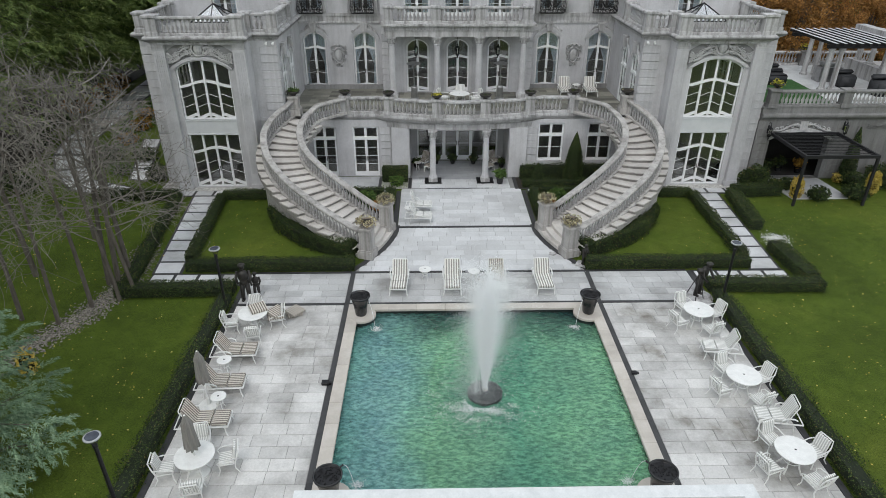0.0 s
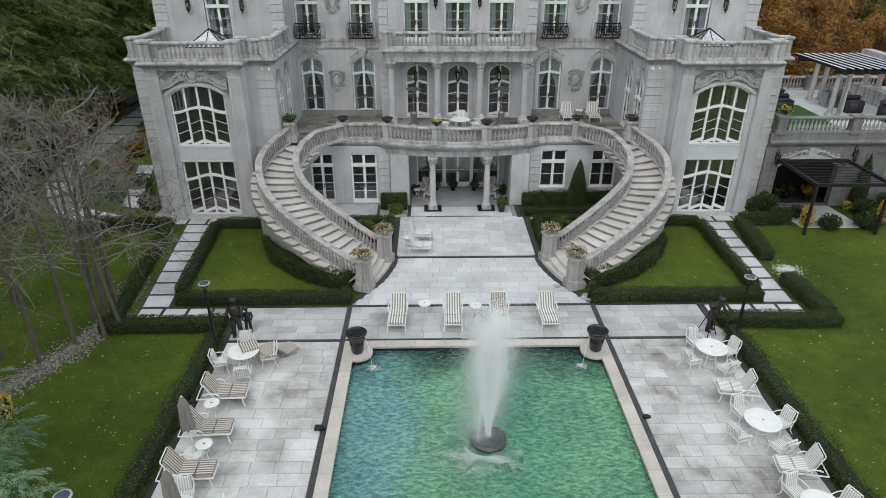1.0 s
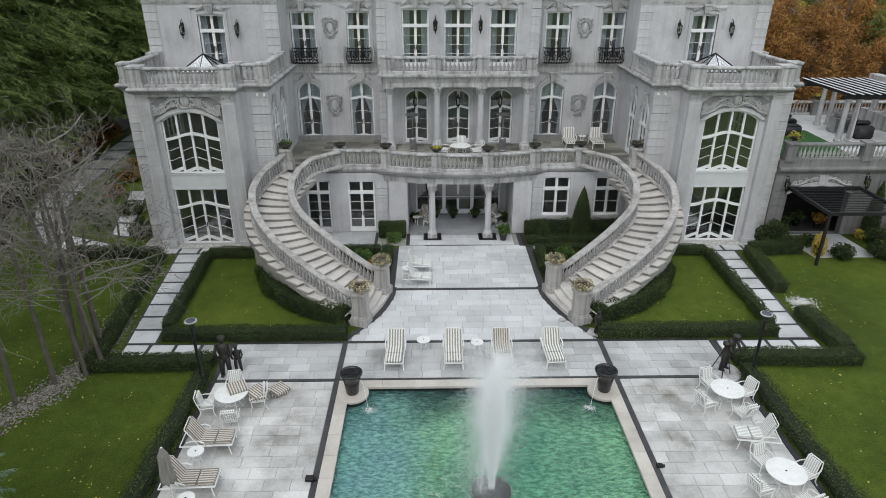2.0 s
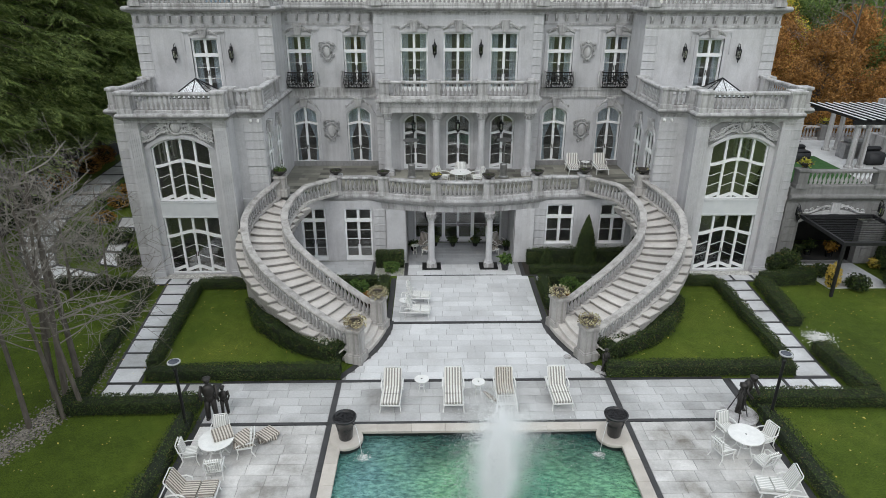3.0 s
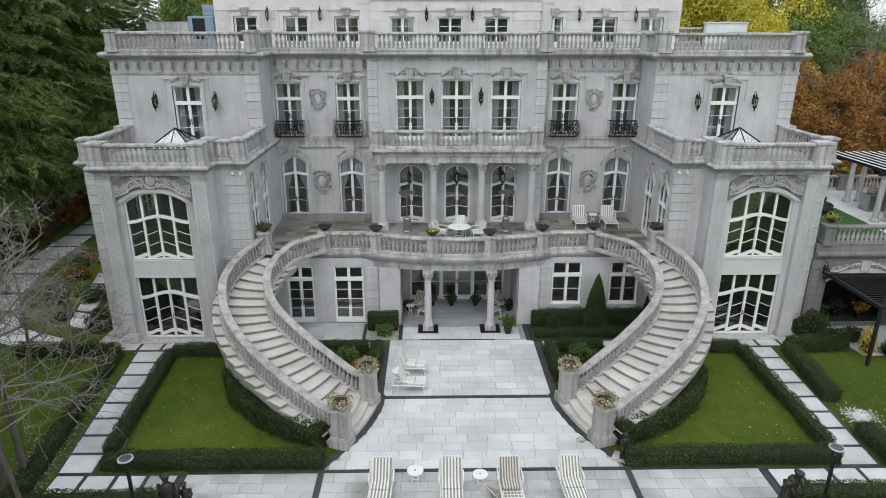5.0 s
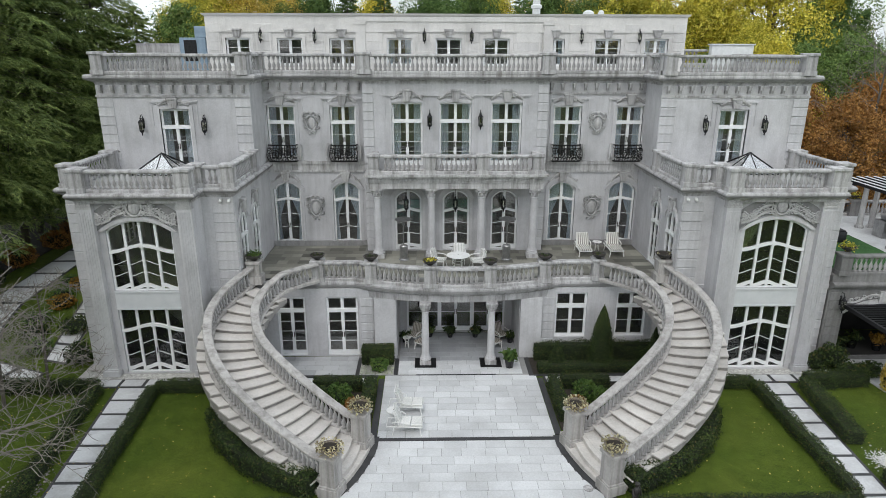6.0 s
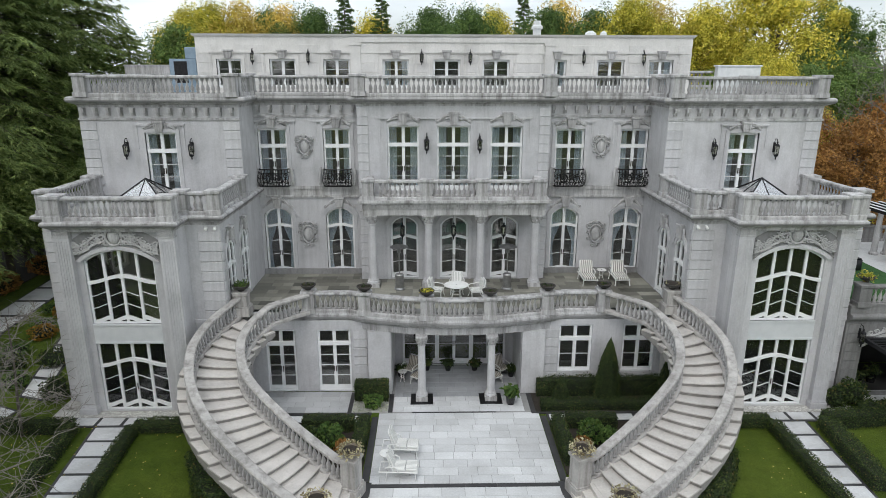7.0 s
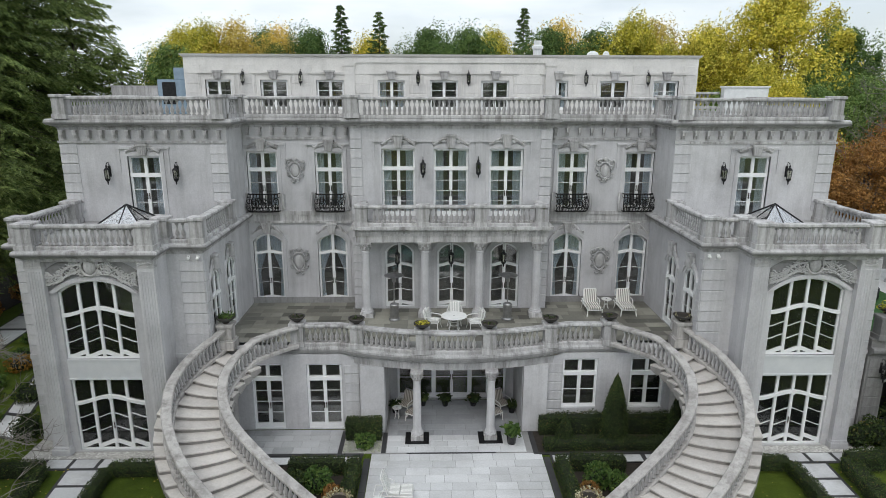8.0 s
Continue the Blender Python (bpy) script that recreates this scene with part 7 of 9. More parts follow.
def stripes_material(name, dark, light, pitch, axis="X"):
    """Woven striped cloth."""
    m, n, l, b = base_material(name)
    tc = n.new("ShaderNodeTexCoord")
    sep = n.new("ShaderNodeSeparateXYZ")
    l.new(tc.outputs["Object"], sep.inputs[0])
    mul = n.new("ShaderNodeMath")
    mul.operation = "MULTIPLY"
    mul.inputs[1].default_value = 2 * math.pi / pitch
    l.new(sep.outputs[axis], mul.inputs[0])
    sn = n.new("ShaderNodeMath")
    sn.operation = "SINE"
    l.new(mul.outputs[0], sn.inputs[0])
    r = ramp(n, [(0.0, dark), (0.42, dark), (0.5, tuple((a + c) / 2 for a, c in zip(dark, light))), (0.58, light), (1.0, light)])
    mp = n.new("ShaderNodeMapRange")
    mp.inputs["From Min"].default_value, mp.inputs["From Max"].default_value = -1, 1
    l.new(sn.outputs[0], mp.inputs["Value"])
    l.new(mp.outputs["Result"], r.inputs["Fac"])
    g = noisy(n, l, 60, 3, 0.6)
    gr = ramp(n, [(0.3, (0.85, 0.85, 0.85)), (0.7, (1.1, 1.1, 1.1))])
    l.new(g.outputs["Fac"], gr.inputs["Fac"])
    l.new(blend(n, l, 1.0, r.outputs["Color"], gr.outputs["Color"], "MULTIPLY"), b.inputs["Base Color"])
    b.inputs["Roughness"].default_value = 0.9
    bumped(n, l, b, g.outputs["Fac"], 0.2, 0.004)
    return m


STRIPE_GREY = stripes_material("grey_striped_cloth", (0.27, 0.255, 0.235), (0.74, 0.725, 0.68), 0.1)
STRIPE_TAN = stripes_material("taupe_striped_cloth", (0.2, 0.175, 0.15), (0.58, 0.54, 0.48), 0.085)
STRIPE_PALE = stripes_material("pale_striped_cloth", (0.5, 0.5, 0.48), (0.78, 0.78, 0.75), 0.075)


def cushion(bm, x0, x1, y0, y1, z0, z1, b=0.035):
    box(bm, x0, x1, y0, y1, z0, z1)
    bmesh.ops.bevel(bm, geom=bm.edges[:], offset=b, segments=2, affect="EDGES", profile=0.6)


def lounger(x, y, rot, cloth, group, label, pads=3, back=48, reach=0.81):
    """A chaise: feet at the near end, head raised at the far end."""
    o = thing("sun_lounger", label, "sun lounger", (x, y, 0.0), rot, group)
    bm = bmesh.new()
    for sx in (-0.33, 0.33):
        tube(bm, [(sx, 0.0, 0.33), (sx, 1.0, 0.34), (sx, 1.9, 0.33)], 0.025, 6)
    for yy in (0.0, 1.9):
        tube(bm, [(-0.33, yy, 0.33), (0.33, yy, 0.33)], 0.025, 6)
    for i in range(8):
        yy = 0.1 + i * 0.15
        box(bm, -0.32, 0.32, yy, yy + 0.03, 0.34, 0.355)
    for i in range(6):
        xx = -0.27 + i * 0.108
        box(bm, xx - 0.012, xx + 0.012, 0.02, 1.2, 0.328, 0.34)
    part("frame", bm, WICKER, o)
    for sx in (-1, 1):
        for yy, dy in ((0.12, -0.08), (1.5, 0.08)):
            bm = bmesh.new()
            tube(bm, [(sx * 0.33, yy, 0.33), (sx * 0.34, yy + dy * 0.3, 0.16), (sx * 0.36, yy + dy, 0.0)], 0.024, 6)
            part("leg", bm, WICKER, o)
        bm = bmesh.new()
        tube(bm, [(sx * 0.35, 0.95, 0.34), (sx * 0.38, 0.98, 0.5), (sx * 0.38, 1.15, 0.57), (sx * 0.37, 1.45, 0.56), (sx * 0.35, 1.6, 0.5)], 0.024, 6)
        part("arm", bm, WICKER, o)
    o.scale = (1, reach, 1)
    a = radians(back)
    hinge = Matrix.Translation((0, 1.2, 0.36)) @ Matrix.Rotation(a, 4, "X")
    bm = bmesh.new()
    tube(bm, [(-0.31, 0, 0), (-0.31, 0.7, 0), (-0.27, 0.74, 0), (0.27, 0.74, 0), (0.31, 0.7, 0), (0.31, 0, 0)], 0.022, 6)
    backrest = part("backrest", bm, WICKER, o)
    backrest.matrix_basis = hinge
    for yy in (0.2, 0.4, 0.58):
        bm = bmesh.new()
        tube(bm, [(-0.31, yy, 0), (0.31, yy, 0)], 0.018, 6)
        part("crossbar", bm, WICKER, backrest)
    bm = bmesh.new()
    cushion(bm, -0.3, 0.3, 0.0, 0.7, 0.03, 0.11)
    ob = part("back_cushion", bm, cloth, o, smooth=False)
    ob.matrix_basis = hinge
    if pads > 1:
        bm = bmesh.new()
        cushion(bm, -0.3, 0.3, 0.63, 1.19, 0.36, 0.46)
        part("seat_cushion", bm, cloth, o)
    if pads > 2:
        bm = bmesh.new()
        cushion(bm, -0.3, 0.3, 0.02, 0.59, 0.355, 0.455)
        part("foot_cushion", bm, cloth, o)
    return o


def chair(x, y, rot, cloth, group, label, z=0.0):
    """A white rattan armchair with loose striped cushions; it faces its own -y."""
    o = thing("garden_chair", label, "chair", (x, y, z), rot, group)
    bm = bmesh.new()
    for sx in (-0.27, 0.27):
        tube(bm, [(sx, -0.25, 0.4), (sx, 0.25, 0.38)], 0.02, 6)
    for yy, zz in ((-0.25, 0.4), (0.25, 0.38)):
        tube(bm, [(-0.27, yy, zz), (0.27, yy, zz)], 0.02, 6)
    for i in range(5):
        box(bm, -0.26, 0.26, -0.2 + i * 0.1, -0.17 + i * 0.1, 0.385, 0.4)
    part("seat_frame", bm, WICKER, o)
    bm = bmesh.new()
    tube(bm, [(-0.27, 0.25, 0.38), (-0.28, 0.34, 0.7), (-0.24, 0.4, 0.9), (0.24, 0.4, 0.9), (0.28, 0.34, 0.7), (0.27, 0.25, 0.38)], 0.022, 6)
    for sx in (-1, 1):
        tube(bm, [(sx * 0.2, 0.28, 0.4), (sx * 0.04, 0.36, 0.66), (sx * 0.2, 0.4, 0.9)], 0.015, 5)
    tube(bm, [(0.08 * math.cos(t), 0.36, 0.66 + 0.1 * math.sin(t)) for t in [math.pi * i / 5 for i in range(11)]], 0.014, 5)
    part("backrest", bm, WICKER, o)
    for sx in (-1, 1):
        bm = bmesh.new()
        tube(bm, [(sx * 0.29, 0.34, 0.62), (sx * 0.33, 0.1, 0.63), (sx * 0.33, -0.2, 0.6), (sx * 0.31, -0.3, 0.52), (sx * 0.28, -0.25, 0.4)], 0.021, 6)
        part("arm", bm, WICKER, o)
        for yy, dy in ((-0.25, -0.06), (0.25, 0.1)):
            bm = bmesh.new()
            tube(bm, [(sx * 0.27, yy, 0.4), (sx * 0.27, yy - dy * 0.2, 0.2), (sx * 0.3, yy + dy, 0.0)], 0.021, 6)
            part("leg", bm, WICKER, o)
    bm = bmesh.new()
    cushion(bm, -0.26, 0.26, -0.26, 0.24, 0.4, 0.48)
    part("seat_cushion", bm, cloth, o)
    bm = bmesh.new()
    cushion(bm, -0.24, 0.24, 0.0, 0.46, 0.0, 0.08)
    ob = part("back_cushion", bm, cloth, o)
    ob.matrix_basis = Matrix.Translation((0, 0.24, 0.47)) @ Matrix.Rotation(radians(78), 4, "X")
    return o


def round_table(x, y, r, h, group, label, name="garden_table", z=0.0):
    o = thing(name, label, "table", (x, y, z), 0.3, group)
    bm = bmesh.new()
    lathe(bm, [(r - 0.03, h - 0.035), (r, h - 0.025), (r, h - 0.005), (r - 0.01, h)], 36)
    part("tabletop", bm, WICKER, o)
    bm = bmesh.new()
    lathe(bm, [(0.025, h - 0.0), (0.03, h + 0.006)], 10)
    part("parasol_hole", bm, IRON, o)
    for i in range(4):
        a = i * math.pi / 2 + 0.4
        c, s_ = math.cos(a), math.sin(a)
        bm = bmesh.new()
        tube(bm, [(c * r * 0.75, s_ * r * 0.75, h - 0.04), (c * r * 0.35, s_ * r * 0.35, h * 0.55), (c * r * 0.45, s_ * r * 0.45, h * 0.25), (c * r * 0.62, s_ * r * 0.62, 0)], 0.024 if r > 0.4 else 0.014, 6)
        part("leg", bm, WICKER, o)
    bm = bmesh.new()
    tube(bm, [(r * 0.4 * math.cos(t), r * 0.4 * math.sin(t), h * 0.45) for t in [2 * math.pi * i / 14 for i in range(15)]], 0.015, 5)
    part("stretcher_ring", bm, WICKER, o)
    return o


# four loungers facing the pool
for i, (x, cl, pads) in enumerate(((-3.0, STRIPE_GREY, 3), (-0.82, STRIPE_GREY, 3), (1.03, STRIPE_TAN, 2), (2.95, STRIPE_GREY, 3))):
    lounger(x, 18.62, 0.02 * (i - 1.5), cl, "loungers by the pool", "white sun lounger with grey striped cushions facing the pool" if pads == 3 else "white sun lounger missing its striped foot cushion", pads, 50, 0.86)
bm = bmesh.new()
cushion(bm, -0.3, 0.3, -0.28, 0.28, 0.0, 0.09)
o = tagged(part("loose_cushion", bm, STRIPE_TAN), "taupe striped cushion slipped off a lounger", "cushion")
o.matrix_basis = Matrix.Translation((0.52, 19.25, 0.05)) @ Matrix.Rotation(0.5, 4, "Z") @ Matrix.Rotation(0.75, 4, "Y") @ Matrix.Translation((0, 0, 0.05))
round_table(-1.93, 19.95, 0.26, 0.5, "small side tables", "small round white side table between loungers", "side_table")
round_table(0.1, 19.75, 0.24, 0.5, "small side tables", "small round white side table between loungers", "side_table")
# left patio
for y in (14.85, 13.2, 11.5):
    lounger(-7.68, y, math.pi / 2 + 0.05, STRIPE_TAN, "loungers on the patio", "white sun lounger with taupe striped cushions on the patio", 3, 55)
for x, y in ((-8.58, 14.1), (-8.25, 12.32)):
    round_table(x, y, 0.24, 0.5, "small side tables", "small round white side table beside loungers", "side_table")
TABLES = ((-8.2, 16.55, STRIPE_PALE), (-8.1, 9.75, STRIPE_PALE), (8.2, 16.5, STRIPE_PALE), (8.25, 12.8, STRIPE_PALE), (8.28, 9.65, STRIPE_PALE))
for tx, ty, cl in TABLES:
    round_table(tx, ty, 0.53, 0.72, "garden tables", "large round white garden table on the patio")
    for a in (0.35, 1.85, 3.45, 5.05) if tx > 0 else (0.25, 1.75, 3.3, 4.9):
        c, s_ = math.cos(a), math.sin(a)
        o = chair(tx + c * 0.8, ty + s_ * 0.8, a - math.pi / 2, cl, "garden chairs", "white rattan armchair with pale striped cushions at a table")
        o.scale = (0.86, 0.86, 0.88)
# cushions piled at the far left table
for x, y, z, a, t in ((-8.05, 16.75, 0.73, 0.5, 0.05), (-7.45, 16.75, 0.43, 0.3, 0.05), (-7.42, 16.78, 0.54, 0.9, 0.1), (-6.95, 17.5, 0.0, 0.4, 0.0), (-6.9, 17.46, 0.1, 0.9, 0.03)):
    bm = bmesh.new()
    cushion(bm, -0.3, 0.3, -0.28, 0.28, 0.0, 0.1)
    o = tagged(part("loose_cushion", bm, STRIPE_TAN), "striped cushion piled at a garden table", "cushion", "piled cushions")
    o.matrix_basis = Matrix.Translation((x, y, z)) @ Matrix.Rotation(a, 4, "Z") @ Matrix.Rotation(t, 4, "X")
# right patio loungers (short, with foot stools)
for x, y in ((7.76, 14.78), (8.05, 11.42)):
    short = lounger(x, y, -math.pi / 2 - 0.15, STRIPE_PALE, "loungers on the patio", "white sun lounger with pale striped cushions on the patio", 3, 62)
    short.scale = (0.92, 0.68, 1)
# pair beside the forecourt walk
for y in (26.75, 25.4):
    short = lounger(-1.62, y, math.pi / 2 - 0.06, STRIPE_PALE, "loungers on the walk", "white sun lounger with pale striped cushions beside the walk", 3, 62)
    short.scale = (0.92, 0.7, 1)
round_table(-2.75, 26.05, 0.26, 0.5, "small side tables", "small round white side table beside the walk", "side_table")
# terrace and loggia seats
for x in (6.5, 8.05):
    o = lounger(x, 34.75, 0.0, STRIPE_GREY, "loungers on the terrace", "white lounge chair with striped cushions on the terrace", 3, 55)
    o.location.z = TERRACE
    o.scale = (1, 0.75, 1)
round_table(7.3, 35.9, 0.24, 0.5, "small side tables", "small round white side table on the terrace", "side_table", TERRACE)
round_table(0.0, 33.1, 0.55, 0.72, "garden tables", "round white table with chairs on the terrace", "garden_table", TERRACE)
for a in (0.15, 1.5, 2.9):
    chair(0.0 + math.cos(a) * 0.9, 33.1 + math.sin(a) * 0.9, a - math.pi / 2, STRIPE_PALE, "garden chairs", "white striped armchair at the terrace table", TERRACE)
for s in (-1, 1):
    chair(s * 2.1, 32.9, s * 0.6, STRIPE_TAN, "loggia chairs", "white armchair with striped cushions in the loggia")
    o = thing("footstool", "white footstool with striped cushion in the loggia", "footstool", (s * 1.75, 32.2, 0), s * 0.6, "loggia footstools")
    bm = bmesh.new()
    for sx in (-0.22, 0.22):
        for sy in (-0.2, 0.2):
            tube(bm, [(sx, sy, 0.36), (sx * 1.1, sy * 1.1, 0)], 0.02, 6)
    box(bm, -0.25, 0.25, -0.23, 0.23, 0.33, 0.37)
    part("frame", bm, WICKER, o)
    bm = bmesh.new()
    cushion(bm, -0.25, 0.25, -0.23, 0.23, 0.37, 0.44)
    part("cushion", bm, STRIPE_TAN, o)
round_table(-2.45, 32.4, 0.2, 0.5, "small side tables", "small white side table in the loggia", "side_table")

# closed parasols
CANVAS = surface("taupe_canvas", [(0.3, (0.2, 0.19, 0.175)), (0.7, (0.3, 0.285, 0.265))], 3, 40, 0.9, 0.2, stretch=(4, 4, 0.5))
for x, y in ((-8.65, 12.45), (-8.1, 9.75)):
    o = thing("parasol", "closed taupe garden parasol", "parasol", (x, y, 0), 0.3, "closed parasols")
    bm = bmesh.new()
    tube(bm, [(0, 0, 0.05), (0, 0, 2.14)], 0.025, 8)
    part("pole", bm, WICKER, o, "white pole")
    bm = bmesh.new()
    lathe(bm, [(0.3, 0), (0.3, 0.05), (0.06, 0.08), (0.05, 0.3)], 20)
    part("base", bm, WICKER, o, "round white base")
    bm = bmesh.new()
    rings = []
    for t in [i / 12 for i in range(13)]:
        z = 0.98 + 1.14 * t
        r = (0.17 - 0.075 * t) if t < 0.72 else 0.135 * max(0.15, (1 - t) / 0.28) ** 0.7
        rings.append([bm.verts.new((r * (1 + 0.28 * math.cos(8 * a)) * math.cos(a), r * (1 + 0.28 * math.cos(8 * a)) * math.sin(a), z)) for a in [2 * math.pi * k / 32 for k in range(32)]])
    for p, q in zip(rings, rings[1:]):
        for k in range(32):
            bm.faces.new((p[k], p[(k + 1) % 32], q[(k + 1) % 32], q[k]))
    bm.faces.new(rings[0][::-1])
    bm.faces.new(rings[-1])
    part("canopy", bm, CANVAS, o, "folded canvas canopy", smooth=True)

# garden lamps
RIM = surface("grey_metal_rim", [(0.3, (0.34, 0.35, 0.36)), (0.7, (0.48, 0.49, 0.5))], 6, 40, 0.45, 0, 0.4)
PANEL = surface("lamp_top_panel", [(0.3, (0.03, 0.035, 0.05)), (0.7, (0.06, 0.07, 0.09))], 6, 30, 0.2, 0)
for x, y in ((-9.65, 17.85), (-9.75, 8.5), (9.82, 18.0), (10.05, 8.2)):
    o = thing("street_lamp", "black garden lamp post with a flat round top", "lamp post", (x, y, 0), 0, "garden lamp posts")
    bm = bmesh.new()
    lathe(bm, [(0.1, 0), (0.1, 0.25), (0.055, 0.32), (0.05, 2.3), (0.065, 2.34), (0.065, 2.4), (0.05, 2.42)], 12)
    part("post", bm, IRON, o)
    bm = bmesh.new()
    for k in range(4):
        a = k * math.pi / 2
        tube(bm, [(0.05 * math.cos(a), 0.05 * math.sin(a), 2.4), (0.13 * math.cos(a), 0.13 * math.sin(a), 2.62)], 0.012, 5)
    part("bracket", bm, IRON, o)
    bm = bmesh.new()
    lathe(bm, [(0.16, 2.6), (0.18, 2.62), (0.18, 2.64)], 24)
    part("head", bm, IRON, o)
    bm = bmesh.new()
    lathe(bm, [(0.195, 2.64), (0.205, 2.65), (0.205, 2.675), (0.195, 2.682), (0.13, 2.684)], 24)
    part("rim", bm, RIM, o, "pale grey metal rim")
    bm = bmesh.new()
    lathe(bm, [(0.16, 2.68), (0.16, 2.69)], 24)
    part("panel", bm, PANEL, o, "dark glossy panel on top")

# black ribbed planters at the pool corners, each with a little spout
GLAZE = surface("black_glazed_pot", [(0.3, (0.012, 0.012, 0.013)), (0.7, (0.03, 0.03, 0.032))], 3, 30, 0.22, 0.05)
FOAM = surface("white_water_spray", [(0.3, (0.8, 0.82, 0.83)), (0.7, (0.92, 0.93, 0.94))], 8, 30, 0.4, 0)
for sx in (-1, 1):
    for py in (17.36, 8.85):
        px = sx * 4.36
        o = thing("planter", "large black ribbed pot on the pool corner", "planter", (px, py, 0.045), 0, "pool corner planters")
        bm = bmesh.new()
        lathe(bm, [(0.2, 0), (0.22, 0.04), (0.27, 0.45), (0.34, 0.74), (0.38, 0.78), (0.39, 0.84), (0.36, 0.86), (0.34, 0.84), (0.33, 0.78)], 24)
        part("pot", bm, GLAZE, o, smooth=True)
        bm = bmesh.new()
        lathe(bm, [(0.33, 0.77), (0.325, 0.79)], 24)
        rr = random.Random(int(py))
        for k in range(60):
            a, r = rr.uniform(0, 6.28), 0.3 * math.sqrt(rr.random())
            bmesh.ops.create_icosphere(bm, subdivisions=1, radius=rr.uniform(0.018, 0.035), matrix=Matrix.Translation((r * math.cos(a), r * math.sin(a), 0.8)))
        part("pebble_fill", bm, IRON, o, "dark pebbles filling the pot")
        bm = bmesh.new()
        d = Vector((-sx, -1 if py > 12 else 1, 0)).normalized()
        tube(bm, [(d.x * 0.3, d.y * 0.3, 0.8), (d.x * 0.5, d.y * 0.5, 0.8)], 0.03, 6)
        part("spout", bm, GLAZE, o)
        bm = bmesh.new()
        tube(bm, [(d.x * (0.5 + 0.3 * t), d.y * (0.5 + 0.3 * t), 0.79 - 1.0 * t * t) for t in [i / 8 for i in range(9)]], 0.008, 5)
        part("water_thread", bm, FOAM, o, "thin falling thread of water")

# fountain
FOUNT = surface("dark_wet_stone", [(0.3, (0.03, 0.035, 0.035)), (0.7, (0.07, 0.075, 0.075))], 6, 30, 0.3, 0.3)
fx, fy = 0.06, 13.05
o = thing("fountain", "dark round fountain with a tall white water jet in the pool", "fountain", (fx, fy, -0.2))
bm = bmesh.new()
lathe(bm, [(0.5, -1.4), (0.5, -0.1), (0.57, -0.05), (0.57, 0.1), (0.5, 0.16), (0.2, 0.2)], 28)
part("base", bm, FOUNT, o)
bm = bmesh.new()
lathe(bm, [(0.1, 0.2), (0.1, 0.3), (0.06, 0.3), (0.06, 0.2)], 16, caps=False)
part("nozzle", bm, WICKER, o, "pale ring nozzle")


def droplets(pts, size, rng):
    """Flattened falling drops, most of them lying level."""
    k = len(pts)
    v, f = slivers(pts, rng.normal(size=(k, 3)) * np.array([1, 0.6, 0.6]), np.tile([0.0, -0.4, 0.9], (k, 1)), 1.0, rng, 1.0)
    v = v.reshape(k, 3, 3)
    v = pts[:, None] + (v - pts[:, None]) * (size * 2.2)[:, None, None]
    return v.reshape(-1, 3), f


def spray_material():
    m, n, l, b = base_material("water_jet")
    n.remove(b)
    df = n.new("ShaderNodeBsdfDiffuse")
    df.inputs["Color"].default_value = (0.96, 0.965, 0.97, 1)
    tl = n.new("ShaderNodeBsdfTranslucent")
    tl.inputs["Color"].default_value = (0.96, 0.965, 0.97, 1)
    mx = n.new("ShaderNodeMixShader")
    mx.inputs[0].default_value = 0.5
    l.new(df.outputs["BSDF"], mx.inputs[1])
    l.new(tl.outputs["BSDF"], mx.inputs[2])
    l.new(mx.outputs["Shader"], n["Material Output"].inputs["Surface"])
    return m


SPRAY = spray_material()


rng = np.random.default_rng(5)


def spray(name, label, k, z0, z1, width, size, drift=(0, 0), power=0.9):
    """A column of fine drops; width(t) is its spread at each height."""
    t = rng.uniform(0, 1, k) ** power
    rr = width(t) * np.abs(rng.normal(0, 0.55, k))
    a = rng.uniform(0, 2 * math.pi, k)
    gust = np.array([noise.noise((math.cos(q) * 1.5, math.sin(q) * 1.5, 5 * w)) for q, w in zip(a.tolist(), t.tolist())])
    z = z0 + (z1 - z0) * t * (1 + 0.12 * gust)
    p = np.stack([rr * np.cos(a) * (1 + 0.5 * gust) + drift[0] * (1 - t), rr * np.sin(a) * (1 + 0.5 * gust) + drift[1] * (1 - t), z], 1)
    v, f = droplets(p, rng.uniform(*size, k), rng)
    ob = new(name, cloud_mesh(name, [(v, f, SPRAY)]))
    ob.parent = o
    tagged(ob, label, kind="stuff")


bm = bmesh.new()
rings = []
for j in range(30):
    t = j / 29
    rad = (0.045 + 0.24 * t ** 1.15) * (1 if t < 0.9 else 1 - 6 * (t - 0.9))
    rings.append([bm.verts.new((rad * q * math.cos(a), rad * q * math.sin(a), 0.26 + 3.5 * t)) for a, q in [(2 * math.pi * k / 20, 1 + 0.35 * noise.noise((3 * math.cos(k * 0.628 / 2), 3 * math.sin(k * 0.628 / 2), 3.4 * t))) for k in range(20)]])
for p, q in zip(rings, rings[1:]):
    for k in range(20):
        bm.faces.new((p[k], p[(k + 1) % 20], q[(k + 1) % 20], q[k]))
bm.faces.new(rings[-1])
part("water_column", bm, SPRAY, o, "solid white column of rising water", smooth=True)
spray("water_jet", "dense white spray of the fountain jet", 170000, 0.3, 4.4, lambda t: 0.06 + 0.82 * t ** 1.15, (0.003, 0.0078))
spray("water_plume", "looser white spray round the jet", 130000, 1.0, 4.7, lambda t: 0.45 + 0.75 * t, (0.002, 0.005), (-0.1, -0.05), 0.75)
spray("water_mist", "thin mist falling round the plume", 110000, 0.1, 3.9, lambda t: 0.85 + 0.35 * t, (0.002, 0.0045), (-0.35, -0.15), 0.9)
k = 30000
a = rng.uniform(0, 2 * math.pi, k)
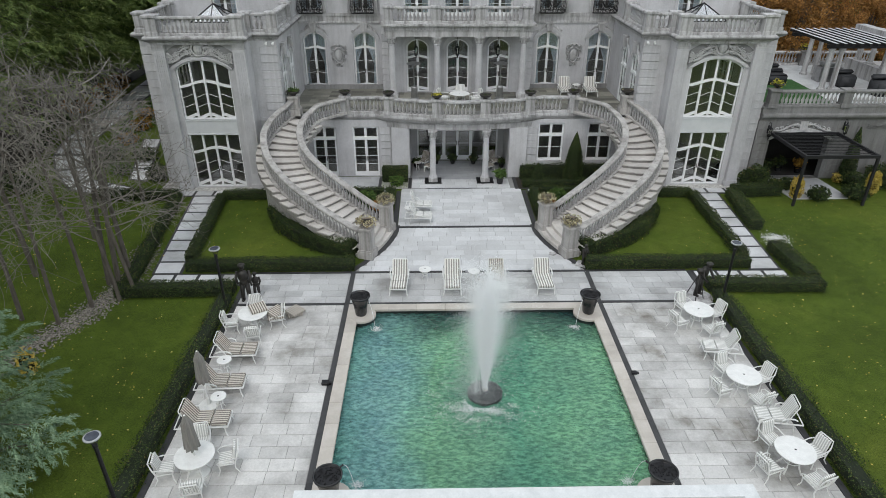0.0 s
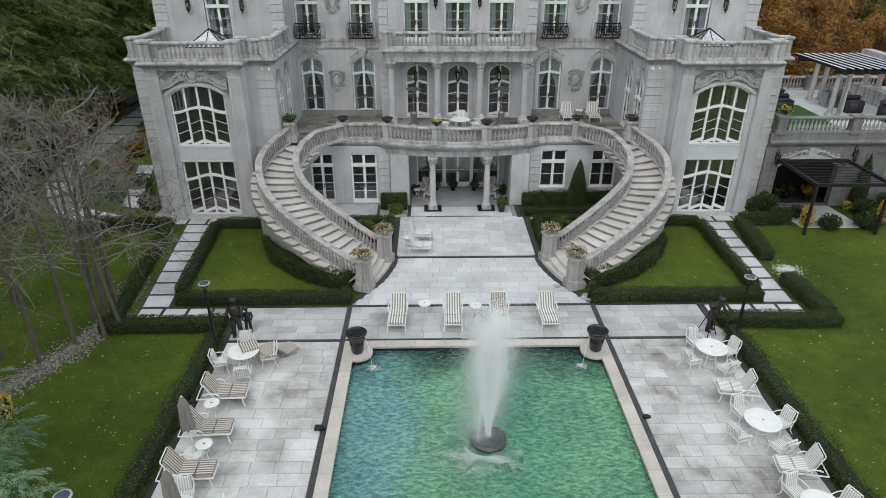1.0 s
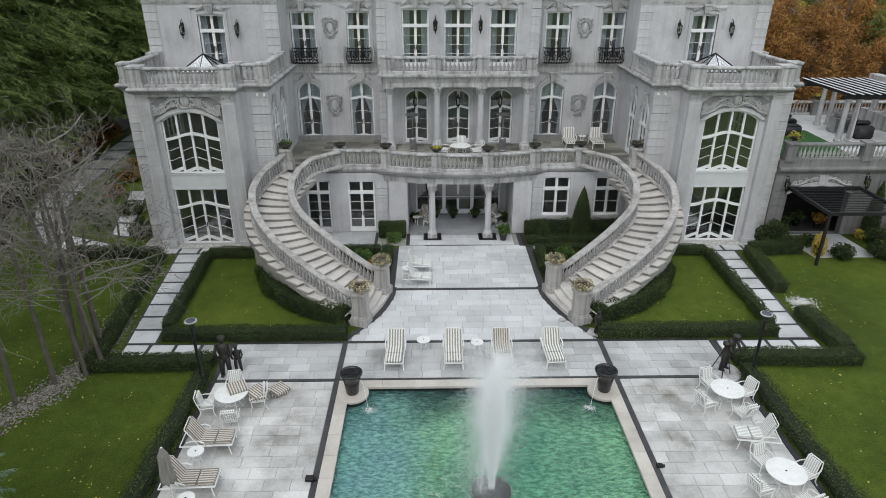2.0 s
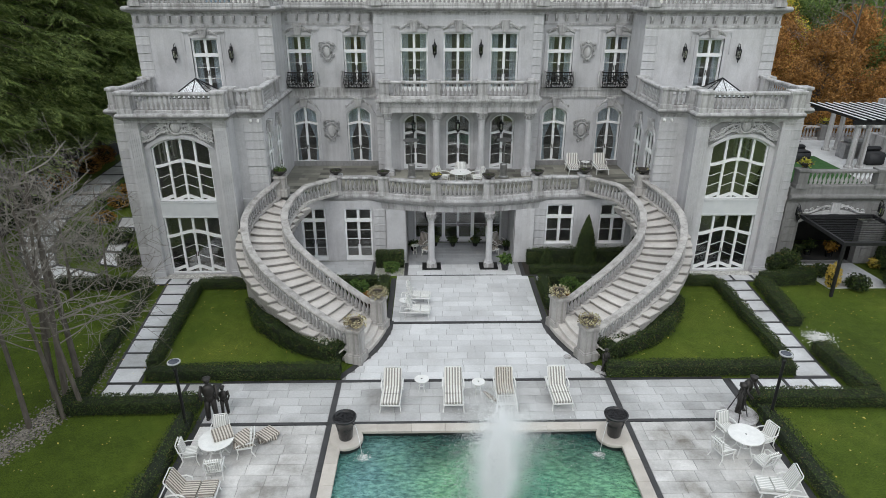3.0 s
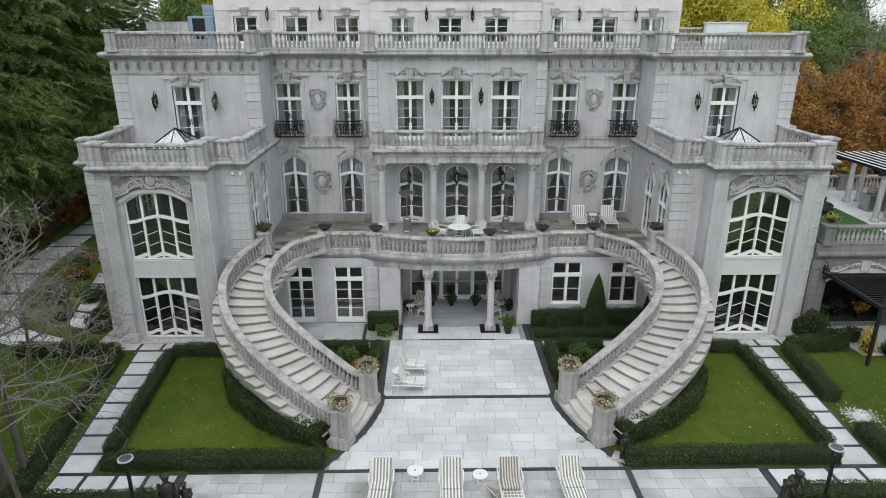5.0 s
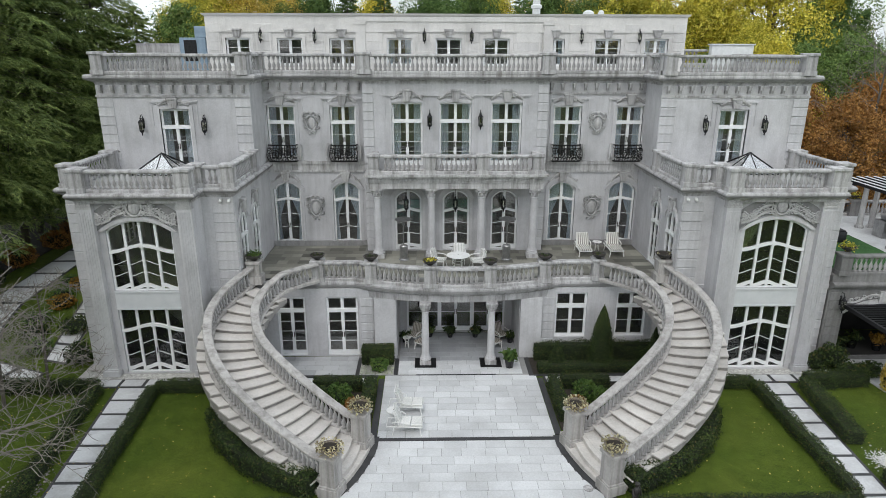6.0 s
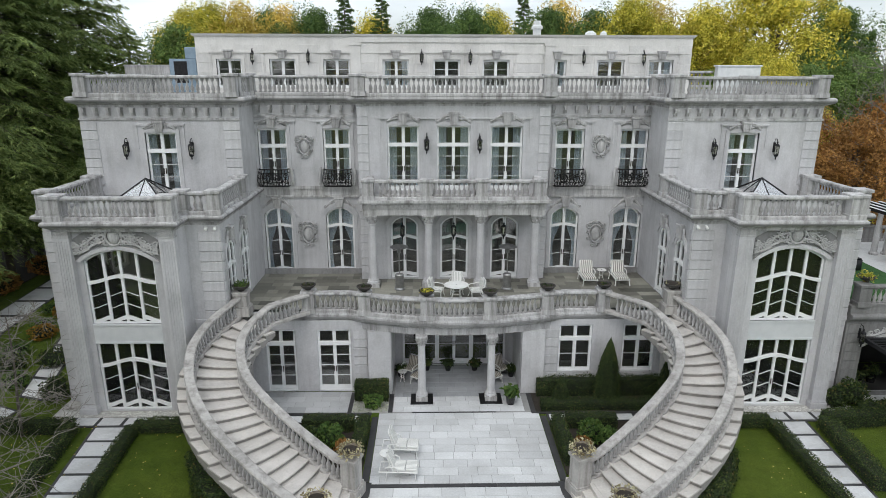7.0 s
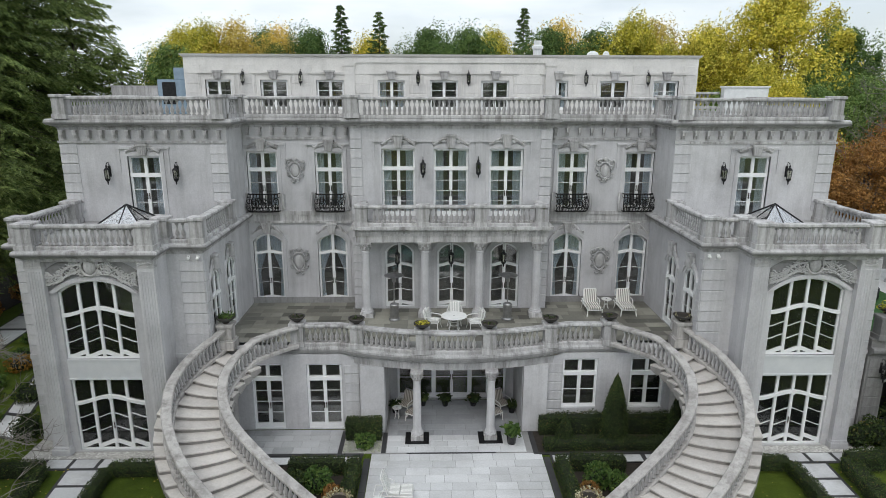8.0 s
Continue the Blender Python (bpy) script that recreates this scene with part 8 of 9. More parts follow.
rr = 0.45 + np.abs(rng.normal(0, 0.5, k))
cl = np.array([noise.noise((q * math.cos(w) * 2.6, q * math.sin(w) * 2.6, 3.3)) for q, w in zip(rr.tolist(), a.tolist())])
keep = cl + rng.normal(0, 0.3, k) - 0.35 * np.sin(a) - 0.2 * np.cos(a) > 0.32
sp = np.stack([rr * np.cos(a) * 1.2 - 0.1, rr * np.sin(a) * 0.85 - 0.3, 0.02 + rng.uniform(0, 0.15, k) ** 2], 1)[keep]
for sx in (-1, 1):
    for py in (16.68, 9.42):
        m_ = 600
        sp = np.concatenate([sp, np.stack([rng.normal(sx * 3.72 - fx, 0.1, m_), rng.normal(py - fy, 0.08, m_), 0.02 + np.abs(rng.normal(0, 0.02, m_))], 1)])
v3, f3 = droplets(sp, rng.uniform(0.003, 0.011, len(sp)), rng)
jm = new("splash_foam", cloud_mesh("splash_foam", [(v3, f3, SPRAY)]))
jm.parent = o
tagged(jm, "white splashes on the pool water", kind="stuff")

# urns with dried flowers on the stair pedestals, bowls on the terrace piers
URN = surface("dark_bronze_bowl", [(0.3, (0.02, 0.018, 0.016)), (0.7, (0.05, 0.045, 0.04))], 4, 30, 0.45, 0.1)
URNSTONE = surface("weathered_urn", [(0.3, (0.12, 0.1, 0.08)), (0.7, (0.25, 0.21, 0.17))], 4, 30, 0.8, 0.2)


def bowl(x, y, z, r, h, plant, label, seed, mat):
    ob = thing("planter_bowl", label, "planter", (x, y, z), 0, "planter bowls")
    bm = bmesh.new()
    lathe(bm, [(r * 0.35, 0), (r * 0.4, 0.03), (r * 0.3, 0.06), (r * 0.75, h * 0.45), (r, h * 0.9), (r * 1.02, h), (r * 0.92, h), (r * 0.88, h * 0.85)], 20)
    part("bowl", bm, mat, ob, smooth=True)
    bm = bmesh.new()
    lathe(bm, [(r * 0.88, h * 0.84), (r * 0.4, h * 0.92)], 16)
    part("soil", bm, SOIL, ob)
    rng = np.random.default_rng(seed)
    if plant:
        mat_, k, spread, hh = plant
        p, d = blob_points(k, rng, r * spread, r * spread, hh, 0.6, seed, 0.9)
        if mat_ is DRY:
            aa = rng.uniform(0, 6.28, k)
            rad = r * rng.uniform(0.75, spread, k)
            p = np.stack([rad * np.cos(aa), rad * np.sin(aa), rng.uniform(-0.1, hh, k) - 0.12 * (rad / r - 0.8)], 1)
        p[:, 2] += h * 0.95
        v, f = leaves(p, d, 0.06, rng, 0.8, 1.8)
        c = new("plant", cloud_mesh("plant", [(v, f, mat_)]))
        c.parent = ob
    return ob


for s in (-1, 1):
    for i, (x, y) in enumerate((OUTER[0], INNER[0])):
        bowl(-s * x, y, 1.48, 0.33, 0.28, (DRY, 300, 1.35, 0.16), "stone urn of dried pale flowers on a stair pedestal", 20 + i + s, URNSTONE)
    bowl(s * 9.1, 31.46, TERRACE + 1.05, 0.36, 0.26, (SHRUB, 260, 0.95, 0.16) if s < 0 else (DRY, 40, 0.8, 0.05), "dark bowl planter on a terrace pier", 31 + s, URN)
for i, (_, px, py) in enumerate(pier_at):
    bowl(px, py, TERRACE + 1.0, 0.33, 0.24, ((YELLOWGREEN, 160, 0.85, 0.08) if i == 2 else (HEDGE, 40, 0.75, 0.04)), "dark bowl planter on a terrace pier", 40 + i, URN)

# patio heaters
STEEL = surface("brushed_steel", [(0.3, (0.3, 0.3, 0.3)), (0.7, (0.45, 0.45, 0.45))], 5, 50, 0.35, 0.05, 0.9)
for x in (-2.62, 2.45):
    o = thing("patio_heater", "steel patio heater with a round hood on the terrace", "heater", (x, 34.55, TERRACE), 0, "patio heaters")
    bm = bmesh.new()
    lathe(bm, [(0.26, 0), (0.26, 0.05), (0.2, 0.1), (0.2, 0.72), (0.17, 0.76), (0.05, 0.78)], 18)
    part("base", bm, STEEL, o)
    bm = bmesh.new()
    lathe(bm, [(0.03, 0.78), (0.03, 1.75), (0.08, 1.78), (0.09, 2.05), (0.05, 2.08)], 12)
    part("pole", bm, STEEL, o)
    bm = bmesh.new()
    lathe(bm, [(0.42, 2.06), (0.43, 2.08), (0.2, 2.16), (0.05, 2.2)], 24)
    part("hood", bm, STEEL, o)

# potted plants of the loggia
def potted(x, y, r, h, mat, seed, label, leaf=0.12, n=260, tall=0.5):
    ob = thing("potted_plant", label, "potted plant", (x, y, 0), 0, "potted plants")
    bm = bmesh.new()
    lathe(bm, [(r * 0.7, 0), (r * 0.75, 0.02), (r, h * 0.95), (r * 1.05, h), (r * 0.9, h), (r * 0.88, h * 0.9)], 16)
    part("pot", bm, GLAZE, ob, smooth=True)
    rng = np.random.default_rng(seed)
    p, d = blob_points(n, rng, r * 1.6, r * 1.6, tall * 0.55, 0.6, seed, 0.9)
    p[:, 2] += h + tall * 0.35
    v, f = leaves(p, d, leaf, rng, 0.7, 2.4)
    c = new("plant", cloud_mesh("plant", [(v, f, mat)]))
    c.parent = ob


for i, (x, y, mat) in enumerate(((-0.35, 33.45, HEDGE), (0.9, 33.45, HEDGE), (-1.35, 33.5, HEDGE), (1.9, 33.4, HEDGE), (-2.55, 32.9, HEDGE), (2.55, 32.8, HEDGE))):
    potted(x, y, 0.16, 0.28, mat, 60 + i, "small leafy plant in a black pot in the loggia", 0.1, 200, 0.32)
potted(2.22, 30.3, 0.22, 0.45, SHRUB, 70, "green and red flowering plant in a black pot", 0.12, 200, 0.45)

# dark bronze figures, kept as plain rounded shapes
BRONZE = surface("dark_bronze", [(0.3, (0.022, 0.02, 0.018)), (0.7, (0.05, 0.046, 0.042))], 5, 40, 0.45, 0.3, 0.4)


def figure(bm, x, y, h, bend=0.0, face=0.0):
    m = Matrix.Translation((x, y, 0)) @ Matrix.Rotation(face, 4, "Z")
    k = h / 1.6
    def ball(cx, cy, cz, rx, ry, rz):
        bmesh.ops.create_icosphere(bm, subdivisions=2, radius=1, matrix=m @ Matrix.Translation((cx * k, cy * k, cz * k)) @ Matrix.Diagonal((rx * k, ry * k, rz * k, 1)))
    for sx in (-1, 1):
        tube(bm, [m @ Vector((sx * 0.13 * k, 0, 0)), m @ Vector((sx * 0.11 * k, -0.03 * k, 0.4 * k)), m @ Vector((sx * 0.09 * k, 0, 0.8 * k))], 0.075 * k, 7, 0, 0.1 * k)
        ball(sx * 0.13, -0.05, 0.04, 0.07, 0.13, 0.05)
        tube(bm, [m @ Vector((sx * 0.21 * k, -bend * 0.3 * k, 1.28 * k)), m @ Vector((sx * 0.27 * k, (-0.08 - bend * 0.4) * k, 1.02 * k)), m @ Vector((sx * 0.2 * k, (-0.2 - bend * 0.5) * k, 0.85 * k))], 0.06 * k, 6, 0, 0.05 * k)
    ball(0, -0.02, 0.82, 0.18, 0.14, 0.16)
    ball(0, -0.05 - bend * 0.15, 1.1, 0.21, 0.15, 0.27)
    ball(0, -0.06 - bend * 0.4, 1.5 - bend * 0.1, 0.1, 0.11, 0.13)
    ball(0, -0.06 - bend * 0.4, 1.58 - bend * 0.1, 0.14, 0.15, 0.05)


def statue(x, y, rot, label, make, z=0.0):
    bm = bmesh.new()
    make(bm)
    ob = tagged(part("statue", bm, BRONZE, None, smooth=True), label, "statue")
    ob.matrix_basis = Matrix.Translation((x, y, z)) @ Matrix.Rotation(rot, 4, "Z")
    return ob


statue(-9.0, 18.5, 0.2, "dark bronze statue of a large and a small figure", lambda bm: (figure(bm, 0, 0, 1.65), figure(bm, 0.4, 0.2, 1.1)))


def tripod_figure(bm):
    figure(bm, 0, 0, 1.6, 0.5, 0.6)
    for a in (0.2, 2.3, 4.4):
        tube(bm, [(-0.25, -0.4, 1.25), (-0.25 + 0.4 * math.cos(a), -0.4 + 0.4 * math.sin(a), 0.0)], 0.018, 5)
    box(bm, -0.35, -0.15, -0.5, -0.3, 1.25, 1.4)


statue(9.0, 18.5, 0.0, "dark bronze statue of a figure bending over a tripod", tripod_figure, 0.07)
bm = bmesh.new()
lathe(bm, [(0.62, 0), (0.62, 0.06), (0.58, 0.07)], 28)
ob = tagged(part("stone_disc", bm, TRIM), "flat round pale stone base under a statue", "plinth")
ob.location = (8.95, 18.35, 0)
statue(4.98, 21.05, 0.5, "small dark bronze statue on a stone slab by the stair", lambda bm: figure(bm, 0, 0, 0.95), 0.05)
bm = bmesh.new()
box(bm, -0.32, 0.32, -0.25, 0.25, 0, 0.05, 0, 0.01)
ob = tagged(part("stone_slab", bm, TRIM), "rectangular stone slab under a small statue", "plinth")
ob.matrix_basis = Matrix.Translation((4.98, 21.05, 0)) @ Matrix.Rotation(-0.5, 4, "Z")

# small fittings
for x, y, k in ((-5.15, 13.4, 0.68), (5.12, 13.75, 0.5)):
    bm = bmesh.new()
    box(bm, -0.18, 0.18, -0.14, 0.14, 0, 0.16, 0, 0.02)
    box(bm, 0.12, 0.3, -0.08, 0.08, 0.0, 0.1)
    ob = tagged(part("light_box", bm, IRON), "small black spotlight box beside the pool", "spotlight", "pool spotlights")
    ob.location, ob.scale = (x, y, 0.006), (k, k, k)
bm = bmesh.new()
lathe(bm, [(0.16, 0), (0.16, 0.03), (0.11, 0.05), (0.1, 0.02)], 16)
ob = tagged(part("floor_dish", bm, TRIM), "small round grey dish on the paving", "dish")
ob.location = (3.8, 22.05, 0.0)
for s in (-1, 1):
    for x in (9.65, 10.0):
        bm = bmesh.new()
        box(bm, -0.05, 0.05, -0.06, 0.0, -0.03, 0.06)
        bmesh.ops.create_uvsphere(bm, u_segments=12, v_segments=8, radius=0.065, matrix=Matrix.Translation((0, -0.1, -0.03)))
        ob = tagged(part("security_camera", bm, WICKER), "white dome security camera on the stone corner", "camera", "security cameras")
        ob.location = (s * x + XC, Y_WING - 0.04, 7.6)
# pyramid skylights on the wing decks
for s in (-1, 1):
    o = thing("skylight", "glass pyramid skylight with dark bars on the deck", "skylight", (s * 12.95 + XC, 32.6, DECK - 0.02), 0, "pyramid skylights")
    bm = bmesh.new()
    box(bm, -1.0, 1.0, -1.0, 1.0, 0, 0.35)
    part("curb", bm, TRIM, o)
    for k in range(4):
        m = Matrix.Rotation(k * math.pi / 2, 4, "Z")
        bm = bmesh.new()
        vs = [bm.verts.new(m @ Vector(p)) for p in ((-0.98, -0.98, 0.36), (0.98, -0.98, 0.36), (0, 0, 1.15))]
        bm.faces.new(vs)
        bmesh.ops.solidify(bm, geom=bm.faces[:], thickness=0.012)
        part("pane", bm, GLASS, o)
        bm = bmesh.new()
        tube(bm, [m @ Vector((-0.98, -0.98, 0.37)), m @ Vector((0, 0, 1.16))], 0.03, 5)
        tube(bm, [m @ Vector((0, -0.98, 0.37)), m @ Vector((0, 0, 1.16))], 0.02, 5)
        tube(bm, [m @ Vector((-0.98, -0.98, 0.37)), m @ Vector((0.98, -0.98, 0.37))], 0.03, 5)
        part("bar", bm, IRON, o)
# roof fittings
METALW = surface("white_sheet_metal", [(0.3, (0.6, 0.62, 0.62)), (0.7, (0.75, 0.76, 0.76))], 3, 30, 0.5, 0.02)
BLUEMET = surface("blue_grey_sheet_metal", [(0.3, (0.2, 0.28, 0.36)), (0.7, (0.3, 0.39, 0.48))], 3, 30, 0.5, 0.02)
bm = bmesh.new()
lathe(bm, [(0.22, 0), (0.22, 0.55), (0.3, 0.6), (0.3, 0.72), (0.2, 0.8), (0.2, 1.0)], 14)
tagged(part("roof_flue", bm, METALW), "white metal flue on the attic roof", "flue").location = (4.6, 42.0, ATTIC - 0.1)
for x, r in ((7.5, 0.35), (8.2, 0.2)):
    bm = bmesh.new()
    lathe(bm, [(r, 0), (r, 0.2), (r * 0.8, 0.4), (r * 0.3, 0.5)], 14)
    tagged(part("roof_vent", bm, METALW), "white domed vent on the attic roof", "vent", "roof vents").location = (x, 42.0, ATTIC - 0.1)
bm = bmesh.new()
box(bm, -0.75, 0.7, 0, 1.6, 0, 1.75, 0, 0.03)
box(bm, 0.1, 0.75, 0.1, 1.4, 1.75, 2.35, 0, 0.03)
tagged(part("air_handler", bm, BLUEMET), "blue-grey air conditioning unit on the roof", "machine").location = (-14.45, 42.0, ROOF)
bm = bmesh.new()
box(bm, -0.5, 0.2, -0.012, 0.004, 0.5, 1.62)
tagged(part("duct_opening", bm, IRON), "dark intake grille of the roof unit", "grille").location = (-14.45, 42.0, ROOF)
bm = bmesh.new()
box(bm, 0, 2.4, 0, 0.4, 0, 1.42, 0, 0.02)
box(bm, -0.06, 2.46, -0.06, 0.46, 1.42, 1.5, 0, 0.015)
balustrade(house, [(12.6, 42.6, ROOF + 0.3), (14.6, 42.6, ROOF + 0.3)], (0, 2.0))
tagged(part("roof_box", bm, METALW), "low white wall block on the roof", "wall block").location = (14.65, 42.0, ROOF)
bm = bmesh.new()
box(bm, -2.4, 0, 0, 0.3, 0, 1.38)
box(bm, -2.45, 0.02, -0.03, 0.33, 1.38, 1.44)
tagged(part("roof_parapet", bm, TRIM), "low stone parapet on the roof", "parapet").location = (-15.2, 42.0, ROOF)

# white flat roof of the pool house below the camera's start
o = thing("pool_house", "low white pool house with a flat roof", "pool house", (0.3, 0, 0))
bm = bmesh.new()
box(bm, -4.6, 4.6, 2.3, 6.3, 2.75, 2.95)
part("roof", bm, ROOFING, o, "flat grey roof")
bm = bmesh.new()
sweep(bm, [(-4.7, 2.2, 2.7), (-4.7, 6.4, 2.7), (4.7, 6.4, 2.7), (4.7, 2.2, 2.7)], [(-0.14, 0), (0.14, 0), (0.17, 0.26), (0.17, 0.32), (-0.14, 0.32)], closed=True)
part("parapet", bm, METALW, o, "white painted roof edge")
for x in (-4.5, -1.5, 1.5, 4.5):
    for y in (2.5, 6.1):
        bm = bmesh.new()
        lathe(bm, [(0.2, 0), (0.2, 0.12), (0.15, 0.18), (0.13, 2.55), (0.19, 2.62), (0.19, 2.7)], 14, (x, y, 0))
        part("column", bm, METALW, o)

# ---- garden wing at the right: wall, upper terrace, pergolas ----
annex = thing("garden_wing", "low stone garden wing with a balustraded terrace on top", "building")
AY, AZ = 30.75, 4.18
bm = bmesh.new()
wall(bm, X_OUT + XC + 0.02, 34, 0, 3.46, AY, AY + 0.4, [(17.25, 20.6, 0.02, 2.35, 0.45), (25.6, 28.8, 0.02, 2.35, 0.45)])
weld(bm)
part("wall", bm, AGED_SHADE, annex)
bm = bmesh.new()
side_wall(bm, AY + 0.4, 42, 0, 3.46, 33.6, 34)
weld(bm)
part("wall", bm, AGED_SHADE, annex)
bm = bmesh.new()
wall(bm, X_OUT + XC + 0.02, 34, 0, 3.46, 42, 42.4)
weld(bm)
part("wall", bm, AGED_SHADE, annex)
bm = bmesh.new()
box(bm, X_OUT + XC + 0.02, 34, AY + 0.35, 42.3, 3.82, AZ)
part("deck", bm, PAVER, annex, "white paved upper terrace")
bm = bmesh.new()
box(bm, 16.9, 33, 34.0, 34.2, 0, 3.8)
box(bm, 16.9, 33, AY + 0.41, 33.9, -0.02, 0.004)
part("interior", bm, ARCH_SHADE, annex)
bm = bmesh.new()
sweep(bm, [(X_OUT + XC + 0.05, AY, 3.44), (34, AY, 3.44)], [(-0.3, 0), (0, 0), (0.05, 0.1), (0.2, 0.2), (0.24, 0.28), (0.24, 0.36), (0.18, 0.4), (0.05, 0.42), (0.05, 0.74), (-0.3, 0.74)])
part("cornice", bm, AGED_SHADE, annex, "stained moulded cornice, shade put into its colour")
pts = [16.9, 20.9, 24.9, 28.9, 32.9]
for a, b in zip(pts, pts[1:]):
    balustrade(annex, [(a, AY + 0.1, AZ), (b, AY + 0.1, AZ)], (0, b - a), material=AGED_SHADE)
for a in pts:
    pier("pier", annex, a, AY + 0.1, AZ, 0.5, 0.46, 0.98)
for a, b in ((19.0, 24.0), (24.0, 29.0)):
    balustrade(annex, [(a, 41.2, AZ), (b, 41.2, AZ)], (0, b - a))
    pier("pier", annex, a, 41.2, AZ, 0.6, 0.6, 1.0)
me = quoin_mesh(0.7, 0.4, 0.035)
me.materials.clear()
me.materials.append(AGED_SHADE)
for x in (16.85, 21.2, 24.9, 29.3):
    for i in range(8):
        shared("quoin", me, annex, (x, AY, 0.22 + i * 0.42))
for cx in (18.92, 27.2):
    bm = bmesh.new()
    plate(bm, arch_points(cx - 1.85, cx + 1.85, 2.4, 0.62, 14) + arch_points(cx - 1.68, cx + 1.68, 2.35, 0.45, 14)[::-1], AY - 0.06, AY + 0.02)
    for sx in (-1, 1):
        swag(bm, cx + sx * 0.2, 3.2, cx + sx * 1.6, 2.88, AY - 0.04, 0.08, 0.06)
        for i in range(5):
            scroll(bm, cx + sx * (0.35 + 0.27 * i), 3.2 - 0.06 * i, AY - 0.04, 0.12, 1.4, sx, 0.035, i)
    box(bm, cx - 0.22, cx + 0.22, AY - 0.12, AY, 2.9, 3.4)
    part("arch_moulding", bm, CARVED, annex, "carved arch surround")
bm = bmesh.new()
box(bm, 22.0, 24.2, AY - 0.04, AY, 0.6, 3.1)
for sx in (-1, 1):
    for i in range(3):
        scroll(bm, 23.1 + sx * (0.15 + 0.2 * i), 3.1, AY - 0.08, 0.11, 1.4, sx, 0.035, i)
part("blind_panel", bm, AGED_SHADE, annex)
wall_lantern(17.0, AY, 2.75)
wall_lantern(21.2, AY, 2.9)

for ch in annex.children:
    if ch.name.startswith("pier"):
        ch.data.materials[0] = AGED_SHADE

# black slatted metal pergola
BLACKMET = surface("black_powder_coat", [(0.3, (0.012, 0.012, 0.013)), (0.7, (0.022, 0.022, 0.024))], 5, 30, 0.55, 0.02, 0.0, spec=0.3)
o = thing("slatted_canopy", "black metal canopy with slatted roof against the garden wing", "canopy", (17.2, 26.95, 0))
W, D, ZC = 3.8, 3.74, 2.62
for y in (0.0, D - 0.12):
    bm = bmesh.new()
    box(bm, 0, W, y, y + 0.12, ZC, ZC + 0.16)
    part("beam", bm, BLACKMET, o)
for x in (0.0, W - 0.12):
    bm = bmesh.new()
    box(bm, x, x + 0.12, 0.12, D - 0.12, ZC, ZC + 0.16)
    part("beam", bm, BLACKMET, o)
sl = bpy.data.meshes.new("slat")
_bm = bmesh.new()
box(_bm, 0.12, W - 0.12, -0.1, 0.1, -0.012, 0.012)
_bm.to_mesh(sl)
_bm.free()
sl.materials.append(BLACKMET)
for i in range(15):
    q = new("slat", sl)
    q.parent = o
    q.matrix_basis = Matrix.Translation((0, 0.24 + i * 0.232, ZC + 0.1)) @ Matrix.Rotation(-0.3, 4, "X")
for x, y in ((0.0, 0.0), (W - 0.12, 0.0)):
    bm = bmesh.new()
    box(bm, x, x + 0.12, y, y + 0.12, 0, ZC)
    part("post", bm, BLACKMET, o)
bm = bmesh.new()
prism(bm, [(17.7, 27.9), (20.9, 27.9), (20.6, 31.2), (17.3, 31.2)], -0.05, 0.01)
tagged(part("canopy_paving", bm, PAVER), "white paving under the black canopy", "paving", kind="structure")
# things kept in the shade of the arch
for i, (x, y, mat) in enumerate(((18.0, 31.6, HEDGE), (18.9, 32.0, HEDGE), (19.9, 31.7, EMBER))):
    potted(x, y, 0.22, 0.4, mat, 80 + i, "leafy plant in a black pot under the arch", 0.1, 160, 0.5)

# stone pergola on the upper terrace
o = thing("pergola", "stone-columned pergola with dark beams on the upper terrace", "pergola", (21.6, 34.4, AZ))
for x, y in ((0, 0), (0.6, 0.0), (1.05, 4.0), (1.7, 4.0), (3.6, 0.2), (4.4, 4.0)):
    bm = bmesh.new()
    lathe(bm, [(0.24, 0), (0.24, 0.1), (0.17, 0.16), (0.16, 0.2), (0.13, 2.25), (0.18, 2.3), (0.2, 2.4)], 14, (x, y, 0))
    part("column", bm, TRIM, o)
for y in (0.0, 4.0):
    bm = bmesh.new()
    box(bm, -0.3, 6.0, y - 0.1, y + 0.1, 2.4, 2.6)
    part("beam", bm, BLACKMET, o)
for i in range(13):
    bm = bmesh.new()
    box(bm, -0.2 + i * 0.48, -0.1 + i * 0.48, -0.6, 4.6, 2.6, 2.76)
    # cap in white: the sky's reflection on the rafter is put into its colour
    box(bm, -0.215 + i * 0.48, -0.085 + i * 0.48, -0.62, 4.62, 2.76, 2.785)
    part("rafter", bm, (BLACKMET, METALW), o)
    for face in o.children[-1].data.polygons:
        face.material_index = 1 if face.center.z > 2.759 else 0
COVER = surface("black_furniture_cover", [(0.3, (0.015, 0.016, 0.018)), (0.7, (0.035, 0.036, 0.04))], 4, 20, 0.6, 0.3)
for x, y, w, d, h in ((19.1, 36.0, 1.9, 1.1, 0.85), (19.6, 37.3, 1.7, 1.0, 0.85), (24.6, 33.2, 1.5, 1.0, 1.1), (23.4, 35.2, 1.0, 0.8, 0.95)):
    bm = bmesh.new()
    box(bm, -w / 2, w / 2, -d / 2, d / 2, 0, h * 0.75)
    box(bm, -w / 2, w / 2, d * 0.1, d / 2, h * 0.75, h)
    bmesh.ops.bevel(bm, geom=bm.edges[:], offset=0.07, segments=2, affect="EDGES")
    tagged(part("covered_seat", bm, COVER, smooth=True), "garden seat under a black cover on the terrace", "furniture", "covered terrace furniture").location = (x, y, AZ)
bm = bmesh.new()
box(bm, 0, 1.4, 0, 0.8, 0, 0.9, 0, 0.02)
box(bm, 0.2, 1.2, 0.1, 0.7, 0.9, 1.2, 0, 0.06)
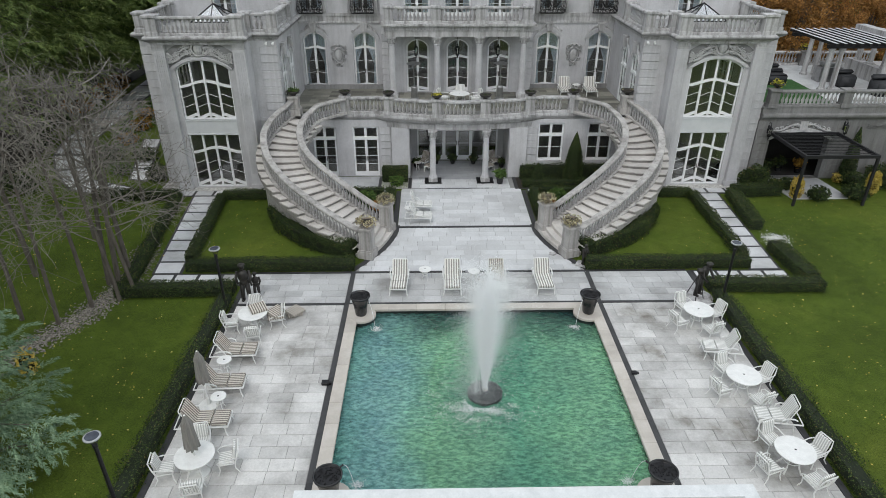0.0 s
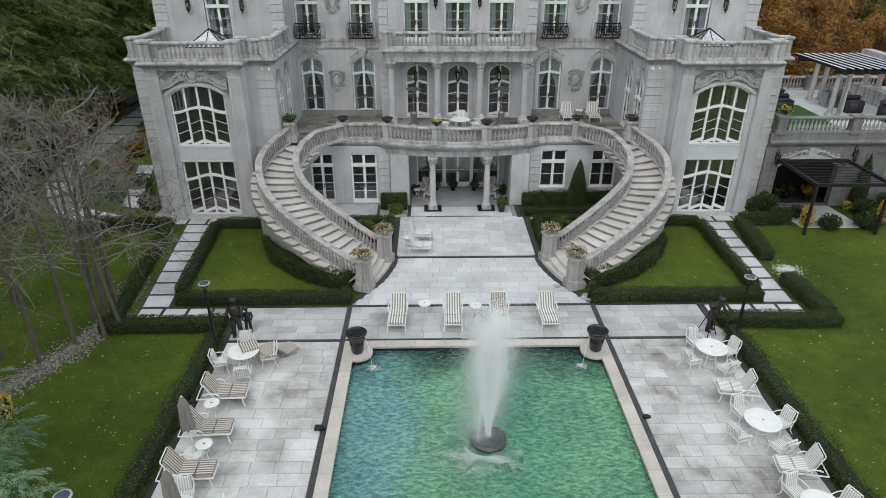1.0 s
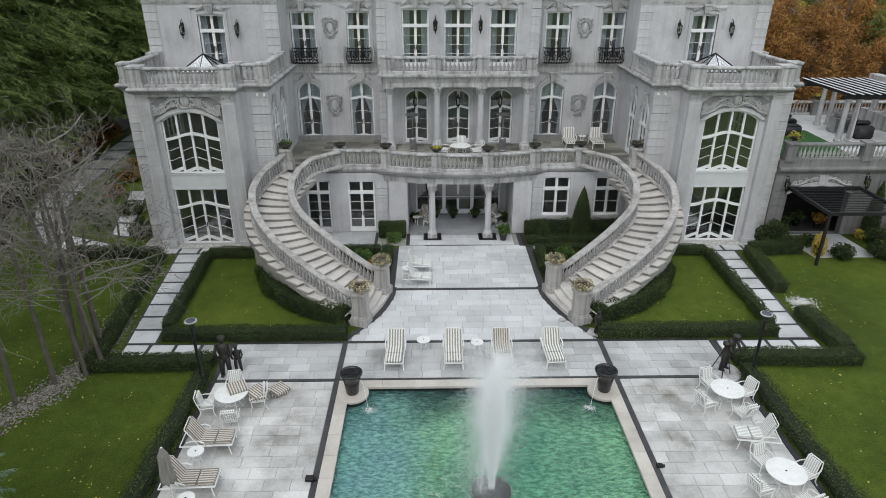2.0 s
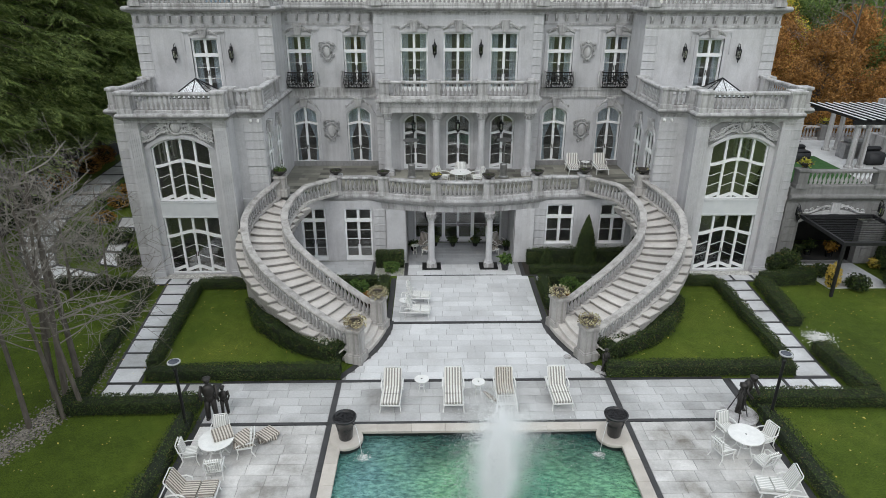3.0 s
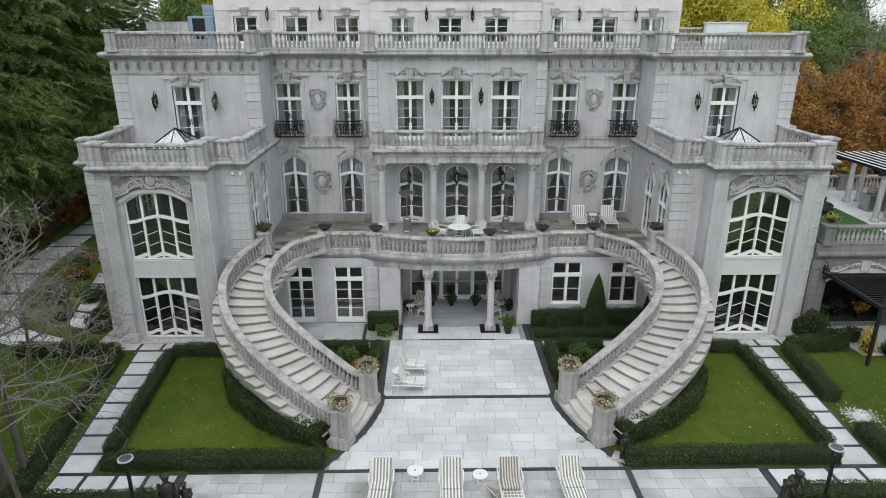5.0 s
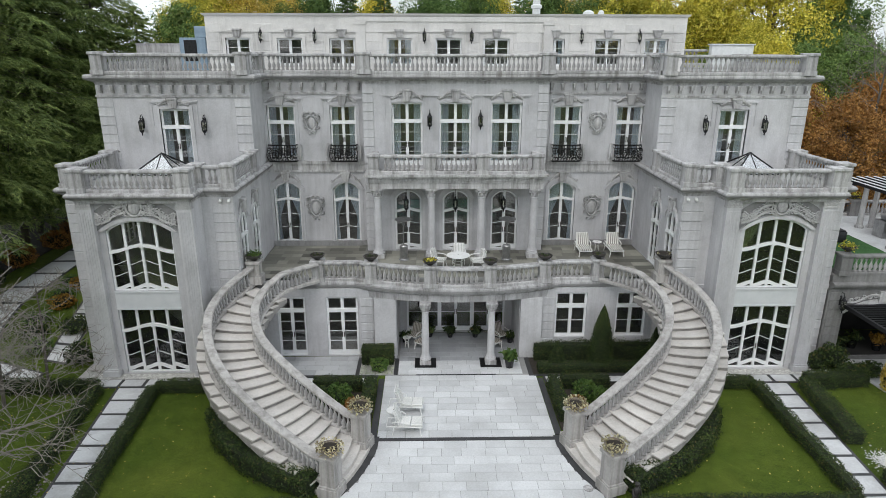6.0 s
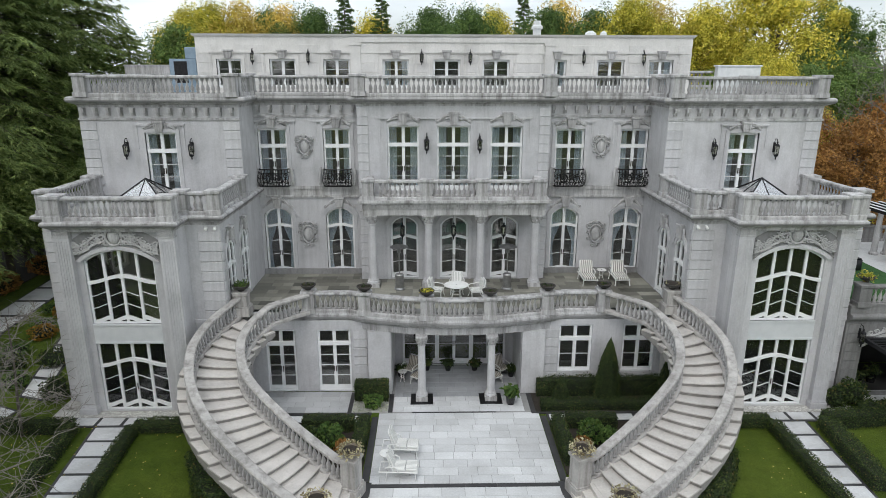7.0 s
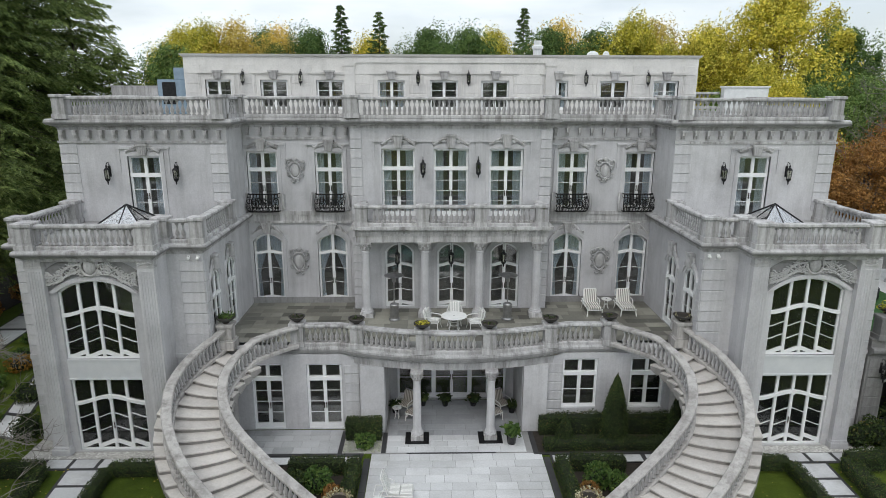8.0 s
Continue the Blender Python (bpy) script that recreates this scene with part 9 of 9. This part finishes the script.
tagged(part("grill", bm, STEEL), "steel barbecue grill on the upper terrace", "grill").location = (22.4, 36.2, AZ)
TURF = surface("artificial_turf", [(0.3, (0.02, 0.075, 0.015)), (0.7, (0.035, 0.11, 0.025))], 3, 60, 0.95, 0.5)
bm = bmesh.new()
prism(bm, [(16.9, 31.2), (20.6, 31.2), (21.0, 34.2), (21.1, 36.9), (16.9, 36.9)], 0, 0.02)
tagged(part("turf_mat", bm, TURF), "green artificial turf on the upper terrace", "turf").location = (0, 0, AZ)
for x, y in ((17.1, 31.05), (24.0, 41.2)):
    bowl(x, y, AZ + 0.98, 0.34, 0.26, (YELLOWGREEN, 240, 1.1, 0.2), "bowl of yellow flowers on a terrace pier", int(x), URN)
# right flank of the upper terrace
o = thing("colonnade", "pale stone colonnade with balustrade on the upper terrace", "colonnade", (26.0, 32.0, AZ))
for i in range(6):
    bm = bmesh.new()
    lathe(bm, [(0.22, 0.9), (0.22, 1.0), (0.16, 1.05), (0.14, 2.5), (0.2, 2.6)], 12, (0, i * 1.3, 0))
    part("column", bm, TRIM, o)
bm = bmesh.new()
box(bm, -0.3, 0.3, -0.4, 7.2, 0, 0.9)
part("parapet", bm, TRIM, o)
bm = bmesh.new()
box(bm, -0.3, 0.3, -0.4, 7.2, 2.6, 3.0)
part("lintel", bm, TRIM, o)

# shrubs before the garden wing
for i, (x, y, r, h, mat, lab) in enumerate((
        (17.85, 28.0, 0.33, 1.2, GOLD, "yellow autumn shrub on the lawn's edge"), (22.1, 28.3, 0.33, 1.35, GOLD, "yellow autumn shrub on the lawn's edge"),
        (18.95, 27.75, 0.55, 0.75, HEDGE, "rounded clipped dark shrub"), (21.0, 27.85, 0.7, 0.75, HEDGE, "rounded clipped dark shrub"), (16.75, 30.1, 0.6, 1.0, HEDGE, "rounded clipped dark shrub"),
        (17.0, 29.0, 0.6, 0.7, HEDGE, "rounded clipped dark shrub"), (18.0, 29.3, 0.5, 0.6, HEDGE, "rounded clipped dark shrub"), (21.9, 29.6, 0.6, 0.8, HEDGE, "rounded clipped dark shrub"),
        (21.4, 30.2, 0.3, 0.5, GOLD, "yellow autumn shrub by the wall"), (23.5, 29.6, 0.9, 1.2, HEDGE, "loose dark shrub by the wall"), (25.5, 29.2, 0.9, 1.3, HEDGE, "loose dark shrub by the wall"),
        (15.95, 29.9, 0.4, 0.9, HEDGE, "rounded clipped dark shrub"), (27.0, 29.4, 0.7, 1.1, HEDGE, "loose dark shrub by the wall"))):
    shrub("shrub", x, y, r, r, h, mat, lab, seed=140 + i, size=0.07)
shrub("topiary_cone", 21.9, 30.3, 0.4, 0.4, 3.2, HEDGE, "tall clipped dark green cone topiary", seed=160, cone=True, density=500, size=0.055, category="topiary")
shrub("topiary_cone", 25.0, 29.0, 0.8, 0.8, 4.2, HEDGE, "large dark green conical evergreen", seed=161, cone=True, density=260, size=0.09, category="topiary")
# planting at the left flank of the house
for i, (x, y, r, h, mat, lab) in enumerate((
        (-17.2, 31.0, 0.6, 1.0, HEDGE, "dark evergreen shrub beside the house"), (-19.8, 32.2, 0.7, 0.6, SHRUB, "low green shrub beside the walk"), (-20.9, 33.8, 0.7, 0.6, HEDGE, "low dark green shrub beside the walk"),
        (-21.7, 35.4, 0.7, 0.6, SHRUB, "low green shrub beside the walk"), (-21.6, 37.6, 0.7, 0.65, EMBER, "orange autumn shrub beside the walk"), (-22.4, 38.9, 0.6, 0.5, SHRUB, "low green shrub beside the walk"),
        (-21.9, 40.4, 0.75, 0.7, EMBER, "orange autumn shrub beside the walk"), (-23.2, 41.2, 0.6, 0.5, SHRUB, "low green shrub beside the walk"), (-22.6, 43.2, 0.7, 0.7, EMBER, "orange autumn shrub beside the walk"),
        (-23.4, 44.6, 0.7, 0.5, SHRUB, "low green shrub beside the walk"), (-23.4, 46.8, 0.7, 0.6, SHRUB, "low green shrub beside the walk"), (-21.0, 42.3, 0.9, 0.5, HEDGE, "low dark green shrub beside the walk"), (-19.2, 34.4, 0.8, 0.7, HEDGE, "dark evergreen shrub beside the house"),
        (-27.9, 48.5, 1.0, 1.2, RUST, "brown autumn shrub at the wood's edge"), (-28.2, 44.6, 1.0, 1.3, RUST, "brown autumn shrub at the wood's edge"), (-27.8, 41, 0.9, 1.0, HEDGE, "dark undergrowth at the wood's edge"),
        (-24.0, 29.5, 0.9, 1.1, HEDGE, "dark evergreen shrub at the wood's edge"), (-28.3, 51.5, 1.0, 1.3, RUST, "brown autumn shrub at the wood's edge"), (-26.8, 37, 0.8, 0.9, HEDGE, "dark undergrowth at the wood's edge"))):
    shrub("shrub", x, y, r, r, h, mat, lab, seed=180 + i, size=0.08, density=260)

# stone strips: river pebbles on the left, white stones on the right
STONES = surface("river_pebbles", [(0.0, (0.16, 0.15, 0.13)), (1.0, (0.42, 0.4, 0.37))], 5, 30, 0.85, 0.1)


def pebbles(name, pts, size, material, label, rng):
    k = len(pts)
    ico = bmesh.new()
    bmesh.ops.create_icosphere(ico, subdivisions=1, radius=1)
    iv, jf = bm_arrays(ico)
    s = rng.uniform(0.6, 1.4, (k, 1, 1)) * size * np.array([1, 1, 0.6])
    v = (pts[:, None] + iv[None] * s).reshape(-1, 3)
    f = (np.arange(k)[:, None, None] * len(iv) + np.array(jf)[None]).reshape(-1, 3)
    return tagged(new(name, cloud_mesh(name, [(v, f, material)])), label, "stones", kind="stuff")


def stone_material(name, lo, hi):
    m, n, l, b = base_material(name)
    geo = n.new("ShaderNodeNewGeometry")
    r = ramp(n, [(0.0, lo), (1.0, hi)])
    l.new(geo.outputs["Random Per Island"], r.inputs["Fac"])
    l.new(r.outputs["Color"], b.inputs["Base Color"])
    b.inputs["Roughness"].default_value = 0.8
    return m


rng = np.random.default_rng(31)
k = 4200
t = rng.uniform(0, 1, k)
cx = np.interp(t, [0, 0.35, 0.7, 1.0], [-16.3, -15.0, -14.3, -14.6])
cy = np.interp(t, [0, 0.35, 0.7, 1.0], [14.8, 17.3, 19.6, 23.0])
pts = np.stack([cx + rng.normal(0, 0.32, k), cy + rng.normal(0, 0.35, k), rng.uniform(-0.02, 0.02, k)], 1)
pebbles("pebble_strip", pts, 0.03, stone_material("river_stones", (0.09, 0.083, 0.072), (0.36, 0.33, 0.28)), "strip of grey river pebbles under the trees", rng)
k = 800
a, r = rng.uniform(0, 6.28, k), np.abs(rng.normal(0, 0.45, k))
pts = np.stack([14.6 + r * np.cos(a) * 0.7, 23.3 + r * np.sin(a) * 0.75, rng.uniform(-0.02, 0.02, k)], 1)
pebbles("white_stones", pts, 0.026, stone_material("white_stones", (0.42, 0.42, 0.4), (0.8, 0.8, 0.77)), "patch of white stones in the lawn", rng)
k = 1400
pts = np.concatenate([np.stack([s_ * rng.uniform(10.4, 16.3, k), rng.uniform(29.46, 29.9, k), rng.uniform(-0.01, 0.01, k)], 1) for s_ in (-1, 1)])
pebbles("wall_gravel", pts, 0.03, stone_material("wall_gravel_stones", (0.35, 0.34, 0.32), (0.7, 0.69, 0.66)), "white gravel along the house wall", rng)
k = 420
pts = np.stack([rng.uniform(-4.42, -2.98, k), rng.uniform(29.72, 30.6, k), rng.uniform(0, 0.02, k)], 1)
v, f = leaves(pts, np.tile([0, 0, 1.0], (k, 1)), 0.07, rng, 0.4, 1.2)
tagged(new("groundcover", cloud_mesh("groundcover", [(v, f, PALEBLOOM)])), "pale low groundcover in the pebble bed", "groundcover", kind="stuff")

# blue-green pine reaching in near the camera's start
tm, cm = conifer_meshes(21, 6.8, 2.9, BLUEPINE, 95, 14, 64, 0.026, 0.05, 0.06, 0.1)
o = thing("pine_tree", "blue-green white pine on the lawn", "tree", (-14.0, 9.8, 0))
for n_, me_ in (("trunk", tm), ("crown", cm)):
    c_ = new(n_, me_)
    c_.parent = o
shrub("shrub", -15.1, 14.1, 0.3, 0.3, 1.0, GOLD, "yellow autumn sapling by the pine", seed=201, size=0.1, density=160)

# ---- slabs of the pavements ----
def slab_mesh(w, d, material):
    me = bpy.data.meshes.new("slab")
    bm = bmesh.new()
    box(bm, -w / 2, w / 2, -d / 2, d / 2, -0.04, 0.0, 0)
    bmesh.ops.bevel(bm, geom=[e for e in bm.edges if all(v.co.z > -0.001 for v in e.verts)], offset=0.006, segments=1, affect="EDGES")
    bmesh.ops.recalc_face_normals(bm, faces=bm.faces)
    bm.to_mesh(me)
    bm.free()
    me.materials.append(material)
    return me


SLABS = {}
def slab(parent, x0, x1, y0, y1, material, z=0.0):
    w, d = round(x1 - x0, 2), round(y1 - y0, 2)
    key = (w, d, material.name)
    if key not in SLABS:
        SLABS[key] = slab_mesh(w - 0.012, d - 0.012, material)
    o = shared("slab", SLABS[key], parent, ((x0 + x1) / 2, (y0 + y1) / 2, z + random.uniform(-0.0015, 0.0015)))
    return o


def pave(name, label, spans, y0, y1, material, row=0.46, lengths=(0.7, 0.78, 0.86), z=0.0):
    """Rows of slabs in running bond. spans(y) gives the row's two ends."""
    rnd = random.Random(sum(map(ord, name)))
    holder = thing(name, label, "paving", kind="structure")
    n = round((y1 - y0) / row)
    d = (y1 - y0) / n
    for j in range(n):
        a, b = spans(y0 + (j + 0.5) * d)
        x = a
        first = True
        while x < b - 0.05:
            w = rnd.choice(lengths)
            if first:
                w *= rnd.choice((0.5, 0.75, 1.0))
                first = False
            e = x + w
            if e > b - 0.3:
                e = b
            slab(holder, round(x, 2), round(e, 2), round(y0 + j * d, 3), round(y0 + (j + 1) * d, 3), material, z)
            x = e
    return holder


pave("pavement_left_patio", "pale grey stone slabs beside the pool, damp-stained", lambda y: (-9.3, -5.1), 5.2, 18.05, PATIO)
pave("pavement_right_patio", "pale grey stone slabs beside the pool, damp-stained", lambda y: (5.1, 9.3), 5.2, 18.05, PATIO)
pave("pavement_near", "pale grey stone slabs at the near end of the pool", lambda y: (-4.97, 4.97), 5.2, 7.82, PAVE)
pave("pavement_cross_left", "pale grey stone slabs", lambda y: (-9.3, -5.1), 18.22, 20.48, COURT)
pave("pavement_cross_middle", "pale grey stone slabs under the sun loungers", lambda y: (-4.89, 4.89), 18.22, 20.48, COURT)
pave("pavement_cross_right", "pale grey stone slabs", lambda y: (5.1, 9.3), 18.22, 20.48, COURT)


def fore(y):
    pts = [(20.6, 4.95), (21.7, 4.28), (22.77, 3.68), (24.1, 3.27), (24.8, 3.2)]
    for (ya, xa), (yb, xb) in zip(pts, pts[1:]):
        if ya <= y <= yb:
            w = xa + (xb - xa) * (y - ya) / (yb - ya)
            return -w, w
    return -3.3, 3.3


pave("pavement_forecourt", "pale grey stone slabs between the staircases", fore, 20.65, 24.76, PAVE)
pave("pavement_walk", "pale grey stone slabs leading to the loggia", lambda y: (-3.3, 3.3), 24.97, 29.6, PAVE)
pave("pavement_loggia", "grey stone slabs of the loggia floor", lambda y: (-2.75, 2.75), 30.95, 33.95, PORCH)
pave("pavement_loggia_front", "pale grey stone slabs before the loggia", lambda y: (-2.75, 2.75), 29.7, 30.95, PAVE)
pave("pavement_side", "grey stone slabs outside the ground-floor doors", lambda y: (-8.9, -4.63), 29.7, 31.45, SIDEWALK)


FLAGSTONE = paving_material("mossy_flagstone", (0.2, 0.195, 0.165), 0.5)


pave("pavement_terrace_left", "mossy dark flagstones of the raised terrace", lambda y: (-X_IN + 0.02 + XC, -2.0), 32.0, 36.0, FLAGSTONE, 0.5, (0.5, 0.75, 1.0), TERRACE + 0.012)
pave("pavement_terrace_right", "mossy dark flagstones of the raised terrace", lambda y: (-2.0, X_IN - 0.02 + XC), 32.0, 36.0, FLAGSTONE, 0.5, (0.5, 0.75, 1.0), TERRACE + 0.012)
for s in (-1, 1):
    a, b = sorted((s * 4.6 + XC, s * (X_IN - 0.02) + XC))
    pave("pavement_terrace_back", "mossy dark flagstones of the raised terrace", lambda y: (a, b), 36.0, 36.9, FLAGSTONE, 0.45, (0.5, 0.75, 1.0), TERRACE + 0.012)
